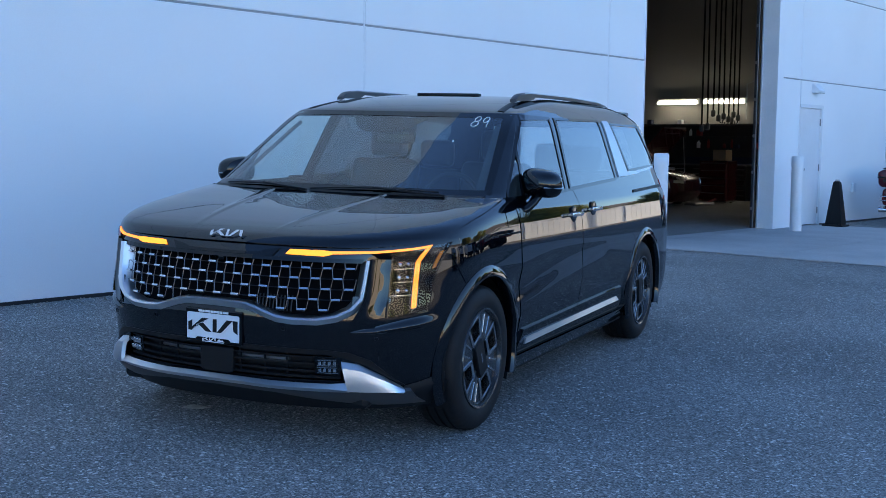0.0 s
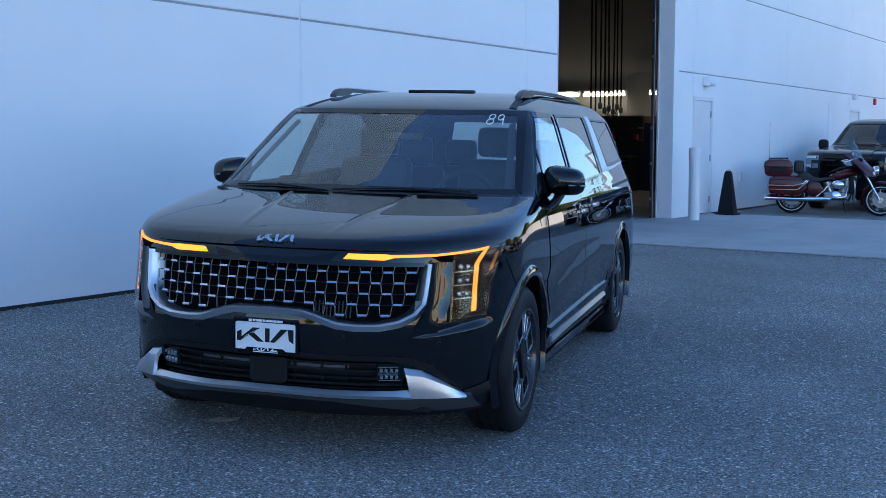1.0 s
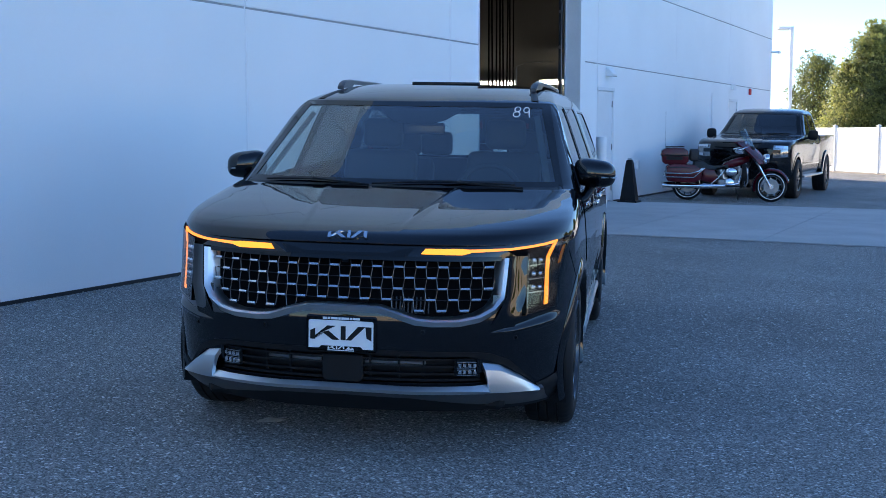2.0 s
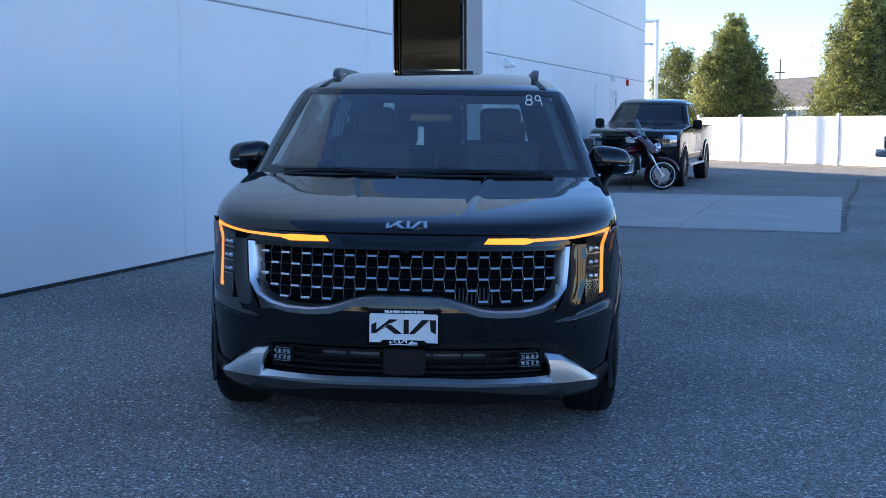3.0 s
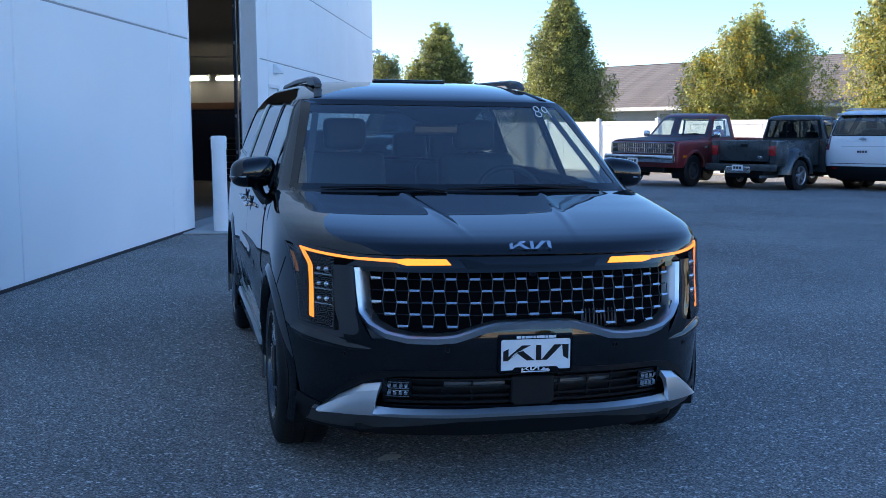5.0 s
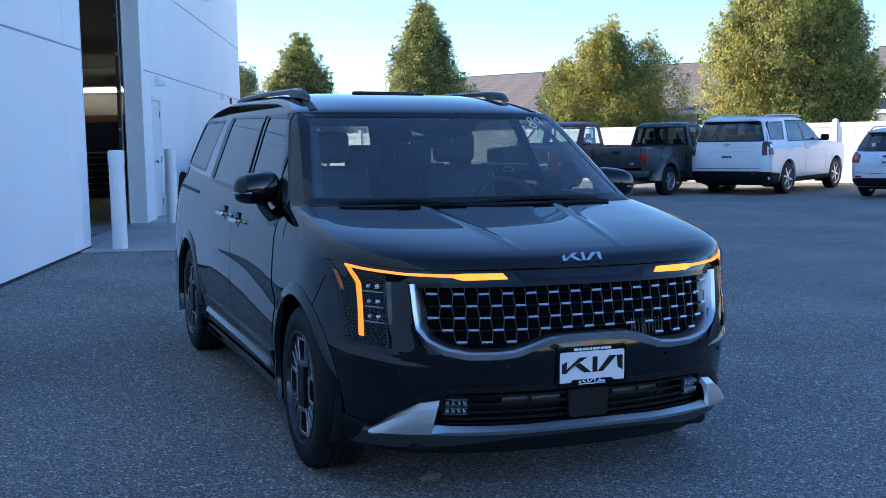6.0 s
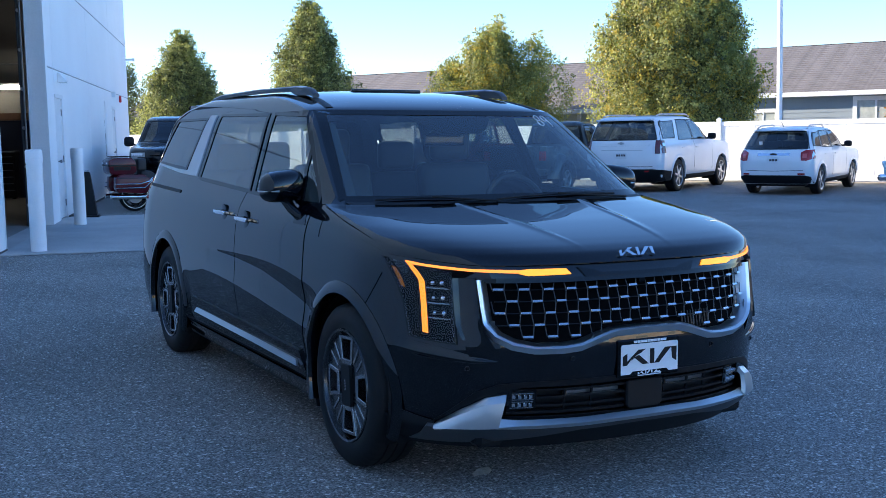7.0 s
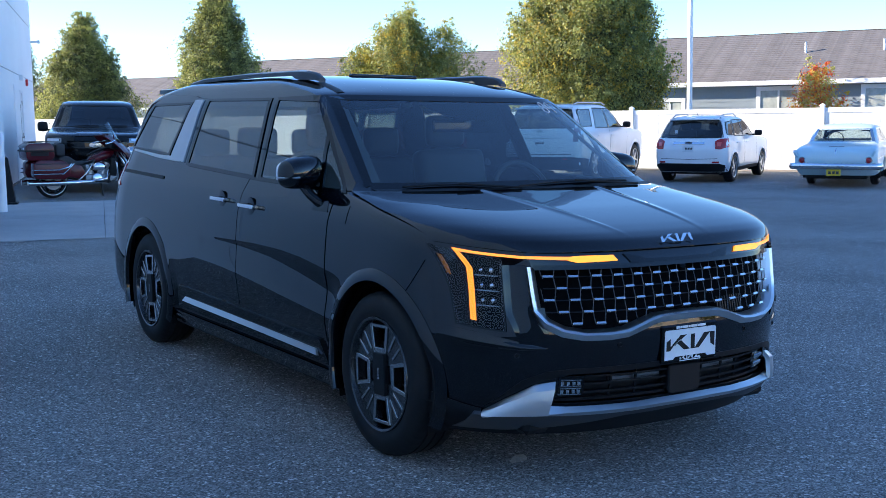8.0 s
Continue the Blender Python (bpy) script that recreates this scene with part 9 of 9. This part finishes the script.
cart = thing("tool_cart", "red steel tool cart on castors in the workshop", "cart", inside_at(16.6, 4.35, FLOOR_IN))
part("cart_body", box(-0.25, 0.25, 0.0, 0.75, 0.14, 1.12, 0.02), M["shop_red"], cart)
for i in range(5):
    dr = part("drawer", box(-0.27, -0.251, 0.03, 0.72, 0.20 + 0.18 * i, 0.36 + 0.18 * i, 0.005), M["shop_red"], cart)
    part("drawer_pull", box(-0.285, -0.27, 0.06, 0.69, 0.335 + 0.18 * i, 0.350 + 0.18 * i, 0.003), M["satin"], dr)
for y in (0.08, 0.67):
    part("castor", lathe([(-0.02, 0.06), (0.02, 0.06)], 14, "x"), M["rubber"], cart).location = (-0.15, y, 0.07)
    part("castor", lathe([(-0.02, 0.06), (0.02, 0.06)], 14, "x"), M["rubber"], cart).location = (0.15, y, 0.07)
carton = thing("carton", "open pale cardboard carton on the tool cart", "box", inside_at(16.6, 4.45, FLOOR_IN + 1.122))
part("carton_body", box(-0.16, 0.16, 0.0, 0.34, 0.0, 0.26, 0.006), M["cardboard"], carton)

# leaf and grit on the asphalt
rnd = random.Random(5)
lf = thing("fallen_leaf", "dry brown leaf lying on the asphalt under the bumper", "leaf", stand(-0.50, -0.40, 20))
b = grid([[(-0.06, 0, 0.004), (0, -0.035, 0.012), (0.06, 0, 0.004)], [(-0.05, 0.02, 0.01), (0, 0.03, 0.02), (0.075, 0.03, 0.012)]])
part("blade", b, M["dry_leaf"], lf)
part("stem", tube([(0.06, 0.01, 0.006), (0.10, 0.02, 0.014)], 0.002, 4), M["dry_leaf"], lf)
grit_v, grit_f = [], []
for _ in range(5200):
    x, y = rnd.uniform(-6, 7), rnd.uniform(-5.0, 9)
    if (WALL_M.inverted() @ Vector((x, y, 0))).y > -0.05 or rnd.random() < 0.25 and y > 3:
        continue
    r = rnd.uniform(0.003, 0.0075)
    z = ground_z(x, y) + 0.001
    a = rnd.uniform(0, math.tau)
    b0 = len(grit_v)
    for k in range(3):
        grit_v.append((x + r * math.cos(a + k * 2.1), y + r * math.sin(a + k * 2.1), z))
    grit_v.append((x, y, z + r * 0.9))
    grit_f += [(b0, b0 + 1, b0 + 3), (b0 + 1, b0 + 2, b0 + 3), (b0 + 2, b0, b0 + 3)]
me = bpy.data.meshes.new("grit")
me.from_pydata(grit_v, [], grit_f)
me.materials.append(M["grit"])
tagged(new("grit", me), "loose pale grit scattered over the asphalt", "gravel", kind="stuff")
# leaves and dirt gathered along the foot of the wall
lv, lfc = [], []
for _ in range(900):
    s = rnd.uniform(-9, 5.2)
    o = abs(rnd.gauss(0, 0.16)) + 0.04
    p = WALL_M @ Vector((s, -o, 0))
    z = ground_z(p.x, p.y) + 0.004
    a, r = rnd.uniform(0, math.tau), rnd.uniform(0.006, 0.022)
    b0 = len(lv)
    lv += [(p.x + r * math.cos(a), p.y + r * math.sin(a), z), (p.x + r * .5 * math.cos(a + 1.6), p.y + r * .5 * math.sin(a + 1.6), z + rnd.uniform(.002, .012)), (p.x - r * math.cos(a), p.y - r * math.sin(a), z), (p.x - r * .5 * math.cos(a + 1.6), p.y - r * .5 * math.sin(a + 1.6), z + rnd.uniform(0, .008))]
    lfc.append((b0, b0 + 1, b0 + 2, b0 + 3))
me = bpy.data.meshes.new("leaf_litter")
me.from_pydata(lv, [], lfc)
me.materials.append(M["dry_leaf"])
tagged(new("leaf_litter", me), "small dry leaf litter along the foot of the wall", "leaves", kind="stuff")

# ---- unseen behind the camera: cream blocks added as fill light, trees for reflections ----
def fill_block(x, y, turn, w, h, label):
    root = thing("fill_building", label, "building", Matrix.Translation((x, y, -0.3)) @ pose(0, 0, 0, 0, 0, turn))
    part("wall", box(-w / 2, w / 2, 0, 14, 0, h), M["cream"], root)
    part("parapet", box(-w / 2 - 0.1, w / 2 + 0.1, -0.1, 14.1, h, h + 0.25), M["white_metal"], root)
    n = int(w / 7)
    for i in range(n):
        xx = -w / 2 + (i + 0.5) * w / n
        win = new("window"); win.parent = root
        part("window_frame", box(xx - 1.3, xx + 1.3, -0.06, 0.0, 0.9, 2.9, 0.02), M["white_metal"], win)
        part("pane", box(xx - 1.2, xx + 1.2, -0.07, -0.062, 1.0, 2.8), M["pane"], win)


fill_block(46, -34, -128, 58, 6.0, "low cream building added out of view to bounce sunlight")
fill_block(-2, -66, -178, 50, 5.5, "low cream building added out of view for fill light")
# unseen trees, added only to show in the paintwork
for i, (x, y, h) in enumerate(((26, -22, 5.5), (33, -30, 6.0), (40, -10, 5.5), (14, -40, 6.0), (2, -44, 5.5), (-10, -42, 6.2), (38, -18, 5.0))):
    make_tree(x, y, h * 0.72, 0.9, wavy(times(EGG, 1.3), 30 + i, 0.2), 40 + i, "tree added out of view for the reflections", GREENS, 2600, 0.1, 0.26)
